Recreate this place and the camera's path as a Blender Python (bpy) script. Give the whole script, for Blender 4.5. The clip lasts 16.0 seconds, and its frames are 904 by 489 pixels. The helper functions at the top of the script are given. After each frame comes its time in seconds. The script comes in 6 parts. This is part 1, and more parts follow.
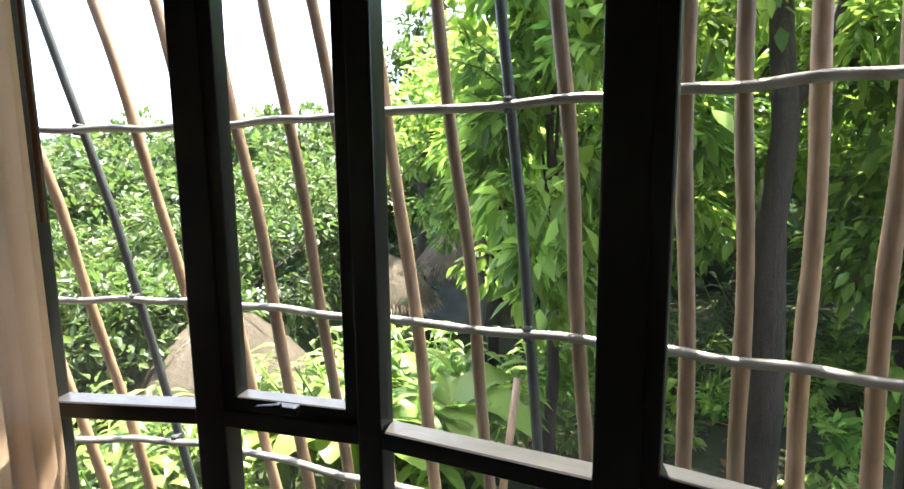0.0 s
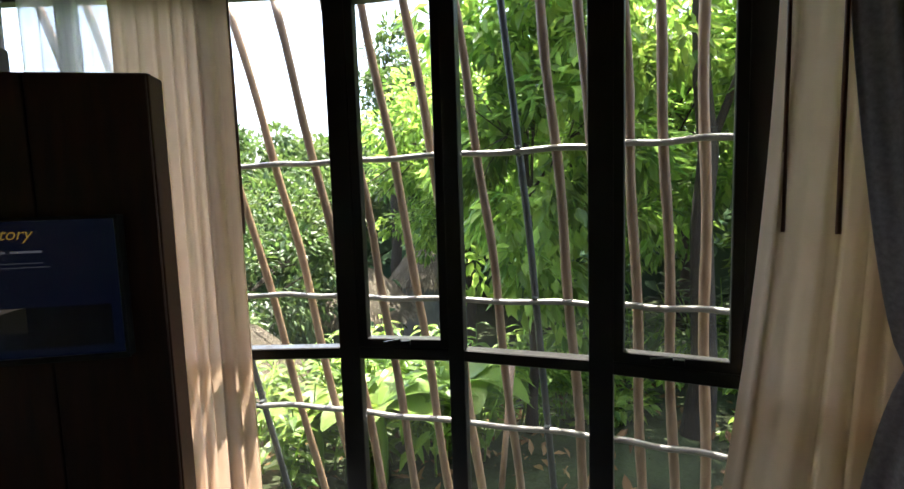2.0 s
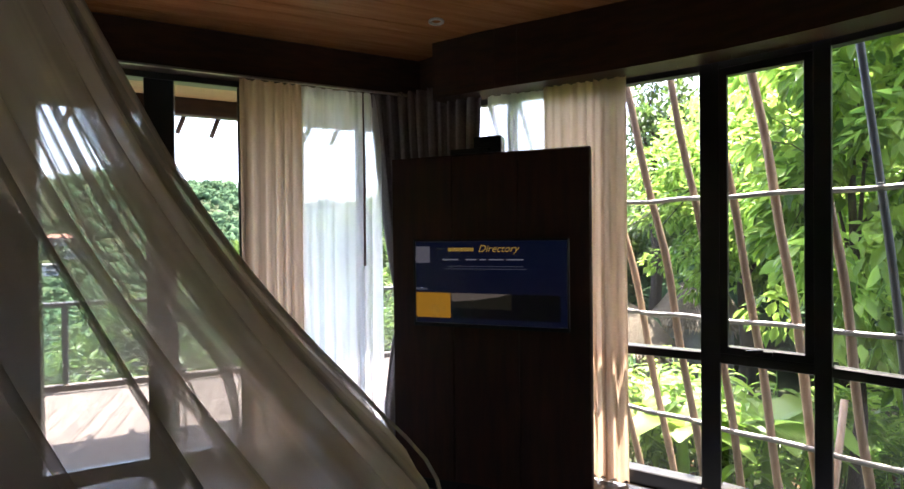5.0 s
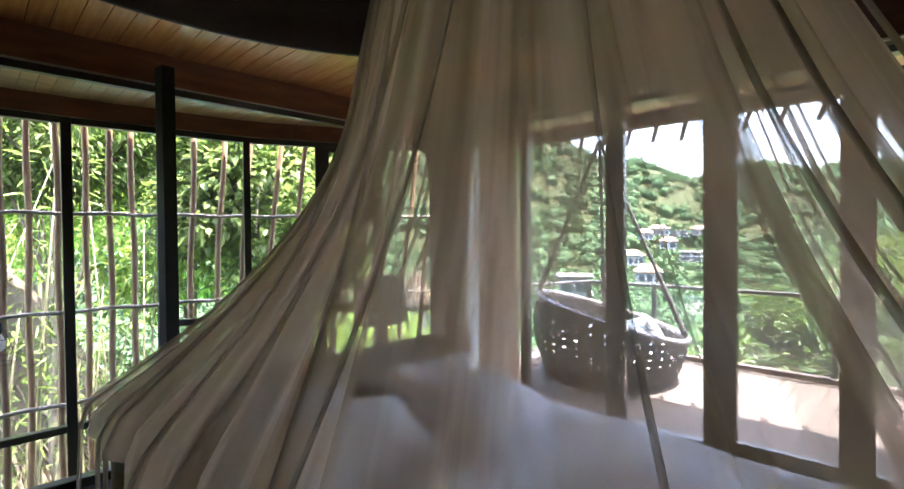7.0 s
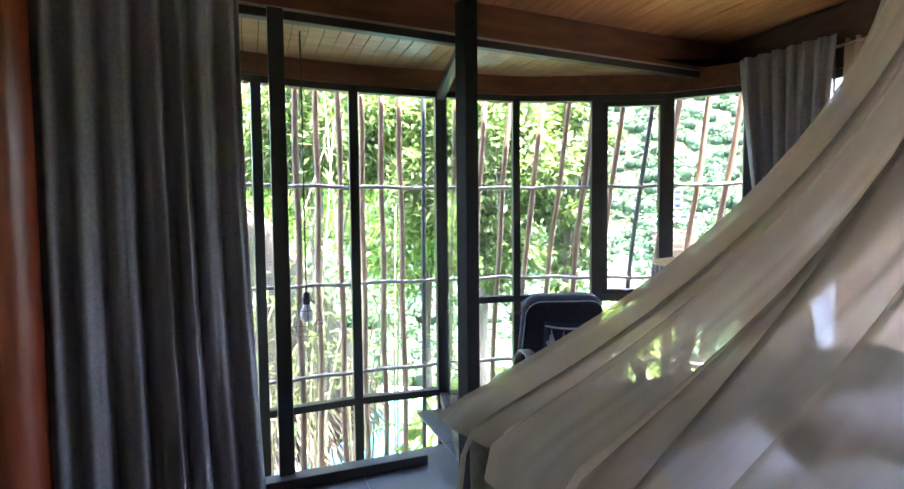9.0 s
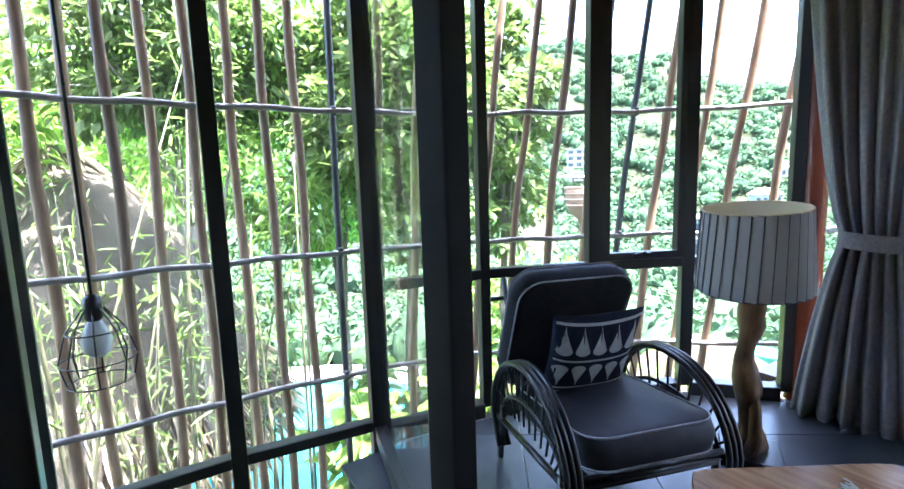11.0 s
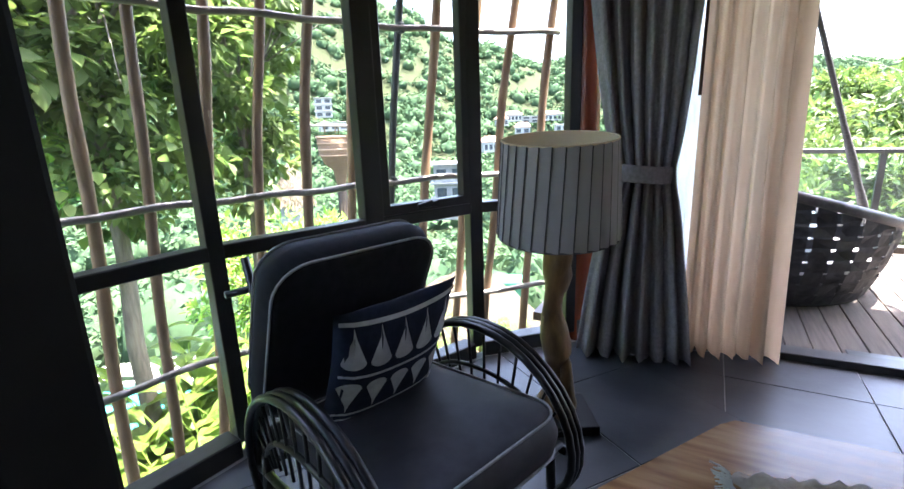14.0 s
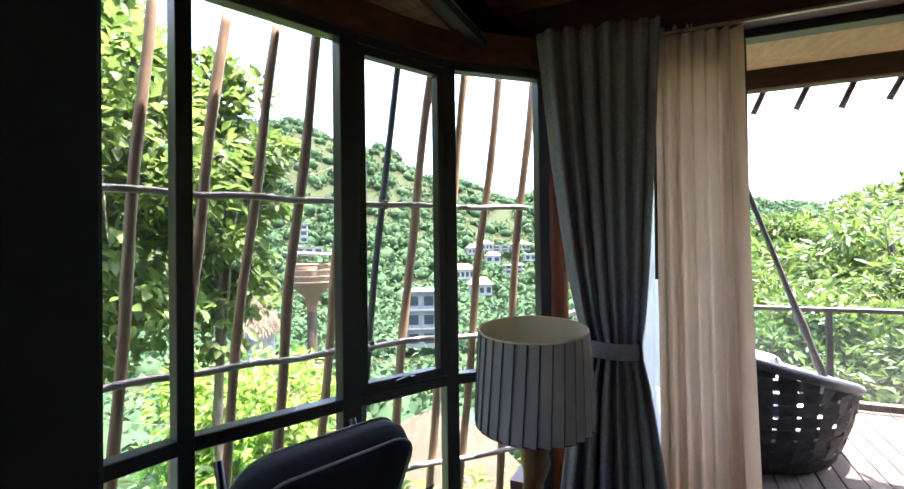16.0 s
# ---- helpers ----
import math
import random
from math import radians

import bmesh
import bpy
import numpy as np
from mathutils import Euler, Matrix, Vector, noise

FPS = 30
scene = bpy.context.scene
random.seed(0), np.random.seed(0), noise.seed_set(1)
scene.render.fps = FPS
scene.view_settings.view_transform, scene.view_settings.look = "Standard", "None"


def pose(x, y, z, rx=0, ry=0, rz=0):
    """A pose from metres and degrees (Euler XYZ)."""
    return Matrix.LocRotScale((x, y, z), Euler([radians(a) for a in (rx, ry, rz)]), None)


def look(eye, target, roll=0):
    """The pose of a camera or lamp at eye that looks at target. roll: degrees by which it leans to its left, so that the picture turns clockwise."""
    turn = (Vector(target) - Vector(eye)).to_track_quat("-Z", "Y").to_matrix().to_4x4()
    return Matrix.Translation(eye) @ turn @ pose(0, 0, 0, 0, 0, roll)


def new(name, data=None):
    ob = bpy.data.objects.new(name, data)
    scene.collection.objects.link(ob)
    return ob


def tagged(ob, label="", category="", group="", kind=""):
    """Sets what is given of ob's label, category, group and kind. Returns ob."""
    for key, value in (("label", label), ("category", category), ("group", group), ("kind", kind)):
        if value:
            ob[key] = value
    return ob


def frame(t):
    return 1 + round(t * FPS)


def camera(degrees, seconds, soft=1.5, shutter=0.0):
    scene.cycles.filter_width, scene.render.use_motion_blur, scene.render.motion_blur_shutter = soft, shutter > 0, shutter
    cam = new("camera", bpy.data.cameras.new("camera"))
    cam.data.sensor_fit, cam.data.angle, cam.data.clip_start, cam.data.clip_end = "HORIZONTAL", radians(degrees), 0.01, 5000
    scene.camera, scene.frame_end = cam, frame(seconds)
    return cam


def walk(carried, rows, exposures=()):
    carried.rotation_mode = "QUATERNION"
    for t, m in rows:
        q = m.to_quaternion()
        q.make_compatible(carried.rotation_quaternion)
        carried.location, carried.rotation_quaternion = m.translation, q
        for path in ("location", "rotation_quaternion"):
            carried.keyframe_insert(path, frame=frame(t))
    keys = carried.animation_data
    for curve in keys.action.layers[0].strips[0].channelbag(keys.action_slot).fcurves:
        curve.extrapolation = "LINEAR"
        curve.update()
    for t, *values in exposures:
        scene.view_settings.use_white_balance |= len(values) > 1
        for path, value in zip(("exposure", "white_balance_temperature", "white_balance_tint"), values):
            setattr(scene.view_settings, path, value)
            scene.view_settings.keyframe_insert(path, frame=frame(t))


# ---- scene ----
# camera and walk
cam = camera(86.63, 16.0)
walk(cam, [
    (0.0, pose(1.470, 0.178, 1.530, 82.90, 0.59, -45.19)),
    (0.5, pose(1.286, 0.096, 1.537, 82.96, 1.41, -44.98)),
    (1.0, pose(1.048, 0.020, 1.543, 83.80, 2.13, -45.63)),
    (1.5, pose(0.781, -0.088, 1.545, 84.19, 1.87, -47.95)),
    (2.0, pose(0.534, -0.178, 1.563, 84.60, 1.82, -49.86)),
    (2.5, pose(0.305, -0.238, 1.566, 84.77, 1.67, -51.69)),
    (3.0, pose(0.131, -0.332, 1.570, 85.08, 1.58, -52.04)),
    (3.2, pose(0.066, -0.355, 1.570, 85.44, 1.40, -50.68)),
    (5.3, pose(-0.584, -0.360, 1.542, 89.98, 0.44, -13.87)),
    (5.5, pose(-0.621, -0.348, 1.543, 90.17, 0.23, -7.82)),
    (6.0, pose(-0.680, -0.355, 1.565, 89.98, -0.01, 8.32)),
    (6.5, pose(-0.732, -0.398, 1.587, 89.43, 0.00, 27.54)),
    (7.0, pose(-0.805, -0.474, 1.583, 89.04, 0.53, 44.83)),
    (7.5, pose(-0.972, -0.574, 1.561, 88.61, 0.93, 55.17)),
    (8.0, pose(-1.208, -0.661, 1.547, 88.56, 0.68, 60.70)),
    (8.5, pose(-1.514, -0.696, 1.531, 87.88, 0.46, 65.19)),
    (8.7, pose(-1.658, -0.685, 1.522, 87.83, 0.35, 67.00)),
    (9.8, pose(-2.480, -0.640, 1.440, 85.60, 0.85, 66.50)),
    (10.8, pose(-3.166, -0.281, 1.382, 83.21, 1.48, 59.87)),
    (11.0, pose(-3.263, -0.221, 1.365, 82.53, 1.78, 56.59)),
    (11.5, pose(-3.489, -0.030, 1.330, 81.56, 2.16, 49.14)),
    (12.0, pose(-3.674, 0.143, 1.290, 79.61, 2.39, 41.64)),
    (12.5, pose(-3.789, 0.237, 1.264, 77.68, 2.28, 36.46)),
    (13.0, pose(-3.815, 0.293, 1.243, 75.85, 2.33, 32.45)),
    (13.5, pose(-3.825, 0.305, 1.243, 74.69, 2.22, 29.66)),
    (14.0, pose(-3.815, 0.301, 1.272, 75.84, 2.03, 27.92)),
    (14.5, pose(-3.805, 0.290, 1.333, 78.91, 1.62, 26.76)),
    (15.0, pose(-3.798, 0.274, 1.388, 82.87, 1.40, 26.21)),
    (15.5, pose(-3.801, 0.249, 1.451, 86.92, 1.15, 25.54)),
    (16.0, pose(-3.810, 0.234, 1.526, 90.66, 0.79, 24.69)),
], exposures=[
    (0.0, 3.2, 6450, 11), (1.2, 2.95, 6450, 11), (2.2, 2.88, 6450, 11), (3.2, 3.0, 6450, 11), (5.3, 3.65, 6350, 21), (6.0, 3.75, 6250, 22), (7.0, 4.35, 6350, 22), (8.7, 5.1, 5900, 26),
    (10.8, 4.6, 5500, 17), (11.5, 4.25, 5750, 17), (12.5, 4.05, 6050, 17), (14.5, 3.8, 6250, 18), (16.0, 3.45, 6300, 18),
])
# daylight: high sun beyond the deck, bright sky
SUN_AZ = radians(55.0)      # from +y towards +x
SUN_EL = radians(74.0)
world = bpy.data.worlds.new("sky")
scene.world = world
world.use_nodes = True
wn = world.node_tree.nodes
sky = wn.new("ShaderNodeTexSky")
sky.sky_type = "NISHITA"
sky.sun_disc = False
sky.sun_elevation, sky.sun_rotation = SUN_EL, SUN_AZ
sky.air_density, sky.dust_density, sky.ozone_density = 1.0, 4.0, 1.0
wn["Background"].inputs["Strength"].default_value = 0.15
world.node_tree.links.new(sky.outputs[0], wn["Background"].inputs["Color"])
sun = new("sun", bpy.data.lights.new("sun", "SUN"))
sun.data.energy, sun.data.angle, sun.data.color = 3.9, radians(0.6), (1.0, 0.95, 0.86)
sun_way = Vector((math.sin(SUN_AZ) * math.cos(SUN_EL), math.cos(SUN_AZ) * math.cos(SUN_EL), math.sin(SUN_EL)))
sun.matrix_world = look(sun_way * 40, (0, 0, 0))

# ---- building tools ----
def link(tree, a, b):
    tree.links.new(a, b)


def surf(name, c1, c2, scale=8.0, rough=0.6, metal=0.0, bump=0.15, stretch=(1, 1, 1), stain=0.25, spec=0.5, fine=60.0, depth=0.004, vary=0.0):
    """A painted, woven or grown surface: two colours in grain, large stains, fine relief."""
    m = bpy.data.materials.new(name)
    m.use_nodes = True
    t = m.node_tree
    n = t.nodes
    b = n["Principled BSDF"]
    co = n.new("ShaderNodeTexCoord")
    mp = n.new("ShaderNodeMapping")
    mp.inputs["Scale"].default_value = stretch
    link(t, co.outputs["Object"], mp.inputs["Vector"])
    n1 = n.new("ShaderNodeTexNoise")
    n1.inputs["Scale"].default_value, n1.inputs["Detail"].default_value = scale, 6
    n2 = n.new("ShaderNodeTexNoise")
    n2.inputs["Scale"].default_value, n2.inputs["Detail"].default_value = 1.3, 3
    n3 = n.new("ShaderNodeTexNoise")
    n3.inputs["Scale"].default_value, n3.inputs["Detail"].default_value = fine, 3
    link(t, mp.outputs[0], n1.inputs["Vector"])
    link(t, co.outputs["Object"], n2.inputs["Vector"])
    link(t, mp.outputs[0], n3.inputs["Vector"])
    ramp = n.new("ShaderNodeValToRGB")
    ramp.color_ramp.elements[0].position, ramp.color_ramp.elements[1].position = 0.32, 0.68
    ramp.color_ramp.elements[0].color, ramp.color_ramp.elements[1].color = (*c1, 1), (*c2, 1)
    link(t, n1.outputs["Fac"], ramp.inputs["Fac"])
    mul = n.new("ShaderNodeMix")
    mul.data_type, mul.blend_type = "RGBA", "MULTIPLY"
    mul.inputs["Factor"].default_value = stain
    link(t, ramp.outputs[0], mul.inputs["A"])
    link(t, n2.outputs["Fac"], mul.inputs["B"])
    out = mul.outputs["Result"]
    if vary:
        oi = n.new("ShaderNodeObjectInfo")
        hv = n.new("ShaderNodeHueSaturation")
        ma = n.new("ShaderNodeMapRange")
        ma.inputs["To Min"].default_value, ma.inputs["To Max"].default_value = 1 - vary, 1 + vary
        link(t, oi.outputs["Random"], ma.inputs["Value"])
        link(t, ma.outputs[0], hv.inputs["Value"])
        link(t, out, hv.inputs["Color"])
        out = hv.outputs[0]
    link(t, out, b.inputs["Base Color"])
    rr = n.new("ShaderNodeMapRange")
    rr.inputs["To Min"].default_value, rr.inputs["To Max"].default_value = max(rough - 0.08, 0.02), min(rough + 0.1, 1)
    link(t, n1.outputs["Fac"], rr.inputs["Value"])
    link(t, rr.outputs[0], b.inputs["Roughness"])
    b.inputs["Metallic"].default_value = metal
    b.inputs["Specular IOR Level"].default_value = spec
    if bump:
        bp = n.new("ShaderNodeBump")
        bp.inputs["Strength"].default_value, bp.inputs["Distance"].default_value = bump, depth
        link(t, n3.outputs["Fac"], bp.inputs["Height"])
        link(t, bp.outputs[0], b.inputs["Normal"])
    return m


def cloth(name, col, see, scale=420.0, through_light=0.5, fuzz=0.12):
    """Thin woven cloth: part open weave, part threads that scatter and pass light."""
    m = bpy.data.materials.new(name)
    m.use_nodes = True
    t = m.node_tree
    n = t.nodes
    n.remove(n["Principled BSDF"])
    o = n["Material Output"]
    co = n.new("ShaderNodeTexCoord")
    ns = n.new("ShaderNodeTexNoise")
    ns.inputs["Scale"].default_value, ns.inputs["Detail"].default_value = 5.0, 4
    link(t, co.outputs["Object"], ns.inputs["Vector"])
    mr = n.new("ShaderNodeMapRange")
    mr.inputs["To Min"].default_value, mr.inputs["To Max"].default_value = see - fuzz, see + fuzz
    link(t, ns.outputs["Fac"], mr.inputs["Value"])
    hs = n.new("ShaderNodeHueSaturation")
    hs.inputs["Color"].default_value = (*col, 1)
    mv = n.new("ShaderNodeMapRange")
    mv.inputs["To Min"].default_value, mv.inputs["To Max"].default_value = 0.85, 1.12
    link(t, ns.outputs["Fac"], mv.inputs["Value"])
    link(t, mv.outputs[0], hs.inputs["Value"])
    di = n.new("ShaderNodeBsdfDiffuse")
    tr = n.new("ShaderNodeBsdfTranslucent")
    link(t, hs.outputs[0], di.inputs["Color"])
    link(t, hs.outputs[0], tr.inputs["Color"])
    m1 = n.new("ShaderNodeMixShader")
    m1.inputs[0].default_value = through_light
    link(t, di.outputs[0], m1.inputs[1])
    link(t, tr.outputs[0], m1.inputs[2])
    tp = n.new("ShaderNodeBsdfTransparent")
    m2 = n.new("ShaderNodeMixShader")
    link(t, mr.outputs[0], m2.inputs[0])
    link(t, m1.outputs[0], m2.inputs[1])
    link(t, tp.outputs[0], m2.inputs[2])
    link(t, m2.outputs[0], o.inputs["Surface"])
    return m


def streaked_gauze(name, col, thin, dense, through_light=0.5):
    """Gauze that hangs in gathers: open weave in some strips, doubled and closed in others."""
    m = bpy.data.materials.new(name)
    m.use_nodes = True
    t = m.node_tree
    n = t.nodes
    n.remove(n["Principled BSDF"])
    o = n["Material Output"]
    uv = n.new("ShaderNodeUVMap")
    uv.uv_map = "hang"
    sums = []
    for sx, sy, lo, hi in ((34.0, 1.1, 0.47, 0.62), (120.0, 2.2, 0.5, 0.75)):
        mp = n.new("ShaderNodeMapping")
        mp.inputs["Scale"].default_value = (sx, sy, 1)
        ns = n.new("ShaderNodeTexNoise")
        ns.inputs["Scale"].default_value, ns.inputs["Detail"].default_value = 1.0, 2
        mr = n.new("ShaderNodeMapRange")
        mr.inputs["From Min"].default_value, mr.inputs["From Max"].default_value = lo, hi
        link(t, uv.outputs[0], mp.inputs["Vector"])
        link(t, mp.outputs[0], ns.inputs["Vector"])
        link(t, ns.outputs["Fac"], mr.inputs["Value"])
        sums.append(mr.outputs[0])
    ad = n.new("ShaderNodeMath")
    ad.operation, ad.use_clamp = "MULTIPLY_ADD", True
    ad.inputs[1].default_value = 0.45
    link(t, sums[1], ad.inputs[0])
    link(t, sums[0], ad.inputs[2])
    see = n.new("ShaderNodeMapRange")
    see.inputs["To Min"].default_value, see.inputs["To Max"].default_value = thin, dense
    link(t, ad.outputs[0], see.inputs["Value"])
    di = n.new("ShaderNodeBsdfDiffuse")
    tr = n.new("ShaderNodeBsdfTranslucent")
    di.inputs[0].default_value = tr.inputs[0].default_value = (*col, 1)
    m1 = n.new("ShaderNodeMixShader")
    m1.inputs[0].default_value = through_light
    link(t, di.outputs[0], m1.inputs[1])
    link(t, tr.outputs[0], m1.inputs[2])
    tp = n.new("ShaderNodeBsdfTransparent")
    m2 = n.new("ShaderNodeMixShader")
    link(t, see.outputs[0], m2.inputs[0])
    link(t, m1.outputs[0], m2.inputs[1])
    link(t, tp.outputs[0], m2.inputs[2])
    link(t, m2.outputs[0], o.inputs["Surface"])
    return m


def leafy(name, dark, light, gloss=0.35, through_light=0.35, hue=0.03):
    """Leaves: each its own shade, waxy, lit through from behind."""
    m = bpy.data.materials.new(name)
    m.use_nodes = True
    t = m.node_tree
    n = t.nodes
    b = n["Principled BSDF"]
    o = n["Material Output"]
    g = n.new("ShaderNodeNewGeometry")
    rp = n.new("ShaderNodeValToRGB")
    rp.color_ramp.elements[0].color, rp.color_ramp.elements[1].color = (*dark, 1), (*light, 1)
    link(t, g.outputs["Random Per Island"], rp.inputs["Fac"])
    co = n.new("ShaderNodeTexCoord")
    ns = n.new("ShaderNodeTexNoise")
    ns.inputs["Scale"].default_value = 0.8
    link(t, co.outputs["Object"], ns.inputs["Vector"])
    hs = n.new("ShaderNodeHueSaturation")
    mr = n.new("ShaderNodeMapRange")
    mr.inputs["To Min"].default_value, mr.inputs["To Max"].default_value = 0.65, 1.3
    link(t, ns.outputs["Fac"], mr.inputs["Value"])
    link(t, mr.outputs[0], hs.inputs["Value"])
    mh = n.new("ShaderNodeMapRange")
    mh.inputs["To Min"].default_value, mh.inputs["To Max"].default_value = 0.5 - hue, 0.5 + hue
    link(t, ns.outputs["Fac"], mh.inputs["Value"])
    link(t, mh.outputs[0], hs.inputs["Hue"])
    link(t, rp.outputs[0], hs.inputs["Color"])
    link(t, hs.outputs[0], b.inputs["Base Color"])
    b.inputs["Roughness"].default_value = gloss
    b.inputs["Specular IOR Level"].default_value = 0.04 if gloss > 0.7 else 0.3
    tr = n.new("ShaderNodeBsdfTranslucent")
    ht = n.new("ShaderNodeHueSaturation")
    ht.inputs["Value"].default_value, ht.inputs["Saturation"].default_value = 1.6, 1.05
    link(t, hs.outputs[0], ht.inputs["Color"])
    link(t, ht.outputs[0], tr.inputs["Color"])
    mx = n.new("ShaderNodeMixShader")
    mx.inputs[0].default_value = through_light
    link(t, b.outputs[0], mx.inputs[1])
    link(t, tr.outputs[0], mx.inputs[2])
    link(t, mx.outputs[0], o.inputs["Surface"])
    return m


def glassy(name, tint=(1, 1, 1), gloss=0.05, haze_share=0.012):
    """A clear pane: passes light straight, mirrors a little, a faint pale scatter imitates glare haze."""
    m = bpy.data.materials.new(name)
    m.use_nodes = True
    t = m.node_tree
    n = t.nodes
    n.remove(n["Principled BSDF"])
    o = n["Material Output"]
    tp = n.new("ShaderNodeBsdfTransparent")
    tp.inputs[0].default_value = (*tint, 1)
    gl = n.new("ShaderNodeBsdfGlossy")
    gl.inputs["Roughness"].default_value = 0.01
    lw = n.new("ShaderNodeLayerWeight")
    lw.inputs[0].default_value = 0.5
    pw = n.new("ShaderNodeMath")
    pw.operation = "POWER"
    pw.inputs[1].default_value = 5.0
    link(t, lw.outputs["Facing"], pw.inputs[0])
    mu = n.new("ShaderNodeMath")
    mu.operation = "MULTIPLY_ADD"
    mu.inputs[1].default_value, mu.inputs[2].default_value = 0.5, gloss
    link(t, pw.outputs[0], mu.inputs[0])
    mx = n.new("ShaderNodeMixShader")
    link(t, mu.outputs[0], mx.inputs[0])
    link(t, tp.outputs[0], mx.inputs[1])
    link(t, gl.outputs[0], mx.inputs[2])
    # pale veil mixed in to imitate haze and glare on the pane
    haze = n.new("ShaderNodeBsdfTranslucent")
    haze.inputs[0].default_value = (0.8, 0.82, 0.78, 1)
    md = n.new("ShaderNodeMixShader")
    md.inputs[0].default_value = haze_share
    link(t, mx.outputs[0], md.inputs[1])
    link(t, haze.outputs[0], md.inputs[2])
    link(t, md.outputs[0], o.inputs["Surface"])
    return m


def glow(name, col, strength):
    m = bpy.data.materials.new(name)
    m.use_nodes = True
    b = m.node_tree.nodes["Principled BSDF"]
    b.inputs["Base Color"].default_value = (0.01, 0.01, 0.012, 1)
    b.inputs["Roughness"].default_value = 0.15
    b.inputs["Emission Color"].default_value = (*col, 1)
    b.inputs["Emission Strength"].default_value = strength
    return m


def part(name, bm, material, parent=None, label="", smooth=False):
    """One mesh object out of a bmesh, under a thing."""
    me = bpy.data.meshes.new(name)
    bm.to_mesh(me)
    bm.free()
    me.materials.append(material)
    if smooth:
        me.polygons.foreach_set("use_smooth", [True] * len(me.polygons))
    ob = new(name, me)
    if parent:
        ob.parent = parent
    if label:
        ob["label"] = label
    return ob


def raw(name, verts, faces, material, parent=None, label="", smooth=False):
    me = bpy.data.meshes.new(name)
    me.from_pydata(verts, [], faces)
    me.materials.append(material)
    if smooth:
        me.polygons.foreach_set("use_smooth", [True] * len(me.polygons))
    ob = new(name, me)
    if parent:
        ob.parent = parent
    if label:
        ob["label"] = label
    return ob


def thing(name, label, category, group="", kind=""):
    return tagged(new(name), label, category, group, kind)


def block(bm, m, sx, sy, sz, bevel=0.0, seg=2):
    """A box of that size about the pose m, its edges rounded."""
    v = bmesh.ops.create_cube(bm, size=1, matrix=m @ Matrix.Diagonal((sx, sy, sz, 1)))["verts"]
    if bevel:
        es = list({e for x in v for e in x.link_edges})
        bmesh.ops.bevel(bm, geom=es, offset=bevel, segments=seg, affect="EDGES", profile=0.6)


def boxed(name, m, sx, sy, sz, material, parent=None, bevel=0.004, seg=2, label="", smooth=False):
    bm = bmesh.new()
    block(bm, m, sx, sy, sz, bevel, seg)
    return part(name, bm, material, parent, label, smooth)


def bar(bm, p, q, w, h, bevel=0.0):
    """A straight member from p to q, w wide and h high."""
    p, q = Vector(p), Vector(q)
    d = q - p
    rot = d.to_track_quat("X", "Z").to_matrix().to_4x4()
    block(bm, Matrix.Translation((p + q) / 2) @ rot, d.length, w, h, bevel, 1)


def barred(name, p, q, w, h, material, parent=None, bevel=0.003, label=""):
    bm = bmesh.new()
    bar(bm, p, q, w, h, bevel)
    return part(name, bm, material, parent, label)


def tube(bm, pts, rad, n=8, caps=True):
    """A round member along points; rad is one radius or one for each point."""
    pts = [Vector(p) for p in pts]
    if not hasattr(rad, "__len__"):
        rad = [rad] * len(pts)
    rings = []
    up = Vector((0.13, 0.07, 1)).normalized()
    prev = None
    for i, p in enumerate(pts):
        d = (pts[min(i + 1, len(pts) - 1)] - pts[max(i - 1, 0)]).normalized()
        if prev is None:
            side = d.cross(up)
            if side.length < 0.1:
                side = d.cross(Vector((1, 0.1, 0)))
            side.normalize()
        else:
            side = (prev - d * prev.dot(d)).normalized()
        prev = side
        other = d.cross(side)
        rings.append([bm.verts.new(p + (side * math.cos(a) + other * math.sin(a)) * rad[i]) for a in (2 * math.pi * k / n for k in range(n))])
    for a, b in zip(rings, rings[1:]):
        for k in range(n):
            bm.faces.new((a[k], a[(k + 1) % n], b[(k + 1) % n], b[k]))
    if caps:
        bm.faces.new(rings[0][::-1])
        bm.faces.new(rings[-1])


def tubed(name, pts, rad, material, parent=None, n=8, label=""):
    bm = bmesh.new()
    tube(bm, pts, rad, n)
    return part(name, bm, material, parent, label, True)


def lathe(bm, profile, n=32, m=None, a0=0.0, a1=2 * math.pi):
    """Turns (radius, height) pairs about z."""
    full = abs(a1 - a0 - 2 * math.pi) < 1e-6
    steps = n if full else n + 1
    m = m or Matrix.Identity(4)
    rows = [[bm.verts.new(m @ Vector((r * math.cos(a0 + (a1 - a0) * k / n), r * math.sin(a0 + (a1 - a0) * k / n), z))) for k in range(steps)] for r, z in profile]
    for a, b in zip(rows, rows[1:]):
        for k in range(n):
            k2 = (k + 1) % steps
            bm.faces.new((a[k], a[k2], b[k2], b[k]))


def arc_pts(p, n):
    """Points along a smooth line through the plan points p (Catmull-Rom), n steps for each span."""
    p = [Vector((*q, 0)) for q in p]
    out = []
    for i in range(len(p) - 1):
        a, b, c, d = p[max(i - 1, 0)], p[i], p[i + 1], p[min(i + 2, len(p) - 1)]
        for k in range(n):
            t = k / n
            out.append(0.5 * (2 * b + (c - a) * t + (2 * a - 5 * b + 4 * c - d) * t * t + (3 * b - a - 3 * c + d) * t ** 3))
    out.append(p[-1])
    return [(v.x, v.y) for v in out]


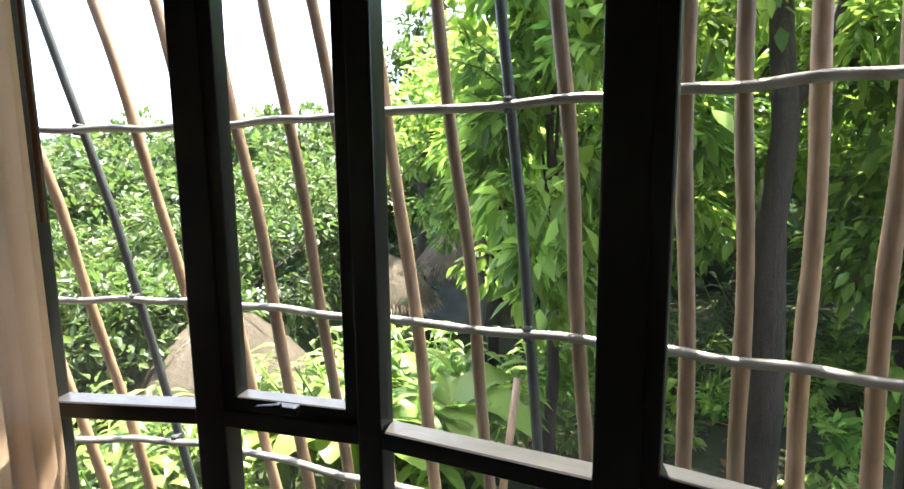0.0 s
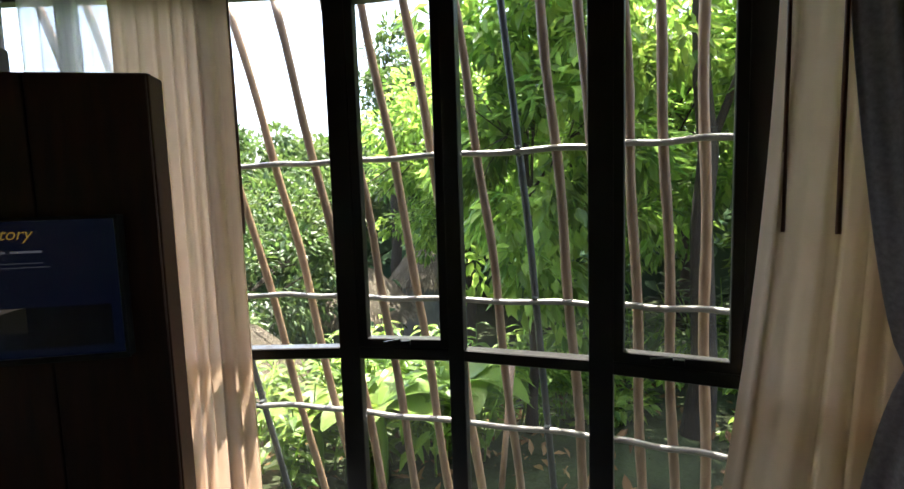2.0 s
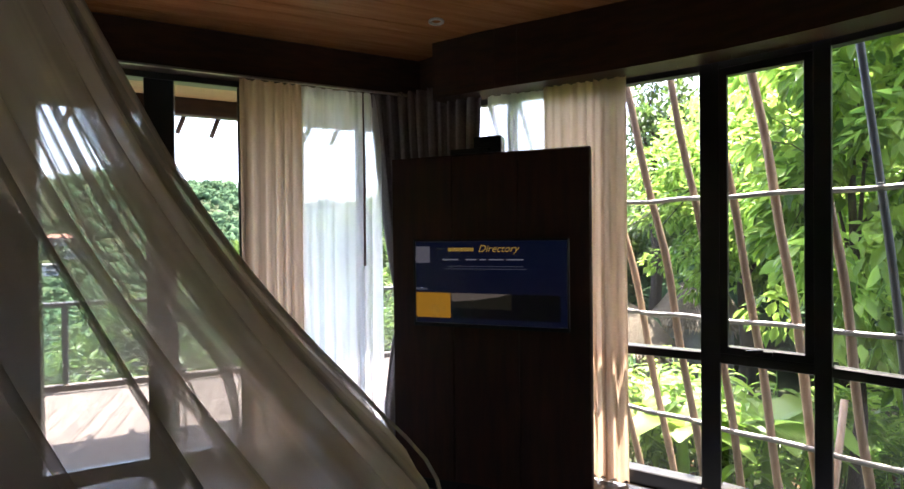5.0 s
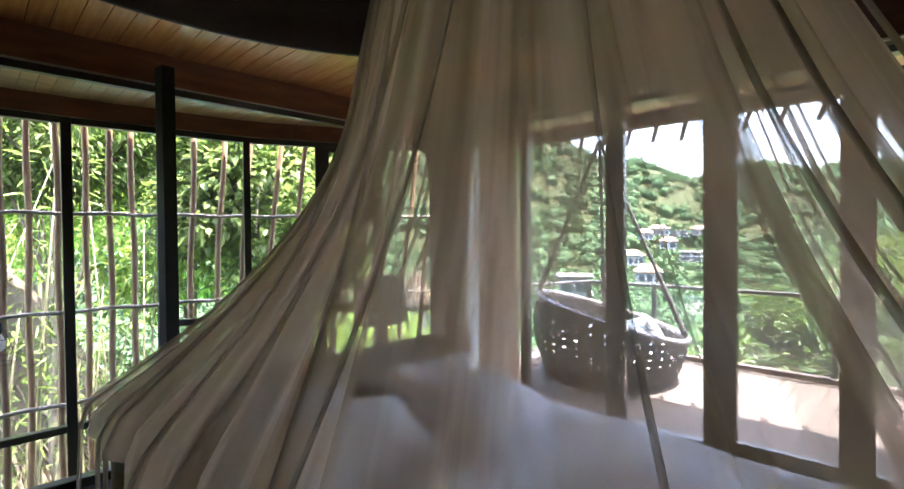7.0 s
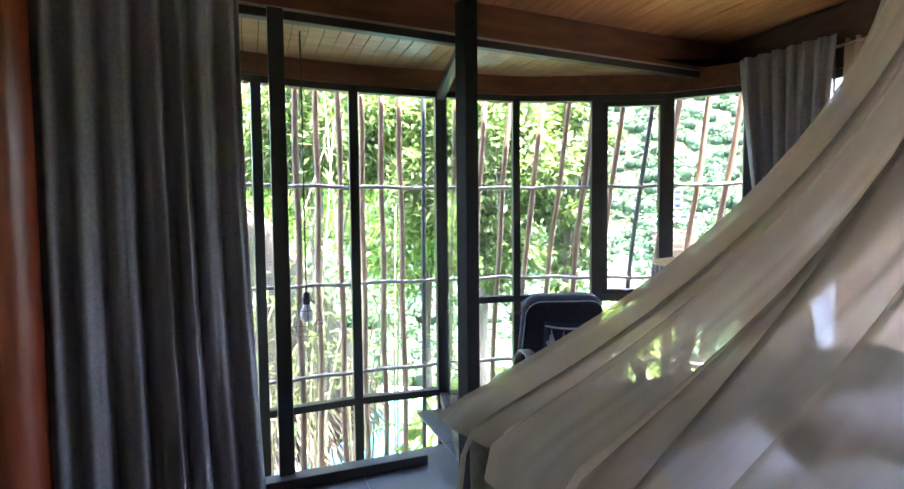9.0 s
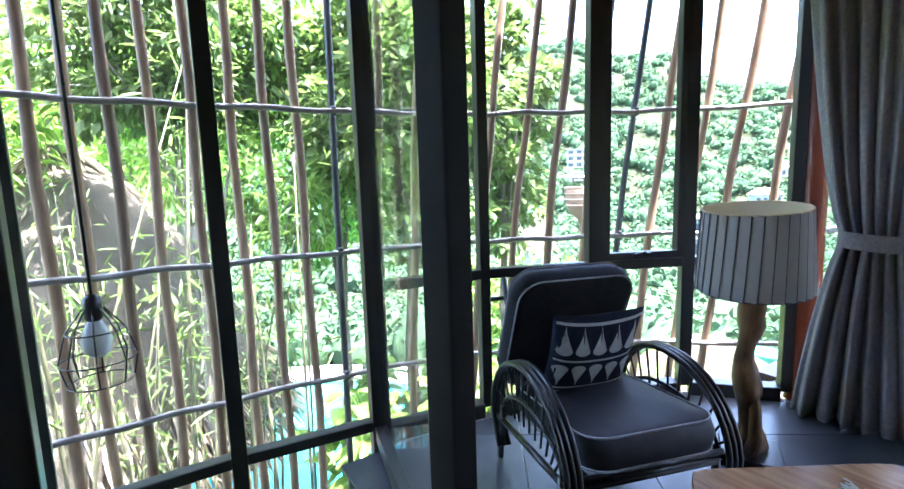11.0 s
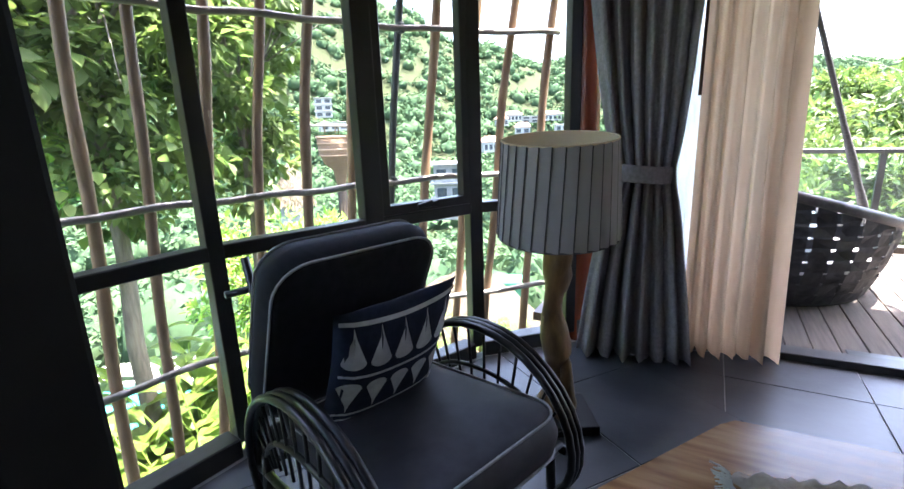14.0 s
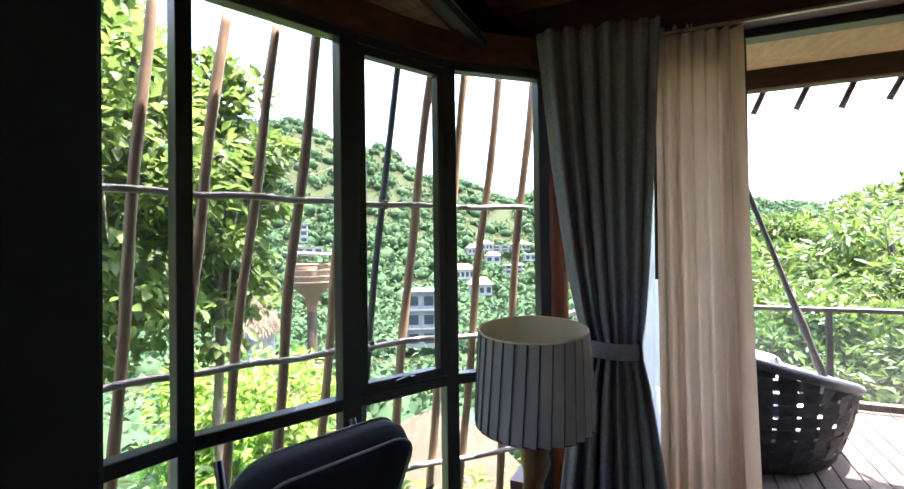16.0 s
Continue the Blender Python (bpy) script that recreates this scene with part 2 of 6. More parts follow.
def along(line, step):
    """Points at even steps along a plan line, with the way it runs there: (x, y, dx, dy)."""
    res, need = [], 0.0
    for (x0, y0), (x1, y1) in zip(line, line[1:]):
        ln = math.hypot(x1 - x0, y1 - y0)
        while need <= ln:
            t = need / ln
            res.append((x0 + (x1 - x0) * t, y0 + (y1 - y0) * t, (x1 - x0) / ln, (y1 - y0) / ln))
            need += step
        need -= ln
    return res


# ---- materials ----
M_FRAME = surf("dark_bronze_aluminium", (0.03, 0.028, 0.027), (0.036, 0.034, 0.032), 6, 0.34, 0.1, 0.03, stain=0.15, spec=0.6)
M_POST = surf("dark_painted_post", (0.009, 0.008, 0.008), (0.017, 0.015, 0.014), 12, 0.75, 0.0, 0.1, spec=0.2)
M_BEAM = surf("dark_stained_beam", (0.035, 0.014, 0.008), (0.075, 0.03, 0.016), 6, 0.42, 0, 0.2, (1, 1, 5))
M_REDBEAM = surf("red_stained_wood", (0.12, 0.04, 0.016), (0.22, 0.08, 0.032), 5, 0.38, 0, 0.2, (4, 0.6, 4))
M_COLUMN = surf("varnished_red_column", (0.2, 0.035, 0.012), (0.34, 0.07, 0.022), 4, 0.22, 0, 0.15, (5, 5, 0.5))
M_CEIL = surf("varnished_ceiling_boards", (0.42, 0.175, 0.065), (0.55, 0.25, 0.1), 5, 0.22, 0, 0.06, (0.6, 7, 1))
M_SOFFIT = surf("pale_soffit_boards", (0.3, 0.17, 0.08), (0.46, 0.29, 0.15), 5, 0.45, 0, 0.12, (6, 1, 1))
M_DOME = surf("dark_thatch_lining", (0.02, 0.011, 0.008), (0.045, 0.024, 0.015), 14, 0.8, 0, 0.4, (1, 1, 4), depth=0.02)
M_WALL = surf("warm_plaster_wall", (0.46, 0.4, 0.34), (0.58, 0.52, 0.45), 4, 0.8, 0, 0.1)
M_TILE = surf("charcoal_slate_tile", (0.042, 0.046, 0.053), (0.075, 0.08, 0.09), 5, 0.31, 0, 0.15, stain=0.4, fine=25, vary=0.15)
M_GROUT = surf("grey_grout", (0.34, 0.34, 0.33), (0.46, 0.46, 0.44), 30, 0.9)
M_GLASS = glassy("window_glass", (0.97, 0.985, 0.975), 0.025, 0.003)
M_RAILGLASS = glassy("rail_glass", (0.86, 0.93, 0.9), 0.05)
M_BAMBOO = surf("weathered_bamboo", (0.34, 0.2, 0.115), (0.54, 0.35, 0.21), 9, 0.55, 0, 0.2, (3, 3, 0.8), stain=0.5, vary=0.3)
M_STEEL = surf("grey_painted_pole", (0.06, 0.065, 0.065), (0.1, 0.105, 0.105), 9, 0.5, 0.2, 0.1)
M_RAIL = surf("galvanised_rail", (0.27, 0.25, 0.23), (0.4, 0.38, 0.35), 12, 0.4, 0.35, 0.12, stain=0.5)
M_GREY = surf("grey_linen_drape", (0.265, 0.248, 0.258), (0.365, 0.343, 0.355), 60, 0.9, 0, 0.25, stain=0.2, spec=0.15, fine=500, depth=0.001)
M_SHEER = cloth("cream_sheer", (0.66, 0.48, 0.33), 0.0, through_light=0.5, fuzz=0.0)
M_WHITESHEER = cloth("white_voile", (0.92, 0.92, 0.9), 0.22, through_light=0.7, fuzz=0.06)
M_NET = streaked_gauze("beige_bed_net", (0.68, 0.53, 0.39), 0.57, 0.27)
M_NETCREASE = cloth("net_dark_crease", (0.46, 0.38, 0.29), 0.25, through_light=0.35, fuzz=0.08)
M_WAND = surf("brown_wand", (0.1, 0.03, 0.012), (0.17, 0.055, 0.02), 8, 0.35, 0, 0.1, (4, 4, 0.6))
M_TVWOOD = surf("dark_walnut_panel", (0.05, 0.016, 0.008), (0.088, 0.03, 0.015), 4, 0.5, 0, 0.15, (6, 6, 0.7))
M_BLACK = surf("black_plastic", (0.01, 0.01, 0.011), (0.016, 0.016, 0.018), 20, 0.3, 0, 0.05)
M_SHEET = surf("white_bed_linen", (0.7, 0.71, 0.74), (0.82, 0.82, 0.84), 6, 0.9, 0, 0.25, stain=0.15, spec=0.1, fine=300, depth=0.002)
M_OLIVE = surf("grey_green_upholstery", (0.21, 0.205, 0.165), (0.29, 0.28, 0.225), 40, 0.85, 0, 0.25, spec=0.2, fine=400, depth=0.001)
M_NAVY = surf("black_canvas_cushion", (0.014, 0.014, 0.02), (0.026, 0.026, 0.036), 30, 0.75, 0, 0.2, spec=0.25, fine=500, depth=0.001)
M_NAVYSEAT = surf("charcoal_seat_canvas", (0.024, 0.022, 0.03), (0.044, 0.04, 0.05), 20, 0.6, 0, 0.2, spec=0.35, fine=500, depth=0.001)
M_PIPING = surf("pale_grey_piping", (0.3, 0.3, 0.32), (0.42, 0.42, 0.44), 60, 0.8)
M_RATTAN = surf("black_lacquered_rattan", (0.008, 0.008, 0.009), (0.02, 0.019, 0.018), 20, 0.3, 0, 0.12, (3, 3, 3))
M_PILLOW_D = surf("navy_pillow_cloth", (0.012, 0.016, 0.035), (0.022, 0.028, 0.055), 40, 0.85, 0, 0.25, spec=0.2, fine=500, depth=0.001)
M_PILLOW_L = surf("pale_printed_cloth", (0.5, 0.5, 0.52), (0.62, 0.62, 0.63), 40, 0.85, 0, 0.25, spec=0.2, fine=500, depth=0.001)
M_DRIFT = surf("polished_driftwood", (0.1, 0.045, 0.015), (0.34, 0.19, 0.075), 7, 0.33, 0, 0.3, (3, 3, 0.7), stain=0.5)
M_SHADE = cloth("grey_shade_cloth", (0.4, 0.38, 0.38), 0.0, through_light=0.3, fuzz=0.0)
# dark tone for the shade in the pleats, also on the lower rim
M_SHADEFOLD = surf("pleat_shade_and_rim", (0.07, 0.068, 0.075), (0.1, 0.098, 0.105), 40, 0.9)
M_SHADELIN = cloth("cream_shade_lining", (0.85, 0.72, 0.5), 0.0, through_light=0.35, fuzz=0.0)
M_TABLE = surf("honey_wood_slab", (0.26, 0.12, 0.05), (0.5, 0.28, 0.13), 5, 0.22, 0, 0.08, (1, 7, 1), stain=0.3)
M_DECK = surf("weathered_deck_board", (0.075, 0.06, 0.05), (0.15, 0.122, 0.1), 6, 0.8, 0, 0.3, (8, 0.6, 1), stain=0.4, vary=0.14)
M_WICKER = surf("charcoal_wicker_band", (0.07, 0.072, 0.076), (0.125, 0.127, 0.132), 20, 0.5, 0, 0.25, vary=0.2)
M_BLUE = surf("faded_blue_cushion", (0.14, 0.19, 0.25), (0.22, 0.28, 0.35), 14, 0.85, 0, 0.2)
M_PODSEAT = surf("grey_white_seat_pad", (0.5, 0.5, 0.5), (0.66, 0.66, 0.66), 14, 0.9, 0, 0.2)
M_THATCH = surf("dry_thatch", (0.13, 0.105, 0.08), (0.36, 0.3, 0.22), 26, 0.95, 0, 1.0, (5, 5, 0.5), stain=0.5, spec=0.1, fine=30, depth=0.08)
M_BARK = surf("dark_bark", (0.028, 0.019, 0.012), (0.075, 0.05, 0.031), 9, 0.9, 0, 0.8, (3, 3, 0.8), stain=0.5, depth=0.03, fine=30)
M_PALEBARK = surf("pale_bark", (0.17, 0.14, 0.105), (0.3, 0.26, 0.2), 9, 0.9, 0, 0.6, (3, 3, 0.6), stain=0.5, depth=0.02, fine=30)
M_GROUND = surf("leaf_littered_soil", (0.03, 0.036, 0.016), (0.05, 0.066, 0.026), 1.6, 0.95, 0, 0.8, stain=0.5, fine=14, depth=0.06, spec=0.15)
M_LEAF = leafy("broad_leaves", (0.06, 0.12, 0.022), (0.31, 0.43, 0.095), 0.3, 0.55)
M_LEAFY = leafy("bright_leaves", (0.066, 0.12, 0.018), (0.17, 0.24, 0.04), 0.42, 0.38)
M_LEAFD = leafy("deep_green_leaves", (0.035, 0.066, 0.018), (0.11, 0.16, 0.042), 0.42, 0.35)
M_BAMLEAF = leafy("bamboo_leaves", (0.055, 0.09, 0.022), (0.135, 0.185, 0.052), 0.5, 0.45)
# extra blue and low contrast put distance haze into the leaf colour
M_HILLTREE = leafy("far_woods_hazed", (0.036, 0.07, 0.036), (0.06, 0.098, 0.048), 0.95, 0.12, 0.03)
M_DRYLEAF = leafy("fallen_leaves", (0.1, 0.055, 0.025), (0.26, 0.16, 0.08), 0.8, 0.1)
M_POOL = surf("turquoise_pool_water", (0.02, 0.34, 0.33), (0.05, 0.46, 0.44), 3, 0.08, 0, 0.2, fine=6, depth=0.03)
M_PALESTONE = surf("pale_pool_paving", (0.6, 0.58, 0.52), (0.72, 0.7, 0.64), 6, 0.8)
M_CONCRETE = surf("pale_render", (0.2, 0.2, 0.195), (0.3, 0.3, 0.29), 3, 0.85)
M_ROOFRED = surf("clay_roof", (0.3, 0.14, 0.09), (0.42, 0.22, 0.15), 6, 0.85)
M_DARKPANE = surf("dark_far_pane", (0.03, 0.04, 0.05), (0.05, 0.06, 0.07), 6, 0.2)
M_CHROME = surf("brushed_rim", (0.45, 0.42, 0.38), (0.6, 0.56, 0.5), 40, 0.3, 0.9, 0.05)
M_ROPE = surf("dark_rope", (0.035, 0.035, 0.038), (0.075, 0.072, 0.07), 40, 0.85, 0, 0.5, (1, 1, 3))

M_CANE = surf("green_brown_cane", (0.08, 0.075, 0.038), (0.16, 0.145, 0.078), 9, 0.5, 0, 0.2, (3, 3, 0.8), stain=0.4)
# ---- plan ----
A_LINE = [(2.78, -0.70), (2.70, -0.32), (2.60, 0.09), (2.455, 0.635), (2.22, 1.235), (1.955, 1.69), (1.60, 2.14), (1.16, 2.62), (0.86, 2.98)]
C_LINE = [(-4.49, 2.95), (-4.905, 2.565), (-5.165, 2.03), (-5.425, 1.40), (-5.52, 0.76), (-5.60, 0.07), (-5.60, -0.62), (-5.46, -1.30), (-5.15, -1.9)]
D0, D1 = Vector((0.62, 3.36, 0)), Vector((-3.52, 3.19, 0))
Z_SILL, Z_TRANS, Z_HEAD = 0.06, 0.84, 2.54
Z_CEIL = 2.93
HOLE, HOLE_R = (-1.74, 0.39), 2.36


def d_at(x, off=0.0, z=0.0):
    """A place on the deck side's line; off: metres outwards."""
    t = (x - D0.x) / (D1.x - D0.x)
    p = D0.lerp(D1, t)
    return Vector((p.x, p.y + off, z))


def bowed_window(name, line, label, trans, heads, sills, wide, sash=(), skip_low=False):
    """A run of tall panes between mullions, with a transom in each bay and top-hung sashes in some."""
    w = thing(name, label, "window", kind="structure")
    n = len(line)
    for i, (x, y) in enumerate(line):
        a, b = line[max(i - 1, 0)], line[min(i + 1, n - 1)]
        yaw = math.degrees(math.atan2(b[1] - a[1], b[0] - a[0]))
        zb, zt = min(sills[max(i - 1, 0)], sills[min(i, n - 2)]), max(heads[max(i - 1, 0)], heads[min(i, n - 2)])
        boxed("mullion", pose(x, y, (zb + zt) / 2, 0, 0, yaw), wide[i], 0.075, zt - zb, M_FRAME, w, 0.006)
    for i in range(n - 1):
        (x0, y0), (x1, y1) = line[i], line[i + 1]
        d = Vector((x1 - x0, y1 - y0, 0))
        ln = d.length
        u = d / ln
        p, q = Vector((x0, y0, 0)) + u * wide[i] * 0.5, Vector((x1, y1, 0)) - u * wide[i + 1] * 0.5
        up = lambda v, z: Vector((v.x, v.y, z))
        barred("transom", up(p, trans[i]), up(q, trans[i]), 0.07, 0.055, M_FRAME, w, 0.004)
        barred("head_rail", up(p, heads[i] - 0.025), up(q, heads[i] - 0.025), 0.07, 0.05, M_FRAME, w, 0.004)
        barred("sill_rail", up(p, sills[i] - 0.03), up(q, sills[i] - 0.03), 0.1, 0.12, M_FRAME, w, 0.005)
        lo, hi = trans[i] + 0.028, heads[i] - 0.05
        if i in sash:
            bm = bmesh.new()
            for a, b2 in ((up(p, lo + 0.022), up(q, lo + 0.022)), (up(p, hi - 0.022), up(q, hi - 0.022))):
                bar(bm, a, b2, 0.055, 0.044, 0.003)
            for e, s in ((p, 1), (q, -1)):
                c = e + u * s * 0.021
                block(bm, pose(c.x, c.y, (lo + hi) / 2, 0, 0, math.degrees(math.atan2(u.y, u.x))), 0.042, 0.055, hi - lo, 0.003, 1)
            sf = part("sash_frame", bm, M_FRAME, w)
            c = (p + q) / 2
            nrm = Vector((-u.y, u.x, 0))
            inward = nrm if (nrm.x * (-1.5 - c.x) + nrm.y * (0.8 - c.y)) > 0 else -nrm
            yaw = math.degrees(math.atan2(u.y, u.x))
            bm = bmesh.new()
            hc = c + inward * 0.04
            block(bm, pose(hc.x, hc.y, lo + 0.03, 0, 0, yaw), 0.075, 0.03, 0.026, 0.006)
            hc2 = hc + u * 0.045 + inward * 0.02
            block(bm, pose(hc2.x, hc2.y, lo + 0.038, 0, 10, yaw), 0.085, 0.016, 0.02, 0.006)
            part("handle", bm, M_BLACK, sf, "black window latch")
            lo, hi, ins = lo + 0.04, hi - 0.04, 0.04
        else:
            ins = 0.0
        p2, q2 = p + u * ins, q - u * ins
        for z0, z1 in ((lo, hi), (sills[i] + 0.03, trans[i] - 0.028)):
            g = barred("pane", up(p2, (z0 + z1) / 2), up(q2, (z0 + z1) / 2), 0.006, z1 - z0, M_GLASS, w, 0.0)
            g.visible_shadow = False
    return w


def grille(name, label, line, rails, z0, z1, places, lean, dark):
    """Leaning bamboo poles outside a bowed window, tied to bent rails; places: metres along the line at eye height."""
    g = thing(name, label, "window grille")
    pts = arc_pts(line, 10)
    for z in rails:
        tubed("rail", [(x, y, z + 0.006 * math.sin(i * 0.9)) for i, (x, y) in enumerate(pts)], 0.0185, M_RAIL, g, 10)
    fine_line = along(pts, 0.01)
    for k, place in enumerate(places):
        x, y, dx, dy = fine_line[min(int(place * 100), len(fine_line) - 1)]
        tan = lean(place) + random.uniform(-0.008, 0.008)
        steel = k in dark
        rad = 0.022 if steel else random.uniform(0.0245, 0.0285)
        nx, ny = dy * 0.04, -dx * 0.04
        line3, rr = [], []
        for i in range(25):
            z = z0 + (z1 - z0) * i / 24
            o = (z - 1.36) * tan * (1.15 if z > 1.36 else 0.85)
            wob = 0.0 if steel else 0.007 * math.sin(i * 0.8 + k * 1.3)
            line3.append((x + dx * (o + wob) + nx, y + dy * (o + wob) + ny, z))
            rr.append(rad * (1.09 if (i + k) % 4 == 1 and not steel else 1.0))
        tubed("pole", line3, rr, M_STEEL if steel else M_BAMBOO, g, 9)
        for z in rails:
            o = (z - 1.36) * tan * (1.15 if z > 1.36 else 0.85)
            if steel:
                boxed("clamp", pose(x + dx * o + nx * 0.6, y + dy * o + ny * 0.6, z, 0, 0, math.degrees(math.atan2(dy, dx))), 0.034, 0.075, 0.06, M_STEEL, g, 0.006, 1)
    return g


# window bays
N = len(A_LINE) - 1
bowed_window("window_1", A_LINE, "bowed dark aluminium window wall with clear panes", [Z_TRANS] * N, [Z_HEAD + 0.02] * N, [Z_SILL] * N,
             [0.06, 0.09, 0.1, 0.1, 0.075, 0.1, 0.06, 0.06, 0.08], sash=(2, 4))
N = len(C_LINE) - 1
bowed_window("window_2", C_LINE, "bowed dark aluminium window wall over the valley", [Z_TRANS] * 4 + [0.10] * 4, [Z_HEAD] * N, [0.05] * 4 + [-0.62] * 4,
             [0.06, 0.075, 0.095, 0.06, 0.1, 0.07, 0.07, 0.07, 0.07], sash=(1,))
A_OUT = [(3.52, -0.55), (3.36, 0.1), (3.20, 0.66), (3.03, 1.15), (2.61, 2.09), (2.30, 2.78), (1.9, 3.3), (1.5, 3.65)]
grille("bamboo_grille_garden", "leaning brown bamboo poles tied to grey rails", A_OUT, (0.15, 0.94, 1.83), -1.1, 2.96,
       (0.2, 0.41, 0.61, 0.81, 1.0, 1.18, 1.35, 1.55, 1.73, 1.93, 2.17, 2.45, 2.70, 2.95, 3.25, 3.52, 3.81, 4.09, 4.36, 4.62), lambda p: min(max(0.078 * (p - 0.8), -0.01), 0.24), (9, 17))
C_OUT = [(-4.75, 3.6), (-5.40, 2.90), (-5.73, 2.25), (-6.05, 1.60), (-6.20, 0.75), (-6.26, -0.1), (-6.24, -0.8), (-6.1, -1.5), (-5.8, -2.1)]
grille("bamboo_grille_valley", "leaning brown bamboo poles tied to grey rails", C_OUT, (0.12, 0.94, 1.82), -1.6, 2.9,
       (0.1, 0.39, 0.63, 0.89, 1.12, 1.39, 1.66, 1.91, 2.15, 2.42, 2.65, 2.9, 3.18, 3.39, 3.57, 3.75, 3.95, 4.15, 4.32, 4.48, 4.64, 4.82, 5.0, 5.2, 5.4), lambda p: -0.115 * min(max((3.3 - p) / 1.3, 0), 1), (4, 12))

# deck side: fixed frames and sliding leaves
dw = thing("door_1", "dark framed glass sliding doors standing open to the deck", "door", kind="structure")
for x0, x1 in ((0.62, 0.52), (0.26, 0.19), (-0.56, -0.64), (-1.02, -1.19), (-1.74, -1.95), (-2.53, -2.68), (-3.44, -3.52)):
    c = d_at((x0 + x1) / 2, 0.0, 1.22)
    boxed("stile", pose(c.x, c.y, 1.315, 0, 0, 2.4), abs(x1 - x0), 0.07, 2.59, M_FRAME, dw, 0.005)
for z, h, w in ((2.632, 0.045, 0.1), (0.015, 0.05, 0.11)):
    barred("track_rail", d_at(0.62, 0, z), d_at(-3.52, 0, z), w, h, M_FRAME, dw, 0.004)
barred("bottom_rail", d_at(-1.02, 0, 0.09), d_at(-1.95, 0, 0.09), 0.05, 0.1, M_FRAME, dw, 0.004)
barred("bottom_rail", d_at(-2.53, 0, 0.06), d_at(-1.95, 0, 0.06), 0.05, 0.05, M_FRAME, dw, 0.004)
barred("bottom_rail", d_at(0.52, 0, 0.09), d_at(-1.02, 0, 0.09), 0.05, 0.1, M_FRAME, dw, 0.004)
for x0, x1 in ((0.52, 0.26), (0.19, -0.56), (-0.64, -1.02), (-1.19, -1.74), (-1.95, -2.53)):
    g = barred("pane", d_at(x0, 0, 1.36), d_at(x1, 0, 1.36), 0.006, 2.48, M_GLASS, dw, 0.0)
    g.visible_shadow = False

# return between the two halves of the valley bay, and the opening's frame
POST = (-4.28, 0.426)
inner = thing("partition_1", "dark framed opening with a glass return beside the bay", "partition", kind="structure")
boxed("post", pose(POST[0], POST[1], 1.32, 0, 0, 8), 0.105, 0.08, 2.72, M_POST, inner, 0.006)
boxed("post", pose(-4.75, -0.52, 1.32, 0, 0, 0), 0.07, 0.085, 2.72, M_FRAME, inner, 0.006)
barred("sill_rail", (-4.75, -1.5, 0.03), (-4.66, 0.30, 0.03), 0.09, 0.06, M_FRAME, inner, 0.004)
barred("return_rail", (-5.5, 0.75, 0.06), (POST[0] - 0.05, POST[1] + 0.02, 0.04), 0.06, 0.08, M_FRAME, inner, 0.004)
barred("return_rail", (-5.5, 0.75, 2.5), (POST[0] - 0.05, POST[1] + 0.02, 2.5), 0.06, 0.06, M_FRAME, inner, 0.004)
g = barred("pane", (-5.46, 0.745, 1.27), (POST[0] - 0.07, POST[1] + 0.02, 1.27), 0.006, 2.36, M_GLASS, inner, 0.0)
g.visible_shadow = False
barred("head_rail", (-4.8, -1.9, 2.66), (-4.74, 3.2, 2.66), 0.06, 0.05, M_FRAME, inner, 0.004)

# beams under the ceiling
bm = bmesh.new()
inA = [(x - 0.14, y - 0.08) for x, y in arc_pts(A_LINE, 4)]
for (x0, y0), (x1, y1) in zip(inA, inA[1:]):
    bar(bm, (x0, y0, 2.74), (x1, y1, 2.74), 0.2, 0.4)
tagged(part("beam_garden", bm, M_BEAM), "dark stained curved head beam over the window", "beam", kind="structure")
bm = bmesh.new()
bar(bm, d_at(0.95, -0.1, 2.79), d_at(-4.9, -0.1, 2.79), 0.16, 0.28, 0.01)
tagged(part("beam_deck", bm, M_BEAM), "dark stained head beam over the deck doors", "beam", kind="structure")
bm = bmesh.new()
bar(bm, (-4.86, -3.4, 2.82), (-4.80, 3.3, 2.82), 0.1, 0.24, 0.008)
tagged(part("beam_valley", bm, M_REDBEAM), "reddish wooden beam along the bay", "beam", kind="structure")
bm = bmesh.new()
bar(bm, (-4.79, -3.4, 2.692), (-4.73, 3.2, 2.692), 0.03, 0.014, 0.002)
tagged(part("curtain_track_valley", bm, M_CHROME), "pale metal curtain track under the beam", "curtain track")
bm = bmesh.new()
bar(bm, d_at(0.62, -0.2, 2.643), d_at(-3.9, -0.2, 2.643), 0.025, 0.014, 0.002)
tagged(part("curtain_track_deck", bm, M_CHROME), "pale metal curtain track over the doors", "curtain track")


# ceiling: narrow boards round a wide round opening
def ceiling_boards(bm, z, x0, x1, y0, y1, w, inside, thick=0.02):
    """Boards along x, cut off where inside() fails."""
    y = y0
    k = 0
    while y < y1:
        xs = [x0 + (x1 - x0) * i / 260 for i in range(261)]
        run = None
        for i, x in enumerate(xs + [None]):
            ok = x is not None and inside(x, y + w / 2)
            if ok and run is None:
                run = x
            if not ok and run is not None:
                end = xs[i - 1]
                if end - run > 0.03:
                    block(bm, pose((run + end) / 2, y + w / 2, z + thick / 2 + random.uniform(0, 0.0025)), end - run, w - 0.006, thick)
                run = None
        y += w
        k += 1


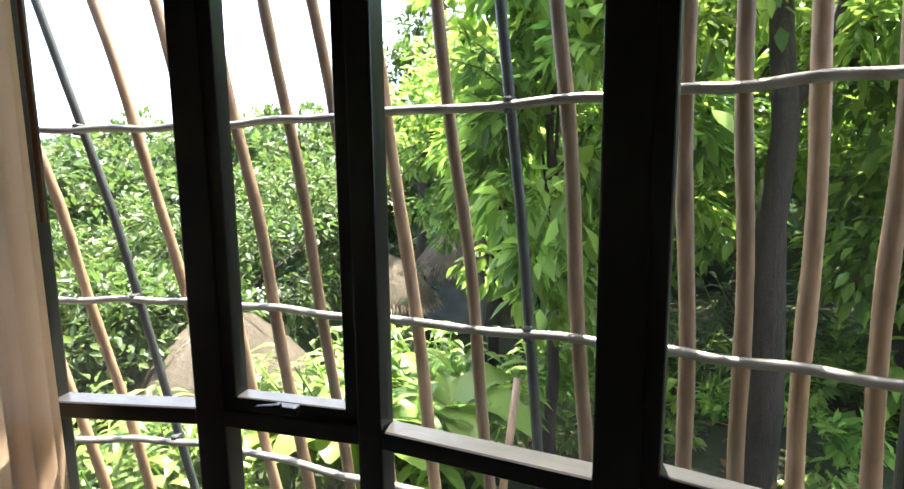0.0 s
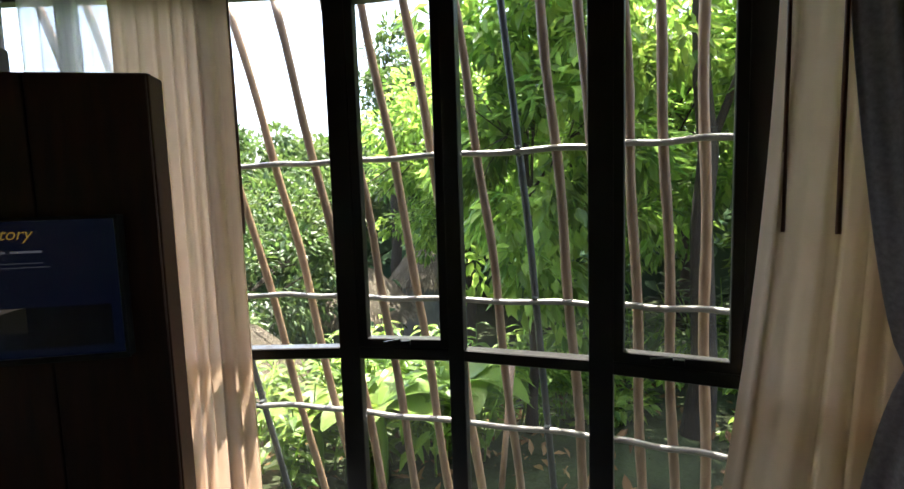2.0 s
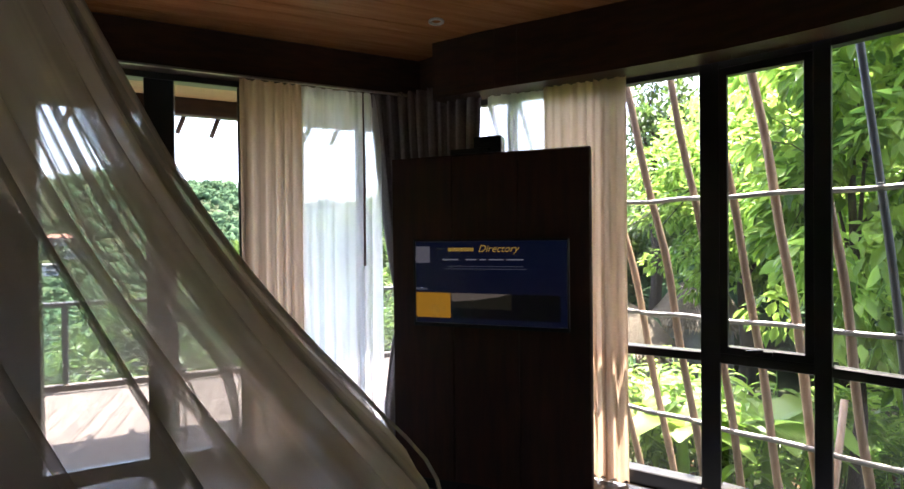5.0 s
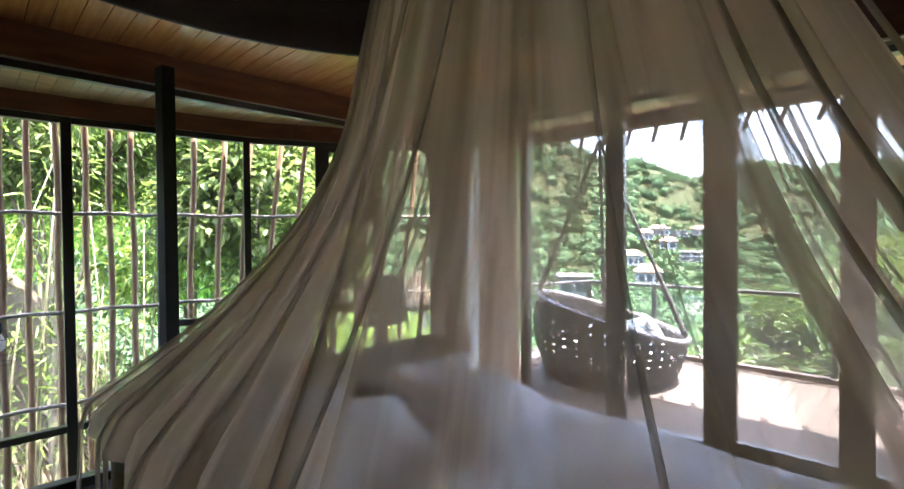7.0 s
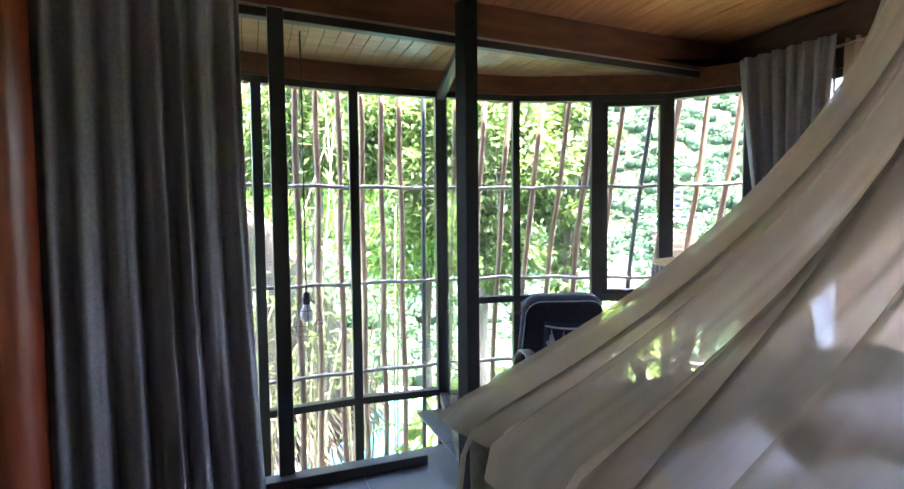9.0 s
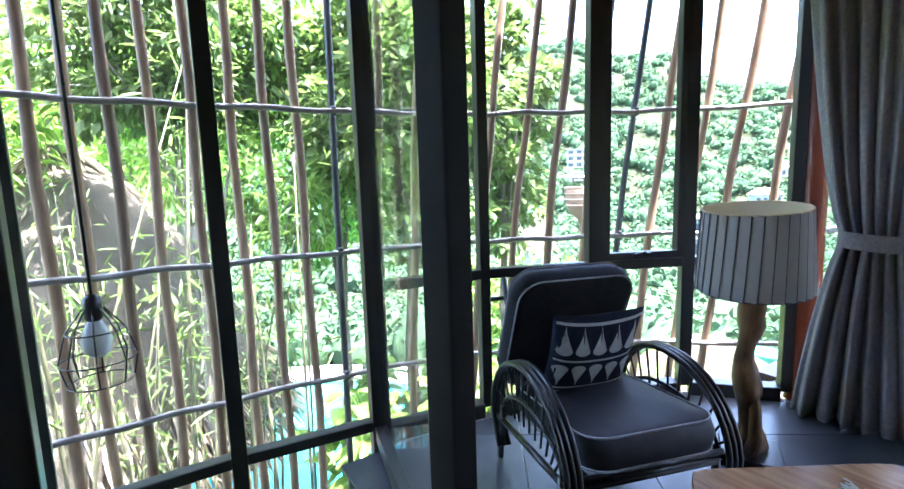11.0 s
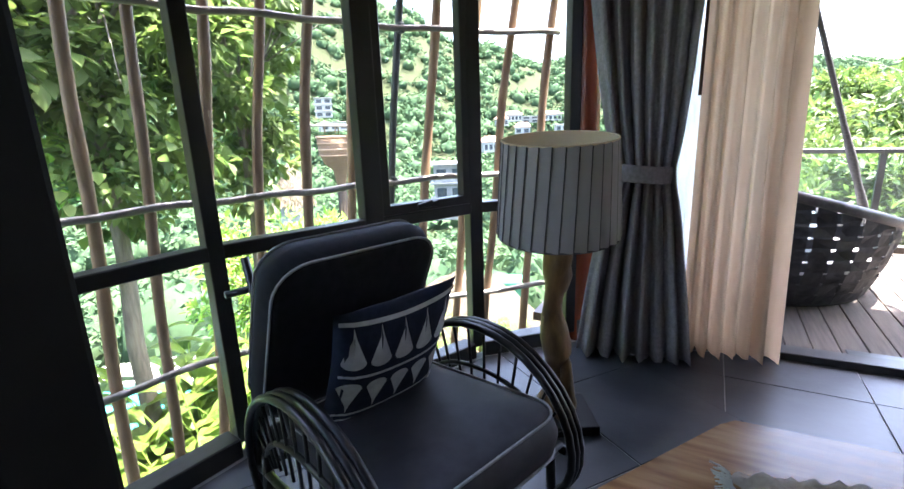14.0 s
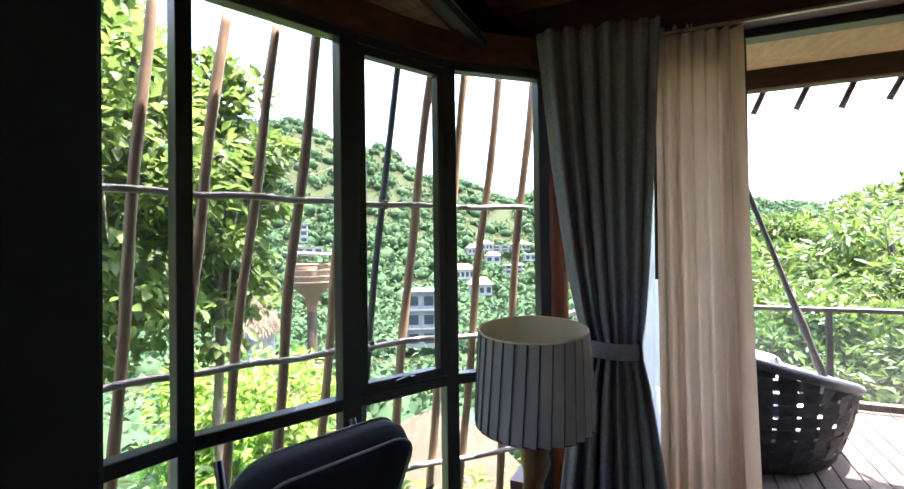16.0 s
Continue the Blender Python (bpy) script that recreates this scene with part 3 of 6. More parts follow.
def in_room(x, y):
    if x < -4.9 or x > 2.9 or y > 3.5 or y < -3.4:
        return False
    if math.hypot(x - HOLE[0], y - HOLE[1]) < HOLE_R:
        return False
    for (x0, y0), (x1, y1) in zip(A_LINE, A_LINE[1:]):
        if y0 <= y <= y1 and x > x0 + (x1 - x0) * (y - y0) / (y1 - y0):
            return False
    return y < 2.98 or x < 0.9


bm = bmesh.new()
ceiling_boards(bm, Z_CEIL, -4.85, 3.0, -3.4, 3.4, 0.118, in_room)
tagged(part("ceiling", bm, M_CEIL), "varnished reddish wooden ceiling boards round a dark opening", "ceiling", kind="structure")
bm = bmesh.new()
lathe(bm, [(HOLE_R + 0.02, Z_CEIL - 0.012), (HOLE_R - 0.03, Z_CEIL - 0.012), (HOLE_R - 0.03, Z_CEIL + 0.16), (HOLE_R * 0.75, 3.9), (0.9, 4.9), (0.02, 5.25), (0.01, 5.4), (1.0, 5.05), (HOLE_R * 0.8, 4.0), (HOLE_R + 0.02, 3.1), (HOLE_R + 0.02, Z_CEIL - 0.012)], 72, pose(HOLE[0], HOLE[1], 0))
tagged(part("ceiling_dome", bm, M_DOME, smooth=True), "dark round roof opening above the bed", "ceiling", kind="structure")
bm = bmesh.new()
for x0, x1, y0, y1 in ((-4.9, -4.14, -3.5, 3.3), (-4.14, 0.66, 2.79, 3.4), (-4.14, 0.66, -3.5, -2.01)):
    block(bm, pose((x0 + x1) / 2, (y0 + y1) / 2, Z_CEIL + 0.09), x1 - x0, y1 - y0, 0.05)
slab = [(0.66, -3.5), (3.2, -3.5), (3.1, -1.2)] + A_LINE + [(0.66, 3.4)]
lower = [bm.verts.new((x, y, Z_CEIL + 0.065)) for x, y in slab]
upper = [bm.verts.new((x, y, Z_CEIL + 0.115)) for x, y in slab]
bm.faces.new(lower[::-1])
bm.faces.new(upper)
for k in range(len(slab)):
    k2 = (k + 1) % len(slab)
    bm.faces.new((lower[k], lower[k2], upper[k2], upper[k]))
tagged(part("ceiling_slab", bm, M_DOME), "dark roof deck above the boards", "roof", kind="structure")
# corners left open between the round edge and the slab
bm = bmesh.new()
for k in range(48):
    a0, a1 = 2 * math.pi * k / 48, 2 * math.pi * (k + 1) / 48
    vs = [bm.verts.new((HOLE[0] + math.cos(a) * r, HOLE[1] + math.sin(a) * r, Z_CEIL + 0.062)) for a, r in ((a0, HOLE_R), (a1, HOLE_R), (a1, 3.6), (a0, 3.6))]
    bm.faces.new(vs)
tagged(part("ceiling_lining", bm, M_DOME), "dark lining above the ceiling boards", "ceiling", kind="structure")

# soffit of the bay beyond the beam, and eaves all round
bm = bmesh.new()
arc = arc_pts(C_LINE, 5)
for i in range(60):
    y = 3.25 - i * 0.095
    xo = -4.6
    for (x0, y0), (x1, y1) in zip(arc, arc[1:]):
        if min(y0, y1) <= y <= max(y0, y1) and y0 != y1:
            xo = x0 + (x1 - x0) * (y - y0) / (y1 - y0)
    xo = min(xo, -4.88) - 0.02
    block(bm, pose((xo - 4.86) / 2, y, 2.70 + random.uniform(0, 0.002)), abs(xo + 4.86), 0.09, 0.018)
tagged(part("ceiling_bay", bm, M_SOFFIT), "pale wooden soffit boards in the bay", "ceiling", kind="structure")
bm = bmesh.new()
for (x0, y0), (x1, y1) in zip(arc, arc[1:]):
    bar(bm, (x0, y0, 2.63), (x1, y1, 2.63), 0.1, 0.17)
tagged(part("beam_bay", bm, M_REDBEAM), "reddish curved wooden head over the bay windows", "beam", kind="structure")
bm = bmesh.new()
for (a, b), (c, d) in zip(zip(arc, arc[1:]), zip(arc_pts([(x - 0.62, y + (0.35 if y > 2.4 else 0)) for x, y in C_LINE], 5), arc_pts([(x - 0.62, y + (0.35 if y > 2.4 else 0)) for x, y in C_LINE], 5)[1:])):
    vs = [bm.verts.new((p[0], p[1], z)) for p, z in ((a, 2.76), (b, 2.76), (d, 2.9), (c, 2.9))]
    bm.faces.new(vs)
bmesh.ops.solidify(bm, geom=bm.faces[:], thickness=0.08)
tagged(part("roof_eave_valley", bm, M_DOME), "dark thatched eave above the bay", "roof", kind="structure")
# added slab, out of view: stops sun leaking between the soffit boards
bm = bmesh.new()
bm.faces.new([bm.verts.new((x, y, 2.74)) for x, y in [(-4.86, 3.2)] + arc + [(-4.86, -1.95)]])
bmesh.ops.solidify(bm, geom=bm.faces[:], thickness=-0.06)
tagged(part("roof_bay_sunblock", bm, M_DOME), "unseen dark slab added over the bay to stop sun leaking in", "roof", kind="structure")
# added unseen eave, high and wide over the garden window, shades the sheers
bm = bmesh.new()
arcA = arc_pts(A_LINE, 4)
for a, b in zip(arcA, arcA[1:]):
    oa, ob_ = ((Vector((p[0] + 1.4, p[1] - 0.6)).normalized() * 0.62) for p in (a, b))
    bm.faces.new([bm.verts.new(p) for p in ((a[0], a[1], 3.0), (b[0], b[1], 3.0), (b[0] + ob_.x, b[1] + ob_.y, 3.2), (a[0] + oa.x, a[1] + oa.y, 3.2))])
bmesh.ops.remove_doubles(bm, verts=bm.verts[:], dist=0.001)
bmesh.ops.solidify(bm, geom=bm.faces[:], thickness=0.09)
tagged(part("roof_sunblock_garden", bm, M_DOME), "unseen dark eave added high above the garden window to block sun", "roof", kind="structure")
# deck roof: soffit, dark fascia and hanging pole ends
bm = bmesh.new()
for i in range(14):
    y0 = 3.32 + i * 0.1
    block(bm, pose(-1.87, y0 + 0.05, 2.665 + i * 0.018, 0, 0, 2.3), 5.0, 0.094, 0.02)
tagged(part("ceiling_deck", bm, M_SOFFIT), "pale wooden soffit boards over the deck", "ceiling", kind="structure")
bm = bmesh.new()
bar(bm, d_at(0.65, 1.36, 2.835), d_at(-4.35, 1.36, 2.835), 0.1, 0.25, 0.01)
tagged(part("beam_eave", bm, M_BEAM), "dark fascia beam at the deck eave", "beam", kind="structure")
eave = thing("eave_pole_row", "dark brown pole ends hanging below the deck eave", "pole row")
for i in range(18):
    c = d_at(0.55 - i * 0.285, 1.415)
    tubed("pole_end", [(c.x + 0.06, c.y + 0.02, 2.84), (c.x - 0.05, c.y + 0.1, 2.57 + random.uniform(-0.015, 0.015))], 0.022, M_BEAM, eave, 8)
bm = bmesh.new()
vs = [bm.verts.new(p) for p in ((0.75, 3.4, 2.84), (-4.4, 3.15, 2.84), (-4.4, 4.55, 3.08), (0.75, 4.75, 3.08))]
bm.faces.new(vs)
bmesh.ops.solidify(bm, geom=bm.faces[:], thickness=0.1)
tagged(part("roof_deck", bm, M_DOME), "dark roof over the deck's edge", "roof", kind="structure")

# fixed pane behind the lamp corner's curtains
lp, lq = (-4.44, 2.985), (-3.56, 3.2)
lamp_pane = thing("window_3", "narrow dark framed pane behind the corner curtains", "window", kind="structure")
barred("sill_rail", (*lp, 0.05), (*lq, 0.05), 0.09, 0.16, M_FRAME, lamp_pane, 0.004)
barred("head_rail", (*lp, 2.49), (*lq, 2.49), 0.07, 0.06, M_FRAME, lamp_pane, 0.004)
g = barred("pane", (*lp, 1.295), (*lq, 1.295), 0.006, 2.33, M_GLASS, lamp_pane, 0.0)
g.visible_shadow = False

# plain walls that close the room
for nm, p, q in (("wall_south", (3.2, -2.6), (-5.3, -2.6)), ("wall_east", (2.78, -0.70), (3.15, -2.65)), ("wall_west", (-4.95, -2.65), (-4.9, -1.5)),
                 ("wall_bay", (-5.15, -1.9), (-4.9, -2.0)), ("wall_corner", (0.86, 2.98), (0.62, 3.40)), ("wall_lamp", (-4.49, 2.97), (-3.52, 3.22))):
    d = Vector((q[0] - p[0], q[1] - p[1], 0))
    low = nm == "wall_lamp"
    bm = bmesh.new()
    if low:
        bar(bm, (*p, 2.62), (*q, 2.62), 0.1, 0.2, 0)
    else:
        bar(bm, (*p, 1.4), (*q, 1.4), 0.14, 3.2, 0.0)
    tagged(part(nm, bm, M_BEAM if nm in ("wall_lamp", "wall_corner") else M_WALL), "plain wall closing the room", "wall", kind="structure")

# floor bed under the tiles; the slot behind the opening's sill is open to the lower windows
bm = bmesh.new()
outline = [(3.2, -2.65)] + [(3.15, -1.2)] + A_LINE + [(0.62, 3.42), (-3.52, 3.26)] + C_LINE[:5] + [(-4.62, 0.62), (-4.72, -1.9), (-4.95, -2.65)]
top = [bm.verts.new((x, y, -0.0045)) for x, y in outline]
low = [bm.verts.new((x, y, -0.25)) for x, y in outline]
bm.faces.new(top)
bm.faces.new(low[::-1])
for i in range(len(outline)):
    j = (i + 1) % len(outline)
    bm.faces.new((top[j], top[i], low[i], low[j]))
bmesh.ops.recalc_face_normals(bm, faces=bm.faces[:])
FLOOR = tagged(part("floor", bm, M_GROUT), "floor of large charcoal slate tiles with pale joints", "floor", kind="structure")
bm = bmesh.new()
pit = C_LINE[4:] + [(-4.9, -2.0), (-4.66, 0.55)]
bm.faces.new([bm.verts.new((x, y, -0.66)) for x, y in pit])
bmesh.ops.solidify(bm, geom=bm.faces[:], thickness=0.1)
tagged(part("floor_bay", bm, M_BEAM), "dark lower floor in the bay", "floor", kind="structure")

# ---- outside: ground, hills, plants, houses ----
def smooth01(t):
    t = min(max(t, 0.0), 1.0)
    return t * t * (3 - 2 * t)


def ground_z(x, y):
    """Height of the land: a garden shelf on the garden side, a slope into a valley and a wooded hill on the other."""
    dx, dy = x + 1.5, y - 1.0
    r = math.hypot(dx, dy)
    a = math.atan2(dx, dy)                      # 0 beyond the deck, positive to the garden side
    east = smooth01((a - 0.1) / 0.9) if a > -2.2 else 1.0
    wobble = 0.35 * math.sin(x * 0.21 + 1.3) * math.cos(y * 0.17) * min(r / 14, 3)
    ze = -1.15 - 2.2 * smooth01((r - 4.5) / 9) * (1 - 0.9 * smooth01((a - 1.1) / 0.5)) + 14 * smooth01((r - 28) / 120)
    zw = -2.3 - 3.2 * smooth01((r - 4.5) / 8) - 19 * smooth01((r - 11) / 85)
    bear = -math.degrees(a)                     # to the left of the deck's middle
    ridge = 34 + 92 * math.exp(-((bear - 62) / 34.0) ** 2) + 6 * math.sin(bear * 0.22) + 4 * math.sin(bear * 0.61)
    zw += (ridge + 22) * smooth01((r - 150) / 260)
    return zw * (1 - east) + ze * east + wobble * (0.3 if r < 8 else 1)


# one sheet of land, rings that widen outwards
NA = 220
radii = [3.2]
while radii[-1] < 2600:
    radii.append(radii[-1] * 1.07 + 0.12)
gv = []
for r in radii:
    for k in range(NA):
        a = 2 * math.pi * k / NA
        x, y = -1.5 + r * math.sin(a), 1.0 + r * math.cos(a)
        gv.append((x, y, ground_z(x, y) if r > 4 else -2.2))
gf = [(i * NA + k, i * NA + (k + 1) % NA, (i + 1) * NA + (k + 1) % NA, (i + 1) * NA + k) for i in range(len(radii) - 1) for k in range(NA)]
gf.append(tuple(range(NA))[::-1])
tagged(raw("ground", gv, gf, M_GROUND, smooth=True), "sloping garden soil with leaf litter falling to a valley", "ground", kind="structure")


def leaf_mesh(name, pos, out, size, aspect, material, parent=None, droop=0.4, rng=None):
    """Leaves at places pos (n x 3), pointing roughly along out, each a folded blade of six points."""
    n = len(pos)
    rng = rng or np.random.default_rng(3)
    d = out + rng.normal(0, 0.55, (n, 3))
    d[:, 2] -= droop
    d /= np.linalg.norm(d, axis=1)[:, None] + 1e-9
    s = np.cross(d, np.array([0.0, 0.0, 1.0]) + rng.normal(0, 0.35, (n, 3)))
    s /= np.linalg.norm(s, axis=1)[:, None] + 1e-9
    up = np.cross(s, d)
    ln = (size * rng.uniform(0.6, 1.25, n))[:, None]
    w = ln * aspect * rng.uniform(0.8, 1.2, n)[:, None]
    mid = pos + d * ln * 0.45
    v = np.empty((n, 6, 3))
    v[:, 0] = pos
    v[:, 1] = pos + d * ln * 0.4 + s * w * 0.5 + up * w * 0.16
    v[:, 2] = mid + d * ln * 0.22 + s * w * 0.38 + up * w * 0.1 - up * ln * 0.03
    v[:, 3] = pos + d * ln - up * ln * 0.12
    v[:, 4] = mid + d * ln * 0.22 - s * w * 0.38 + up * w * 0.1 - up * ln * 0.03
    v[:, 5] = pos + d * ln * 0.4 - s * w * 0.5 + up * w * 0.16
    me = bpy.data.meshes.new(name)
    me.vertices.add(n * 6)
    me.vertices.foreach_set("co", v.reshape(-1))
    quads = np.array([[0, 1, 2, 3], [0, 3, 4, 5]])
    idx = (np.arange(n)[:, None, None] * 6 + quads[None]).reshape(-1)
    me.loops.add(len(idx))
    me.loops.foreach_set("vertex_index", idx.astype(np.int32))
    me.polygons.add(n * 2)
    me.polygons.foreach_set("loop_start", np.arange(0, n * 8, 4, dtype=np.int32))
    me.update(calc_edges=True)
    me.validate()
    me.materials.append(material)
    ob = new(name, me)
    if parent:
        ob.parent = parent
    return ob


def crown_points(rng, centre, size, clumps, leaves, hollow=0.55):
    """Leaf places in uneven clumps through an ellipsoid, with the way out of each clump."""
    pos, out = [], []
    for _ in range(clumps):
        u = rng.normal(0, 1, 3)
        u /= np.linalg.norm(u)
        c = np.array(centre) + u * np.array(size) * rng.uniform(hollow, 1.0) ** 0.7
        rad = rng.uniform(0.13, 0.3) * float(np.mean(size))
        k = rng.normal(0, 1, (leaves, 3))
        k /= np.linalg.norm(k, axis=1)[:, None]
        q = k * (rng.uniform(0.25, 1, leaves) ** 0.5)[:, None] * rad * np.array([1.0, 1.0, 0.7])
        pos.append(c + q)
        out.append(k * 0.8 + u * 0.5)
    return np.concatenate(pos), np.concatenate(out)


def tree(label, base, trunk, rad, crown, size, clumps, leaves, leaf, material, bark=None, seed=1, aspect=0.4, hollow=0.55, limbs=7, lean=(0, 0), droop=0.4, group=""):
    """A tapered, bent trunk, limbs into the crown, a crown of leaf clumps."""
    rng = np.random.default_rng(seed)
    tr = thing("tree", label, "tree", group)
    b = Vector(base)
    c = Vector(crown)
    pts, rr = [], []
    for i in range(9):
        t = i / 8
        p = b.lerp(Vector((c.x + lean[0], c.y + lean[1], b.z + trunk)), t)
        pts.append((p.x + rng.normal(0, rad * 0.35), p.y + rng.normal(0, rad * 0.35), p.z))
        rr.append(rad * (1.25 - 0.75 * t) * (1.25 if i == 0 else 1))
    tubed("trunk", pts, rr, bark or M_BARK, tr, 10)
    bm = bmesh.new()
    for k in range(limbs):
        st = Vector(pts[int(rng.integers(4, 9))])
        u = Vector(rng.normal(0, 1, 3))
        u.normalize()
        end = c + Vector((u.x * size[0], u.y * size[1], abs(u.z) * size[2] * 0.6)) * 0.75
        mid = st.lerp(end, 0.5) + Vector((0, 0, 0.15 * (end - st).length))
        tube(bm, [st, st.lerp(mid, 0.6), mid, mid.lerp(end, 0.6), end], [rad * 0.42, rad * 0.34, rad * 0.26, rad * 0.17, rad * 0.06], 6)
        for _ in range(3):
            e2 = end + Vector(rng.normal(0, 0.35, 3)) * float(np.mean(size))
            tube(bm, [mid, mid.lerp(e2, 0.5) + Vector((0, 0, 0.1)), e2], [rad * 0.15, rad * 0.1, rad * 0.03], 5)
    part("branchwork", bm, bark or M_BARK, tr, smooth=True)
    pos, out = crown_points(rng, crown, size, clumps, leaves, hollow)
    leaf_mesh("crown", pos, out, leaf, aspect, material, tr, droop, rng)
    return tr


def on(x, y, dz=0.0):
    return (x, y, ground_z(x, y) + dz)


def polar(ox, oy, yaw, dist):
    a = radians(yaw)
    return ox - math.sin(a) * dist, oy + math.cos(a) * dist


# garden side: near broad-leaved trees, dark trunk, understorey
def garden(yaw, dist):
    return polar(1.2, 0.0, yaw, dist)


x, y = garden(-78, 5.2)
tree("dark-trunked garden tree with hanging broad leaves", on(x, y, -0.1), 6.6, 0.12, (x + 0.3, y + 0.2, 4.8), (2.6, 2.6, 2.2), 90, 110, 0.2, M_LEAF, seed=11)
x, y = garden(-57, 5.4)
tree("slender garden tree with large drooping green leaves", on(x, y, -0.1), 4.2, 0.06, (x, y, 2.0), (1.5, 1.5, 2.2), 62, 75, 0.24, M_LEAF, seed=12, aspect=0.42, hollow=0.2, droop=0.8)
x, y = garden(-66, 8.8)
tree("leafy garden tree behind the window", on(x, y, -0.1), 6, 0.14, (x, y, 2.9), (2.6, 2.6, 2.8), 88, 110, 0.22, M_LEAF, seed=13, hollow=0.3)
x, y = garden(-88, 8.0)
tree("shaded garden tree on the slope", on(x, y, -0.1), 6, 0.16, (x, y, 2.6), (2.6, 2.6, 2.6), 120, 110, 0.25, M_LEAF, seed=14, hollow=0.3)
x, y = garden(-50, 12.5)
tree("tall light green tree behind the garden", on(x, y, -0.1), 8, 0.18, (x, y, 2.6), (2.8, 2.8, 2.6), 130, 110, 0.25, M_LEAF, seed=16, hollow=0.3)
x, y = garden(-42, 17.5)
tree("tall thin-crowned tree against the sky", on(x, y, -0.1), 9.5, 0.2, (x, y, 5.8), (2.1, 2.1, 2.6), 46, 80, 0.27, M_LEAFD, seed=17, hollow=0.2)
for i, (yw, ds, h, sz, mt) in enumerate(((-8, 21, 0.6, 3.6, M_LEAFD), (-20, 24, 1.4, 4.0, M_LEAFD), (-30, 21, 0.8, 3.2, M_LEAFD), (-27, 33, 3.6, 4.6, M_LEAFD), (-14, 36, 2.4, 5.0, M_LEAFD),
                                         (-38, 27, 1.6, 3.8, M_LEAFD), (2, 26, -1.2, 4.2, M_LEAFD), (-3, 38, 0.4, 4.6, M_LEAFD), (-46, 22, 2.2, 3.6, M_LEAFD), (-35, 42, 4.5, 5.0, M_LEAFD), (-76, 14, 3.0, 4.0, M_LEAFD),
                                         (-94, 13, 3.4, 4.0, M_LEAFD), (-60, 17, 2.5, 4.0, M_LEAFD))):
    x, y = garden(yw, ds)
    tree("rounded woodland tree beyond the garden", on(x, y, -0.2), 4 + h, 0.2, (x, y, h), (sz, sz, sz * 0.62), 84, 78, 0.28 + ds * 0.007, mt, seed=30 + i, hollow=0.6, limbs=5, group="woodland trees")


def ginger(label, x, y, n, height, spread, mat, seed, wide=0.16):
    """A clump of arching stems with long blades."""
    rng = np.random.default_rng(seed)
    pl = thing("ginger_clump", label, "plant", "garden plants")
    z = ground_z(x, y)
    verts, faces = [], []
    bm = bmesh.new()
    for _ in range(n):
        a, r = rng.uniform(0, 6.28), rng.uniform(0, spread)
        bx, by = x + r * math.cos(a), y + r * math.sin(a)
        lean = Vector((math.cos(a), math.sin(a), 0)) * rng.uniform(0.1, 0.5)
        h = height * rng.uniform(0.7, 1.15)
        top = Vector((bx, by, z)) + Vector((lean.x * h, lean.y * h, h))
        tube(bm, [(bx, by, z - 0.05), (bx + lean.x * h * 0.3, by + lean.y * h * 0.3, z + h * 0.5), top], [0.014, 0.011, 0.006], 5)
        for k in range(11):
            t = 0.3 + 0.7 * k / 10
            p = Vector((bx, by, z)).lerp(top, t)
            yaw = rng.uniform(0, 6.28)
            o = Vector((math.cos(yaw), math.sin(yaw), rng.uniform(0.1, 0.8)))
            o.normalize()
            ln = rng.uniform(0.35, 0.7) * height * 0.5
            w = ln * wide
            s = o.cross(Vector((0, 0, 1))).normalized()
            i0 = len(verts)
            for q in range(5):
                f = q / 4
                c = p + o * ln * f + Vector((0, 0, -0.55 * ln * f * f))
                ww = w * math.sin(math.pi * (0.12 + 0.86 * f)) * 0.9
                verts += [c - s * ww + Vector((0, 0, ww * 0.3)), c, c + s * ww + Vector((0, 0, ww * 0.3))]
            for q in range(4):
                j = i0 + q * 3
                faces += [(j, j + 1, j + 4, j + 3), (j + 1, j + 2, j + 5, j + 4)]
    part("stems", bm, M_LEAF, pl, smooth=True)
    raw("leaves", [tuple(v) for v in verts], faces, mat, pl)
    return pl


for i, (yw, ds, n, h, sp, mt) in enumerate(((-16, 4.6, 26, 0.85, 0.8, M_LEAFY), (-26, 4.9, 30, 0.95, 0.9, M_LEAFY), (-35, 5.2, 24, 1.2, 0.8, M_LEAFY), (-9, 5.4, 24, 0.9, 0.9, M_LEAFY), (-33, 6.6, 26, 1.25, 1.0, M_LEAFY),
                                            (-43, 4.7, 22, 1.2, 0.7, M_LEAF), (-50, 5.6, 20, 1.3, 0.7, M_LEAFY), (-36, 8.0, 26, 1.2, 1.1, M_LEAFY), (-62, 6.6, 18, 1.4, 0.7, M_LEAF), (-92, 7.6, 16, 1.7, 0.7, M_LEAFY),
                                            (-70, 8.6, 20, 1.5, 0.9, M_LEAFD), (-80, 9.5, 20, 1.5, 0.9, M_LEAFD), (-2, 6.2, 24, 1.2, 1.0, M_LEAFY), (-40, 7.4, 24, 1.2, 1.0, M_LEAF), (-8, 9.0, 26, 1.2, 1.2, M_LEAFY))):
    x, y = garden(yw, ds)
    ginger("bright green ginger plants with long blades in the garden", x, y, n, h, sp, mt, 60 + i)


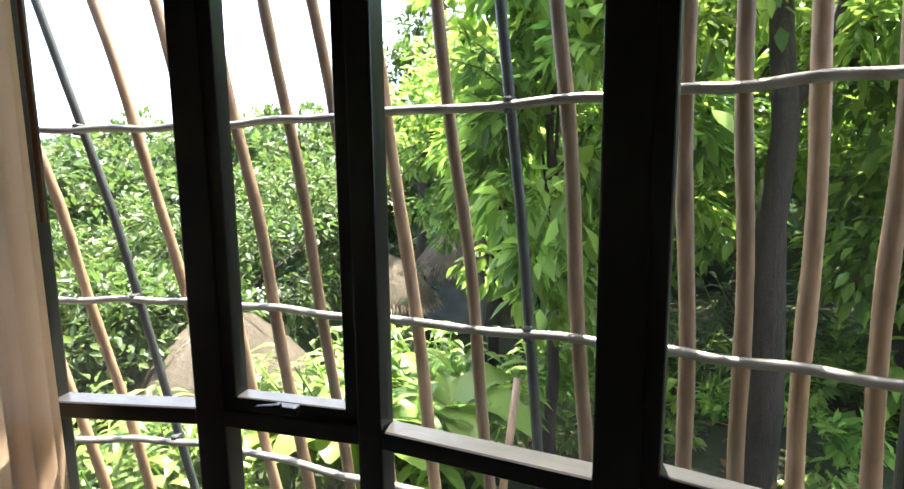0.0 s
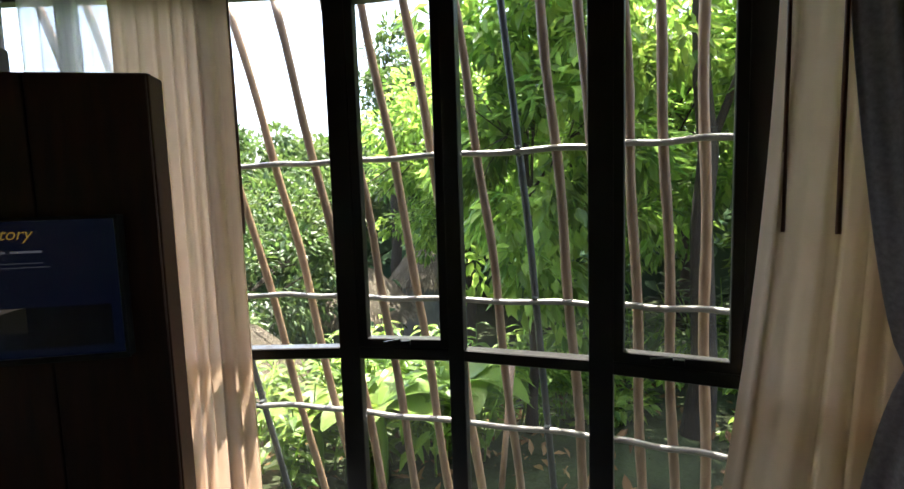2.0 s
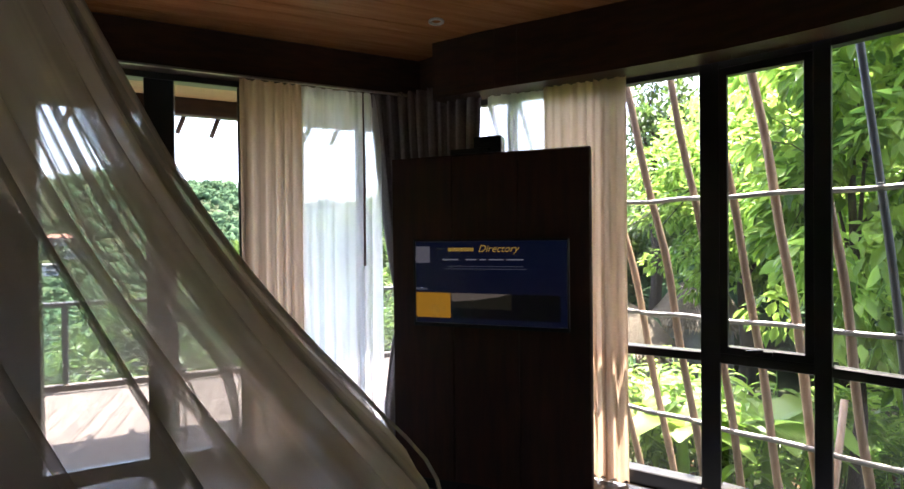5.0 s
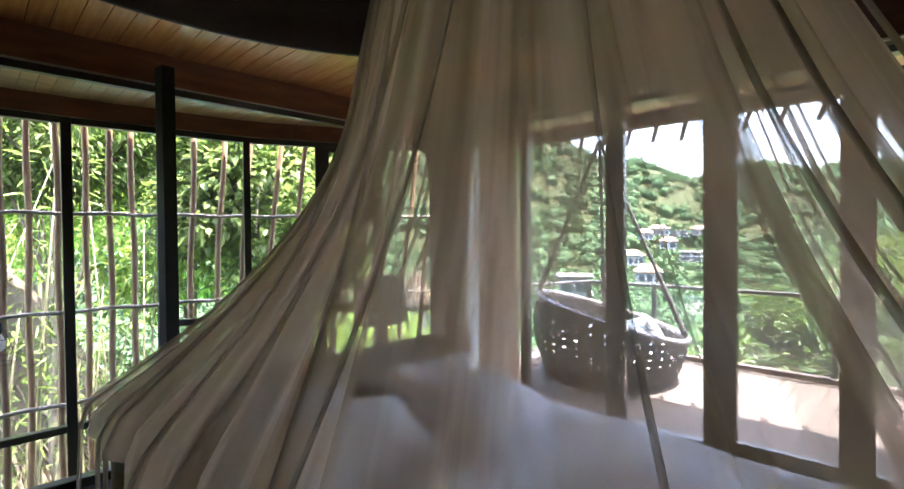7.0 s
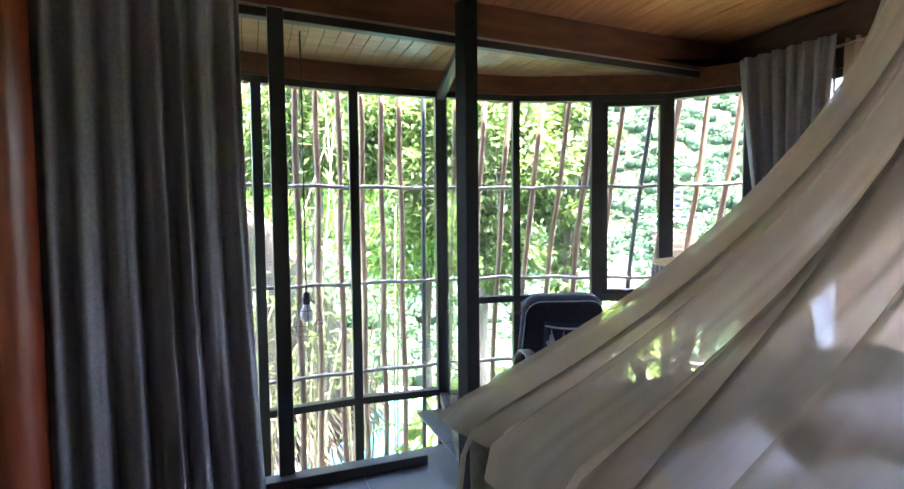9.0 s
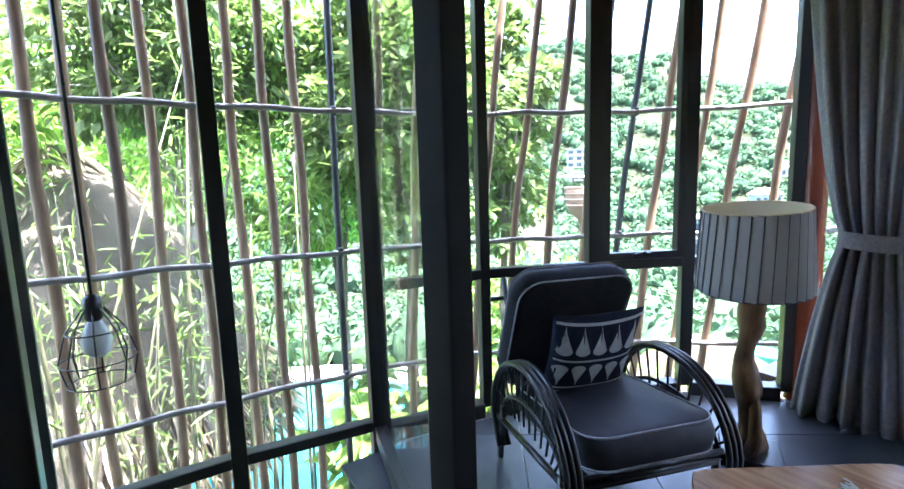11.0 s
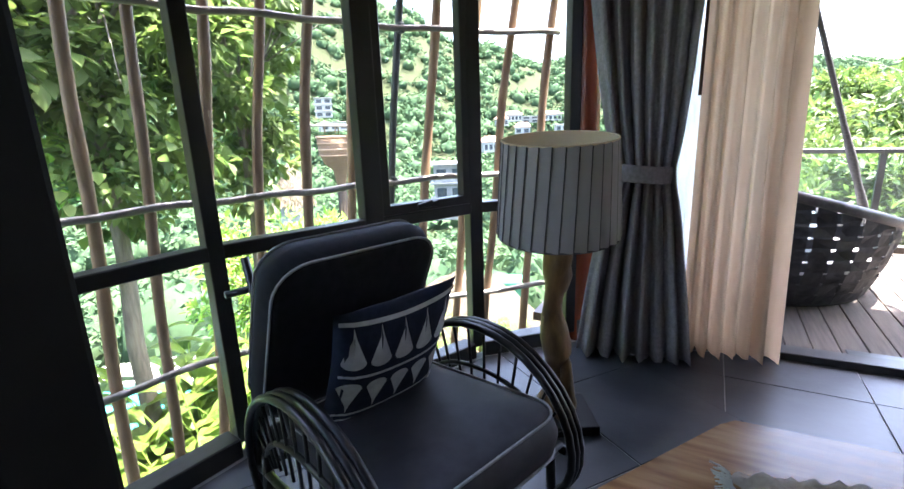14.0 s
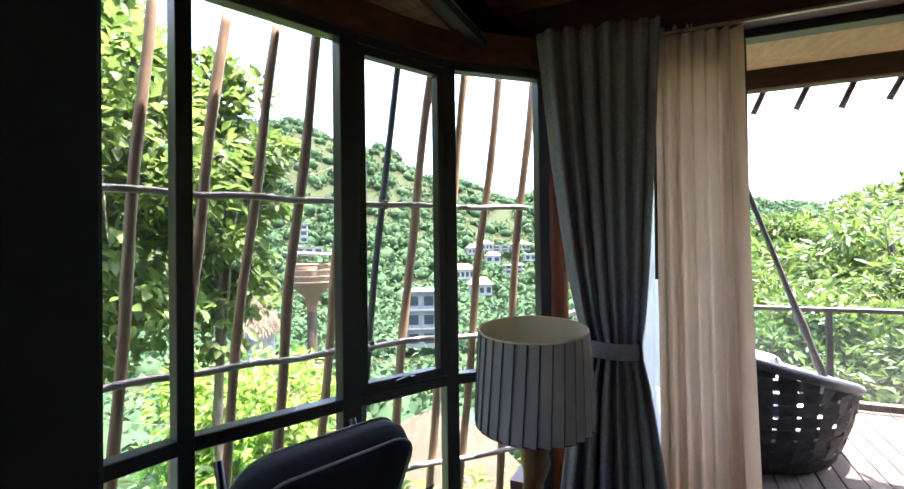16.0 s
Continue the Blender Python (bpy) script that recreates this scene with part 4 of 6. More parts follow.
def banana(x, y, h, seed):
    rng = np.random.default_rng(seed)
    pl = thing("banana_plant", "banana plant with wide pale green leaves", "plant", "garden plants")
    z = ground_z(x, y)
    tubed("stem", [(x, y, z - 0.1), (x + 0.04, y, z + h * 0.4), (x + 0.02, y, z + h * 0.7)], [0.08, 0.06, 0.04], M_LEAF, pl, 8)
    for k in range(8):
        yaw = k * 0.8 + rng.uniform(-0.3, 0.3)
        o = Vector((math.cos(yaw), math.sin(yaw), rng.uniform(0.5, 1.2))).normalized()
        s = o.cross(Vector((0, 0, 1))).normalized()
        ln = h * rng.uniform(0.6, 0.85)
        verts, faces = [], []
        for q in range(11):
            f = q / 10
            c = Vector((x, y, z + h * 0.65)) + o * ln * f + Vector((0, 0, -0.6 * ln * f * f))
            ww = 0.17 * h * math.sin(math.pi * (0.1 + 0.88 * f)) ** 0.7 * (0.85 if q % 3 == 1 else 1.0)
            verts += [c - s * ww + Vector((0, 0, ww * 0.35)), c, c + s * ww + Vector((0, 0, ww * 0.35))]
        for q in range(10):
            j = q * 3
            faces += [(j, j + 1, j + 4, j + 3), (j + 1, j + 2, j + 5, j + 4)]
        raw("leaf", [tuple(v) for v in verts], faces, M_LEAFY if k % 3 else M_LEAF, pl, smooth=True)


for i, (yw, ds, h) in enumerate(((-34, 3.9, 1.15), (-26, 4.3, 0.95), (-46, 4.3, 1.3), (-40, 5.2, 1.3))):
    x, y = garden(yw, ds)
    banana(x, y, h, 90 + i)
# prop of bamboo leaning against the bank
x, y = garden(-52, 3.4)
tagged(tubed("bamboo_prop", [(x, y + 0.1, ground_z(x, y) - 0.1), (x + 0.12, y + 0.1, -0.6), (x + 0.3, y + 0.12, 0.12)], 0.03, M_BAMBOO), "pale bamboo prop leaning in the garden bed", "pole")


def thatch_roof(label, x, y, top, rad, drop, seed, wall=True, n=2600, straw=0.34):
    """A round hut: shaggy conical thatch on a plain wall."""
    rng = np.random.default_rng(seed)
    hut = thing("thatched_hut", label, "hut", "thatched huts")
    bm = bmesh.new()
    prof = [(0.05, top), (rad * 0.3, top - drop * 0.14), (rad * 0.62, top - drop * 0.42), (rad * 0.88, top - drop * 0.76), (rad, top - drop), (rad * 0.95, top - drop - 0.06), (rad * 0.6, top - drop * 0.8)]
    lathe(bm, prof, 48, pose(x, y, 0))
    for v in bm.verts:
        v.co += Vector(rng.normal(0, 0.025, 3))
    roof = part("roof", bm, M_THATCH, hut, smooth=True)
    a = rng.uniform(0, 2 * math.pi, n)
    f = rng.uniform(0, 1, n) ** 0.6
    r = rad * (0.05 + 0.97 * f)
    z = top - drop * f ** 1.25 + 0.02
    pos = np.stack([x + r * np.cos(a), y + r * np.sin(a), z], 1)
    out = np.stack([np.cos(a), np.sin(a), -0.9 - 0 * a], 1)
    ob = leaf_mesh("straw", pos, out * 2.2, straw, 0.07, M_STRAW, roof, 0.6, rng)
    if wall:
        gz = ground_z(x, y)
        bm = bmesh.new()
        lathe(bm, [(rad * 0.72, gz - 0.3), (rad * 0.72, top - drop * 0.8)], 32, pose(x, y, 0))
        part("wall", bm, M_CONCRETE, hut, smooth=True)


M_STRAW = leafy("loose_straw", (0.15, 0.12, 0.085), (0.5, 0.42, 0.31), 0.9, 0.1, 0.01)
x, y = 4.1, 7.8
thatch_roof("round hut with shaggy brown thatched roof", x, y, -0.35, 1.55, 1.5, 5, True, 5200, 0.26)
x, y = garden(-37.5, 14.0)
thatch_roof("small thatched hut among the trees", x, y, -0.4, 1.5, 1.4, 6, True, 4200, 0.26)
x, y = garden(-46, 16.5)
thatch_roof("small thatched hut among the trees", x, y, 0.2, 1.5, 1.5, 7)
x, y = garden(-24, 12.0)
bm = bmesh.new()
block(bm, pose(x, y, -1.5, 0, 0, 30), 1.3, 1.0, 1.3, 0.25, 3)
tagged(part("boulder", bm, M_PALESTONE, smooth=True), "grey rounded boulder beside the huts", "boulder")
# grassy path
n = 2600
rng0 = np.random.default_rng(8)
ang, rad0 = rng0.uniform(-0.4, 2.2, n), rng0.uniform(5.0, 12, n)
pos = np.array([on(-1.5 + r * math.sin(a), 1.0 + r * math.cos(a), 0.01) for a, r in zip(ang, rad0)])
tagged(leaf_mesh("fallen_leaves", pos, np.tile([0.0, 0.0, 0.3], (n, 1)) + rng0.normal(0, 1, (n, 3)), 0.16, 0.45, M_DRYLEAF, None, 0.2, rng0), "dry brown fallen leaves on the ground", "leaf litter", kind="stuff")
# low shrubs: leafy understorey in the garden and on the valley slope
pp, oo = [], []
for i in range(110):
    yw = rng0.uniform(-112, 14)
    ds = rng0.uniform(5.6, 13)
    x, y = garden(yw, ds)
    if -30 < yw < -4 and ds < 11:
        continue
    p, o = crown_points(rng0, on(x, y, 0.3), (0.7, 0.7, 0.55), 8, 45, 0.3)
    pp.append(p), oo.append(o)
tagged(leaf_mesh("garden_understorey", np.concatenate(pp), np.concatenate(oo), 0.17, 0.4, M_LEAF, None, 0.3, rng0), "leafy green understorey covering the garden slope", "shrubs", kind="stuff")


# valley side
def valley(yaw, dist):
    return polar(-3.8, 0.2, yaw, dist)


x, y = valley(63, 5.9)
tree("slender tree with glossy leaves close to the bay", on(x, y, -0.1), 7.2, 0.09, (x, y, 2.5), (1.35, 1.35, 2.3), 120, 90, 0.155, M_BAMLEAF, M_PALEBARK, seed=21, hollow=0.2, droop=0.2, aspect=0.58)
x, y = valley(50, 6.6)
tree("slender tree with glossy leaves close to the bay", on(x, y, -0.1), 6.5, 0.07, (x - 0.2, y, 2.2), (0.95, 0.95, 2.0), 60, 90, 0.155, M_BAMLEAF, M_PALEBARK, seed=22, hollow=0.2, droop=0.2, aspect=0.58)
x, y = valley(72, 7.2)
tree("pale-trunked tree with dense leaves", on(x, y, -0.1), 7, 0.09, (x, y, 2.4), (1.7, 1.7, 2.3), 120, 90, 0.17, M_LEAF, M_PALEBARK, seed=23, hollow=0.2)
x, y = valley(88, 6.6)
tree("pale-trunked tree with dense leaves", on(x, y, -0.1), 7, 0.08, (x, y, 3.2), (1.7, 1.7, 1.6), 100, 90, 0.17, M_BAMLEAF, M_PALEBARK, seed=24, hollow=0.2)
x, y = valley(88, 13.5)
tree("leafy tree below the bay", on(x, y, -0.1), 8, 0.13, (x, y, 3.2), (3.0, 3.0, 2.6), 140, 90, 0.22, M_LEAF, M_PALEBARK, seed=26, hollow=0.3)
x, y = valley(47, 9.5)
tree("low leafy tree below the bay", on(x, y, -0.1), 4, 0.1, (x, y, -1.6), (1.8, 1.8, 1.4), 90, 80, 0.2, M_LEAF, M_PALEBARK, seed=27, hollow=0.3)
x, y = valley(112, 9)
tree("leafy tree beside the lower roof", on(x, y, -0.1), 8, 0.1, (x, y, 2.5), (2.6, 2.6, 2.6), 110, 90, 0.22, M_LEAF, M_PALEBARK, seed=28, hollow=0.2)

# bamboo thicket below the bay
bamboo = thing("bamboo_thicket", "dense pale bamboo canes leaning below the bay", "bamboo")
rng1 = np.random.default_rng(17)
lp, lo = [], []
for i in range(26):
    yw, ds = rng1.uniform(76, 106), rng1.uniform(3.9, 6.6)
    x, y = valley(yw, ds)
    z = ground_z(x, y) - 0.2
    h = rng1.uniform(3.8, 6.4)
    lx, ly = rng1.normal(0, 0.45, 2)
    mid = (x + lx * 0.35, y + ly * 0.35, z + h * 0.55)
    top = (x + lx, y + ly, z + h)
    bmc = bmesh.new()
    tube(bmc, [(x, y, z), ((x + mid[0]) / 2, (y + mid[1]) / 2, z + h * 0.28), mid, top], [0.02, 0.019, 0.016, 0.006], 6)
    part("cane", bmc, M_CANE, bamboo, smooth=True)
    for t in np.linspace(0.58, 1, 6):
        c = np.array((x, y, z)) * (1 - t) + np.array(top) * t
        k = 13
        lp.append(c + rng1.normal(0, 0.16, (k, 3)))
        lo.append(rng1.normal(0, 1, (k, 3)))
leaf_mesh("leaves", np.concatenate(lp), np.concatenate(lo), 0.19, 0.14, M_BAMLEAF, bamboo, 0.5, rng1)

x, y = valley(98.5, 9.2)
thatch_roof("pale sunlit thatched roof below the bay", x, y, 2.1, 3.0, 4.6, 9, False, 7000, 0.6)

# pool on the lower terrace
pool = thing("pool", "turquoise swimming pool with pale stone surround", "pool")
bm = bmesh.new()
lathe(bm, [(0.02, -4.42), (3.0, -4.42)], 40, pose(-14.4, 2.2, 0, 0, 0, -32) @ Matrix.Diagonal((1.0, 1.6, 1, 1)))
part("water", bm, M_POOL, pool)
bm = bmesh.new()
lathe(bm, [(2.98, -4.5), (2.98, -4.34), (4.1, -4.34), (4.15, -6.8)], 40, pose(-14.4, 2.2, 0, 0, 0, -32) @ Matrix.Diagonal((1.0, 1.6, 1, 1)))
part("surround", bm, M_PALESTONE, pool)

# pale huts, basket house and small garden roofs down the slope
x, y = valley(27, 11.5)
thatch_roof("low sandy thatched roof below the bay", x, y, -2.3, 2.4, 2.0, 10)
x, y = valley(46.5, 30)
thatch_roof("small pointed pale roof on the slope", x, y, -0.6, 1.1, 2.4, 12)
x, y = valley(21, 13)
bm = bmesh.new()
block(bm, pose(x, y, -3.3, 0, 0, 20), 0.8, 0.8, 0.6, 0.03)
tagged(part("green_tank", bm, surf("green_tank_paint", (0.03, 0.2, 0.13), (0.05, 0.28, 0.18), 8, 0.5)), "green painted water tank on the slope", "tank")
for i, (yw, ds, hh) in enumerate(((30, 9.0, 1.2), (22, 8.2, 1.2), (36, 8.6, 1.1), (44, 8.0, 1.3), (53, 7.4, 1.3), (26, 7.2, 1.1), (17, 8.6, 1.2), (60, 6.6, 1.1), (48, 10, 1.3), (56, 4.8, 1.9), (50, 5.7, 2.0), (62, 5.3, 1.9), (44, 6.2, 2.0), (57, 6.6, 2.3))):
    x, y = valley(yw, ds)
    ginger("bright green ginger plants on the slope below the bay", x, y, 24, hh, 0.9, M_LEAFY, 120 + i)

bx, by = valley(41, 34)
basket = thing("basket_house", "round woven basket shaped tree house on a stalk", "tree house")
bm = bmesh.new()
lathe(bm, [(0.3, -2.5), (0.5, -1.5), (1.0, -1.1), (1.3, -0.4), (1.4, 0.75), (1.28, 0.8)], 32, pose(bx, by, 0))
part("body", bm, surf("woven_brown_cladding", (0.14, 0.08, 0.045), (0.3, 0.18, 0.1), 3, 0.85, 0, 0.9, (6, 6, 8), depth=0.06, fine=8), basket, smooth=True)
for z in (-0.5, -0.1, 0.3, 0.7):
    bm = bmesh.new()
    r = 1.22 + 0.12 * (z + 0.6)
    lathe(bm, [(r + 0.05, z - 0.05), (r + 0.1, z), (r + 0.05, z + 0.05)], 32, pose(bx, by, 0))
    part("band", bm, M_BAMBOO, basket, smooth=True)
boxed("roof", pose(bx, by, 1.42, 2, 3, 20), 3.0, 2.2, 0.1, M_PALEBARK, basket)
for a in range(4):
    tubed("post", [(bx + 0.8 * math.cos(a * 1.57 + 0.6), by + 0.8 * math.sin(a * 1.57 + 0.6), 0.95), (bx + 0.8 * math.cos(a * 1.57 + 0.6), by + 0.8 * math.sin(a * 1.57 + 0.6), 1.4)], 0.05, M_BAMBOO, basket, 6)
tubed("stalk", [(bx, by, ground_z(bx, by) - 0.5), (bx, by, -1.4)], [0.4, 0.3], M_BARK, basket, 10)


def house(label, x, y, z, w, d, h, yaw, storeys, bays, roof=None, wallm=None):
    """A far house: walls, slabs, windows in rows, a roof."""
    hs = thing("house", label, "house", "houses on the hill")
    m = pose(x, y, z, 0, 0, yaw)
    boxed("wall", m @ pose(0, 0, h / 2), w, d, h, wallm or M_CONCRETE, hs, 0.05, 1)
    for s in range(storeys):
        z0 = h * (s + 0.5) / storeys
        for k in range(bays):
            xx = (k + 0.5) / bays * w - w / 2
            for sd in (-1, 1):
                boxed("window", m @ pose(xx, sd * (d / 2 + 0.02), z0), w / bays * 0.62, 0.12, h / storeys * 0.5, M_DARKPANE, hs, 0.02, 1)
        boxed("slab", m @ pose(0, 0, h * (s + 1) / storeys), w + 0.9, d + 0.9, 0.22, wallm or M_CONCRETE, hs, 0.03, 1)
    if roof:
        bm = bmesh.new()
        vs = [bm.verts.new(m @ Vector(p)) for p in ((-w * 0.58, -d * 0.6, h + 0.12), (w * 0.58, -d * 0.6, h + 0.12), (w * 0.58, d * 0.6, h + 0.12), (-w * 0.58, d * 0.6, h + 0.12), (-w * 0.3, 0, h + d * 0.35), (w * 0.3, 0, h + d * 0.35))]
        for f in ((0, 1, 5, 4), (1, 2, 5), (2, 3, 4, 5), (3, 0, 4), (3, 2, 1, 0)):
            bm.faces.new([vs[i] for i in f])
        part("roof", bm, roof, hs)
    return hs


x, y = valley(28.5, 62)
house("grey concrete house of three open storeys", x, y, -10.6, 3.8, 4, 7.0, 30, 3, 2)
M_WHITE = surf("white_render", (0.28, 0.28, 0.27), (0.4, 0.4, 0.385), 3, 0.8)
for i, (yw, ds, up_, w, h, st, rf) in enumerate(((42.3, 190, 5.0, 6.0, 7, 3, None), (41.4, 205, 0.0, 11, 3.5, 1, None), (20.9, 230, 1.2, 7, 3, 1, M_ROOFRED), (18.9, 240, 0.4, 8, 3, 2, None), (22.2, 215, -0.6, 5, 3, 1, M_ROOFRED),
                                                 (16.6, 250, 1.0, 9, 3, 1, M_ROOFRED), (19.8, 200, -4.0, 6, 3, 1, M_ROOFRED), (15.2, 210, -3.6, 7, 3, 1, None), (23.5, 150, -7.5, 6, 3, 1, M_ROOFRED), (17.4, 165, -6.8, 6, 3, 2, None), (21.4, 118, -9.5, 5, 2.6, 1, M_ROOFRED))):
    x, y = valley(yw, ds)
    house("pale hillside house among the trees", x, y, up_, w, 5, h, yw + 10 * (i % 3), st, 2 + i % 3, rf, M_WHITE)

# deck side: close tree tops beyond the rail, an umbrella tree behind
for i, (yw, ds, h, sz, mt, lf) in enumerate(((-6, 10.5, -0.9, 1.9, M_LEAFD, 0.22), (-13, 11, -0.6, 2.1, M_LEAFD, 0.22), (-20, 10.6, -0.7, 2.1, M_LEAFD, 0.22), (-27, 11, -0.6, 2.3, M_LEAFD, 0.22), (-35, 11.5, -0.8, 2.3, M_LEAFD, 0.22),
                                             (-9, 17, -0.9, 2.6, M_LEAFD, 0.22), (-19, 18, -0.6, 2.8, M_LEAFD, 0.2), (-29, 17, -0.3, 2.8, M_LEAFD, 0.22), (-1, 16, -1.3, 2.4, M_LEAFD, 0.22), (-40, 16, 0.4, 3.0, M_LEAFD, 0.24),
                                             (4, 12, -2.6, 2.2, M_LEAFD, 0.22), (-24, 27, 0.2, 3.0, M_LEAFD, 0.24))):
    x, y = valley(yw, ds)
    tree("lush green tree top beyond the deck rail", on(x, y, -0.2), 3.5, 0.13, (x, y, h - 0.5), (sz, sz, sz * 0.72), 95, 85, lf, mt, seed=150 + i, hollow=0.55, limbs=5, group="trees below the deck")
for i, (yw, ds, h, sz) in enumerate(((-18, 30, 2.5, 4.2), (-27, 34, 2.6, 4.0))):
    x, y = valley(yw, ds)
    tree("flat-topped umbrella tree with airy crown", on(x, y, -0.2), h - 0.3 - ground_z(x, y), 0.2, (x, y, h), (sz, sz, 0.5), 60, 90, 0.2, M_LEAFD, M_PALEBARK, seed=180 + i, hollow=0.25, limbs=8, group="umbrella trees")

# wooded valley and hill: leaf masses as one sheet of crowns
rng2 = np.random.default_rng(5)


def ball():
    """A rough ball: places and faces."""
    bm = bmesh.new()
    bmesh.ops.create_icosphere(bm, subdivisions=1, radius=1.0)
    v = np.array([tuple(q.co) for q in bm.verts])
    f = np.array([[q.index for q in face.verts] for face in bm.faces])
    bm.free()
    return v, f


BALL_V, BALL_F = ball()


def woods(name, label, n, r0, r1, a0, a1, rad, leaf, per):
    """Tree crowns over the land: an uneven leafy mass each, with loose sprays round it."""
    pp, oo, cv, cf = [], [], [], []
    for _ in range(n):
        a = radians(rng2.uniform(a0, a1))
        r = math.exp(rng2.uniform(math.log(r0), math.log(r1)))
        x, y = -1.5 - r * math.sin(a), 1.0 + r * math.cos(a)
        if math.hypot(x + 14.4, y - 2.2) < 6.5:
            continue
        z = ground_z(x, y)
        s = rad * rng2.uniform(0.6, 1.4)
        cf.append(BALL_F + len(cv) * len(BALL_V))
        cv.append(np.array((x, y, z + s * 0.25)) + BALL_V * s * np.array((0.8, 0.8, 0.75)) * rng2.uniform(0.7, 1.1, (len(BALL_V), 1)))
        u = rng2.normal(0, 1, (per, 3))
        u /= np.linalg.norm(u, axis=1)[:, None]
        u[:, 2] = np.abs(u[:, 2])
        pp.append(np.array((x, y, z + s * 0.3)) + u * np.array((s, s, s * 0.95)) * rng2.uniform(0.75, 1.05, (per, 1)))
        oo.append(u * np.array((1.6, 1.6, 0.0)) - np.array((0.0, 0.0, 0.2)))
    mass = raw(name + "_crowns", np.concatenate(cv).tolist(), np.concatenate(cf).tolist(), M_HILLTREE, smooth=True)
    tagged(mass, label.replace("dense", "rounded"), "woods", kind="stuff")
    return tagged(leaf_mesh(name, np.concatenate(pp), np.concatenate(oo), leaf, 0.75, M_HILLTREE, None, 0.25, rng2), label, "woods", kind="stuff")


woods("valley_woods", "dense green tree crowns on the valley floor", 900, 14, 130, -45, 100, 1.9, 0.38, 80)
woods("hill_woods", "dense green forest over the far hill", 4300, 120, 520, -30, 85, 4.4, 1.75, 32)
woods("garden_woods", "dense green trees behind the garden", 420, 22, 120, -130, -10, 3.2, 0.8, 70)

# ---- things in the room ----
def drape(name, label, path, z0, z1, fold, depth, material, category="curtain", group="", tie=None, gather=1.0, hem=0.0, parent=None, flare=None, seed=0):
    """Hanging cloth along a plan line, in folds; tie: (height, how far it is drawn in, side 0..1 it is drawn to)."""
    rng = np.random.default_rng(seed + 40)
    pts = along(arc_pts(path, 12) if len(path) > 2 else path, 0.012)
    n = len(pts)
    rows = 34
    knots = max(4, int(n * 0.012 / (fold * 0.9)))
    at = np.linspace(0, n - 1, knots)
    ph = np.cumsum(np.interp(np.arange(n), at, rng.uniform(0.6, 1.6, knots))) * 2 * math.pi * 0.012 / fold
    amp = np.interp(np.arange(n), at, rng.uniform(0.45, 1.2, knots))
    verts, faces = [], []
    for r in range(rows + 1):
        t = r / rows
        z = z1 + (z0 - z1) * t
        for k, (x, y, dx, dy) in enumerate(pts):
            f = k / (n - 1)
            dep = depth * (0.55 + 0.6 * t) * amp[k]
            o = math.sin(ph[k] + 0.5 * math.sin(3 * t + k * 0.01)) * dep + 0.35 * dep * math.sin(2.3 * ph[k] + 1.7 * t)
            o += 0.011 * max(0.0, 1 - t / 0.07) * math.sin(3.0 * ph[k])
            shift = 0.0
            if tie:
                tz, pull, side = tie
                u = (z - tz) / (z1 - tz) if z > tz else (tz - z) / (tz - z0) * 0.62
                u = min(max(u, 0), 1)
                c = 1 - pull * (1 - u ** 0.62)
                shift = (side + (f - side) * c - f)
                o *= 0.5 + 0.7 * c
            if flare:
                shift += flare * t * t * (1 - f if flare < 0 else f)
            L = n * 0.012
            hz = z + (hem * math.sin(ph[k] * 0.5) * t * t if hem else 0)
            verts.append((x + dx * shift * L - dy * o, y + dy * shift * L + dx * o, hz))
    for r in range(rows):
        for k in range(n - 1):
            a = r * n + k
            faces.append((a, a + 1, a + n + 1, a + n))
    th = parent or thing(name, label, category, group)
    ob = raw("drape", verts, faces, material, th, smooth=True)
    if material is M_GREY:
        m = ob.modifiers.new("thick", "SOLIDIFY")
        m.thickness = 0.004
    return th


def tieback(th, path_pt, z, w, d, yaw, material):
    bm = bmesh.new()
    lathe(bm, [(0.49, -0.042), (0.515, -0.034), (0.522, 0.0), (0.515, 0.034), (0.49, 0.042)], 28, pose(path_pt[0], path_pt[1], z, 0, 4, yaw) @ Matrix.Diagonal((w, d, 1, 1)))
    part("tieback", bm, material, th, "plain grey tieback band", True)


# garden window: sheers at both ends, grey curtains, wands
drape("sheer_curtain", "cream sheer curtain with soft folds beside the window", [(1.24, 2.35), (1.36, 2.23), (1.48, 2.11), (1.60, 1.98)], 0.02, 2.58, 0.075, 0.035, M_SHEER, group="sheer curtains", seed=1)
drape("sheer_curtain", "white sheer curtain behind the television panel", [(0.98, 2.66), (1.12, 2.53), (1.28, 2.38)], 0.03, 2.56, 0.09, 0.03, M_WHITESHEER, group="sheer curtains", seed=2)
drape("sheer_curtain", "cream sheer curtain drawn aside by the garden window", [(2.46, 0.03), (2.51, -0.13), (2.57, -0.3), (2.64, -0.5)], 0.02, 2.6, 0.085, 0.035, M_SHEER, group="sheer curtains", flare=-0.36, seed=3)
th = drape("curtain", "dark grey curtain tied back beside the window", [(2.40, -0.10), (2.46, -0.36), (2.53, -0.68), (2.58, -1.0)], 0.02, 2.6, 0.12, 0.045, M_GREY, group="grey curtains", tie=(1.0, 0.33, 0.75), seed=4)
tieback(th, (2.475, -0.58), 0.99, 0.5, 0.2, -78, M_GREY)
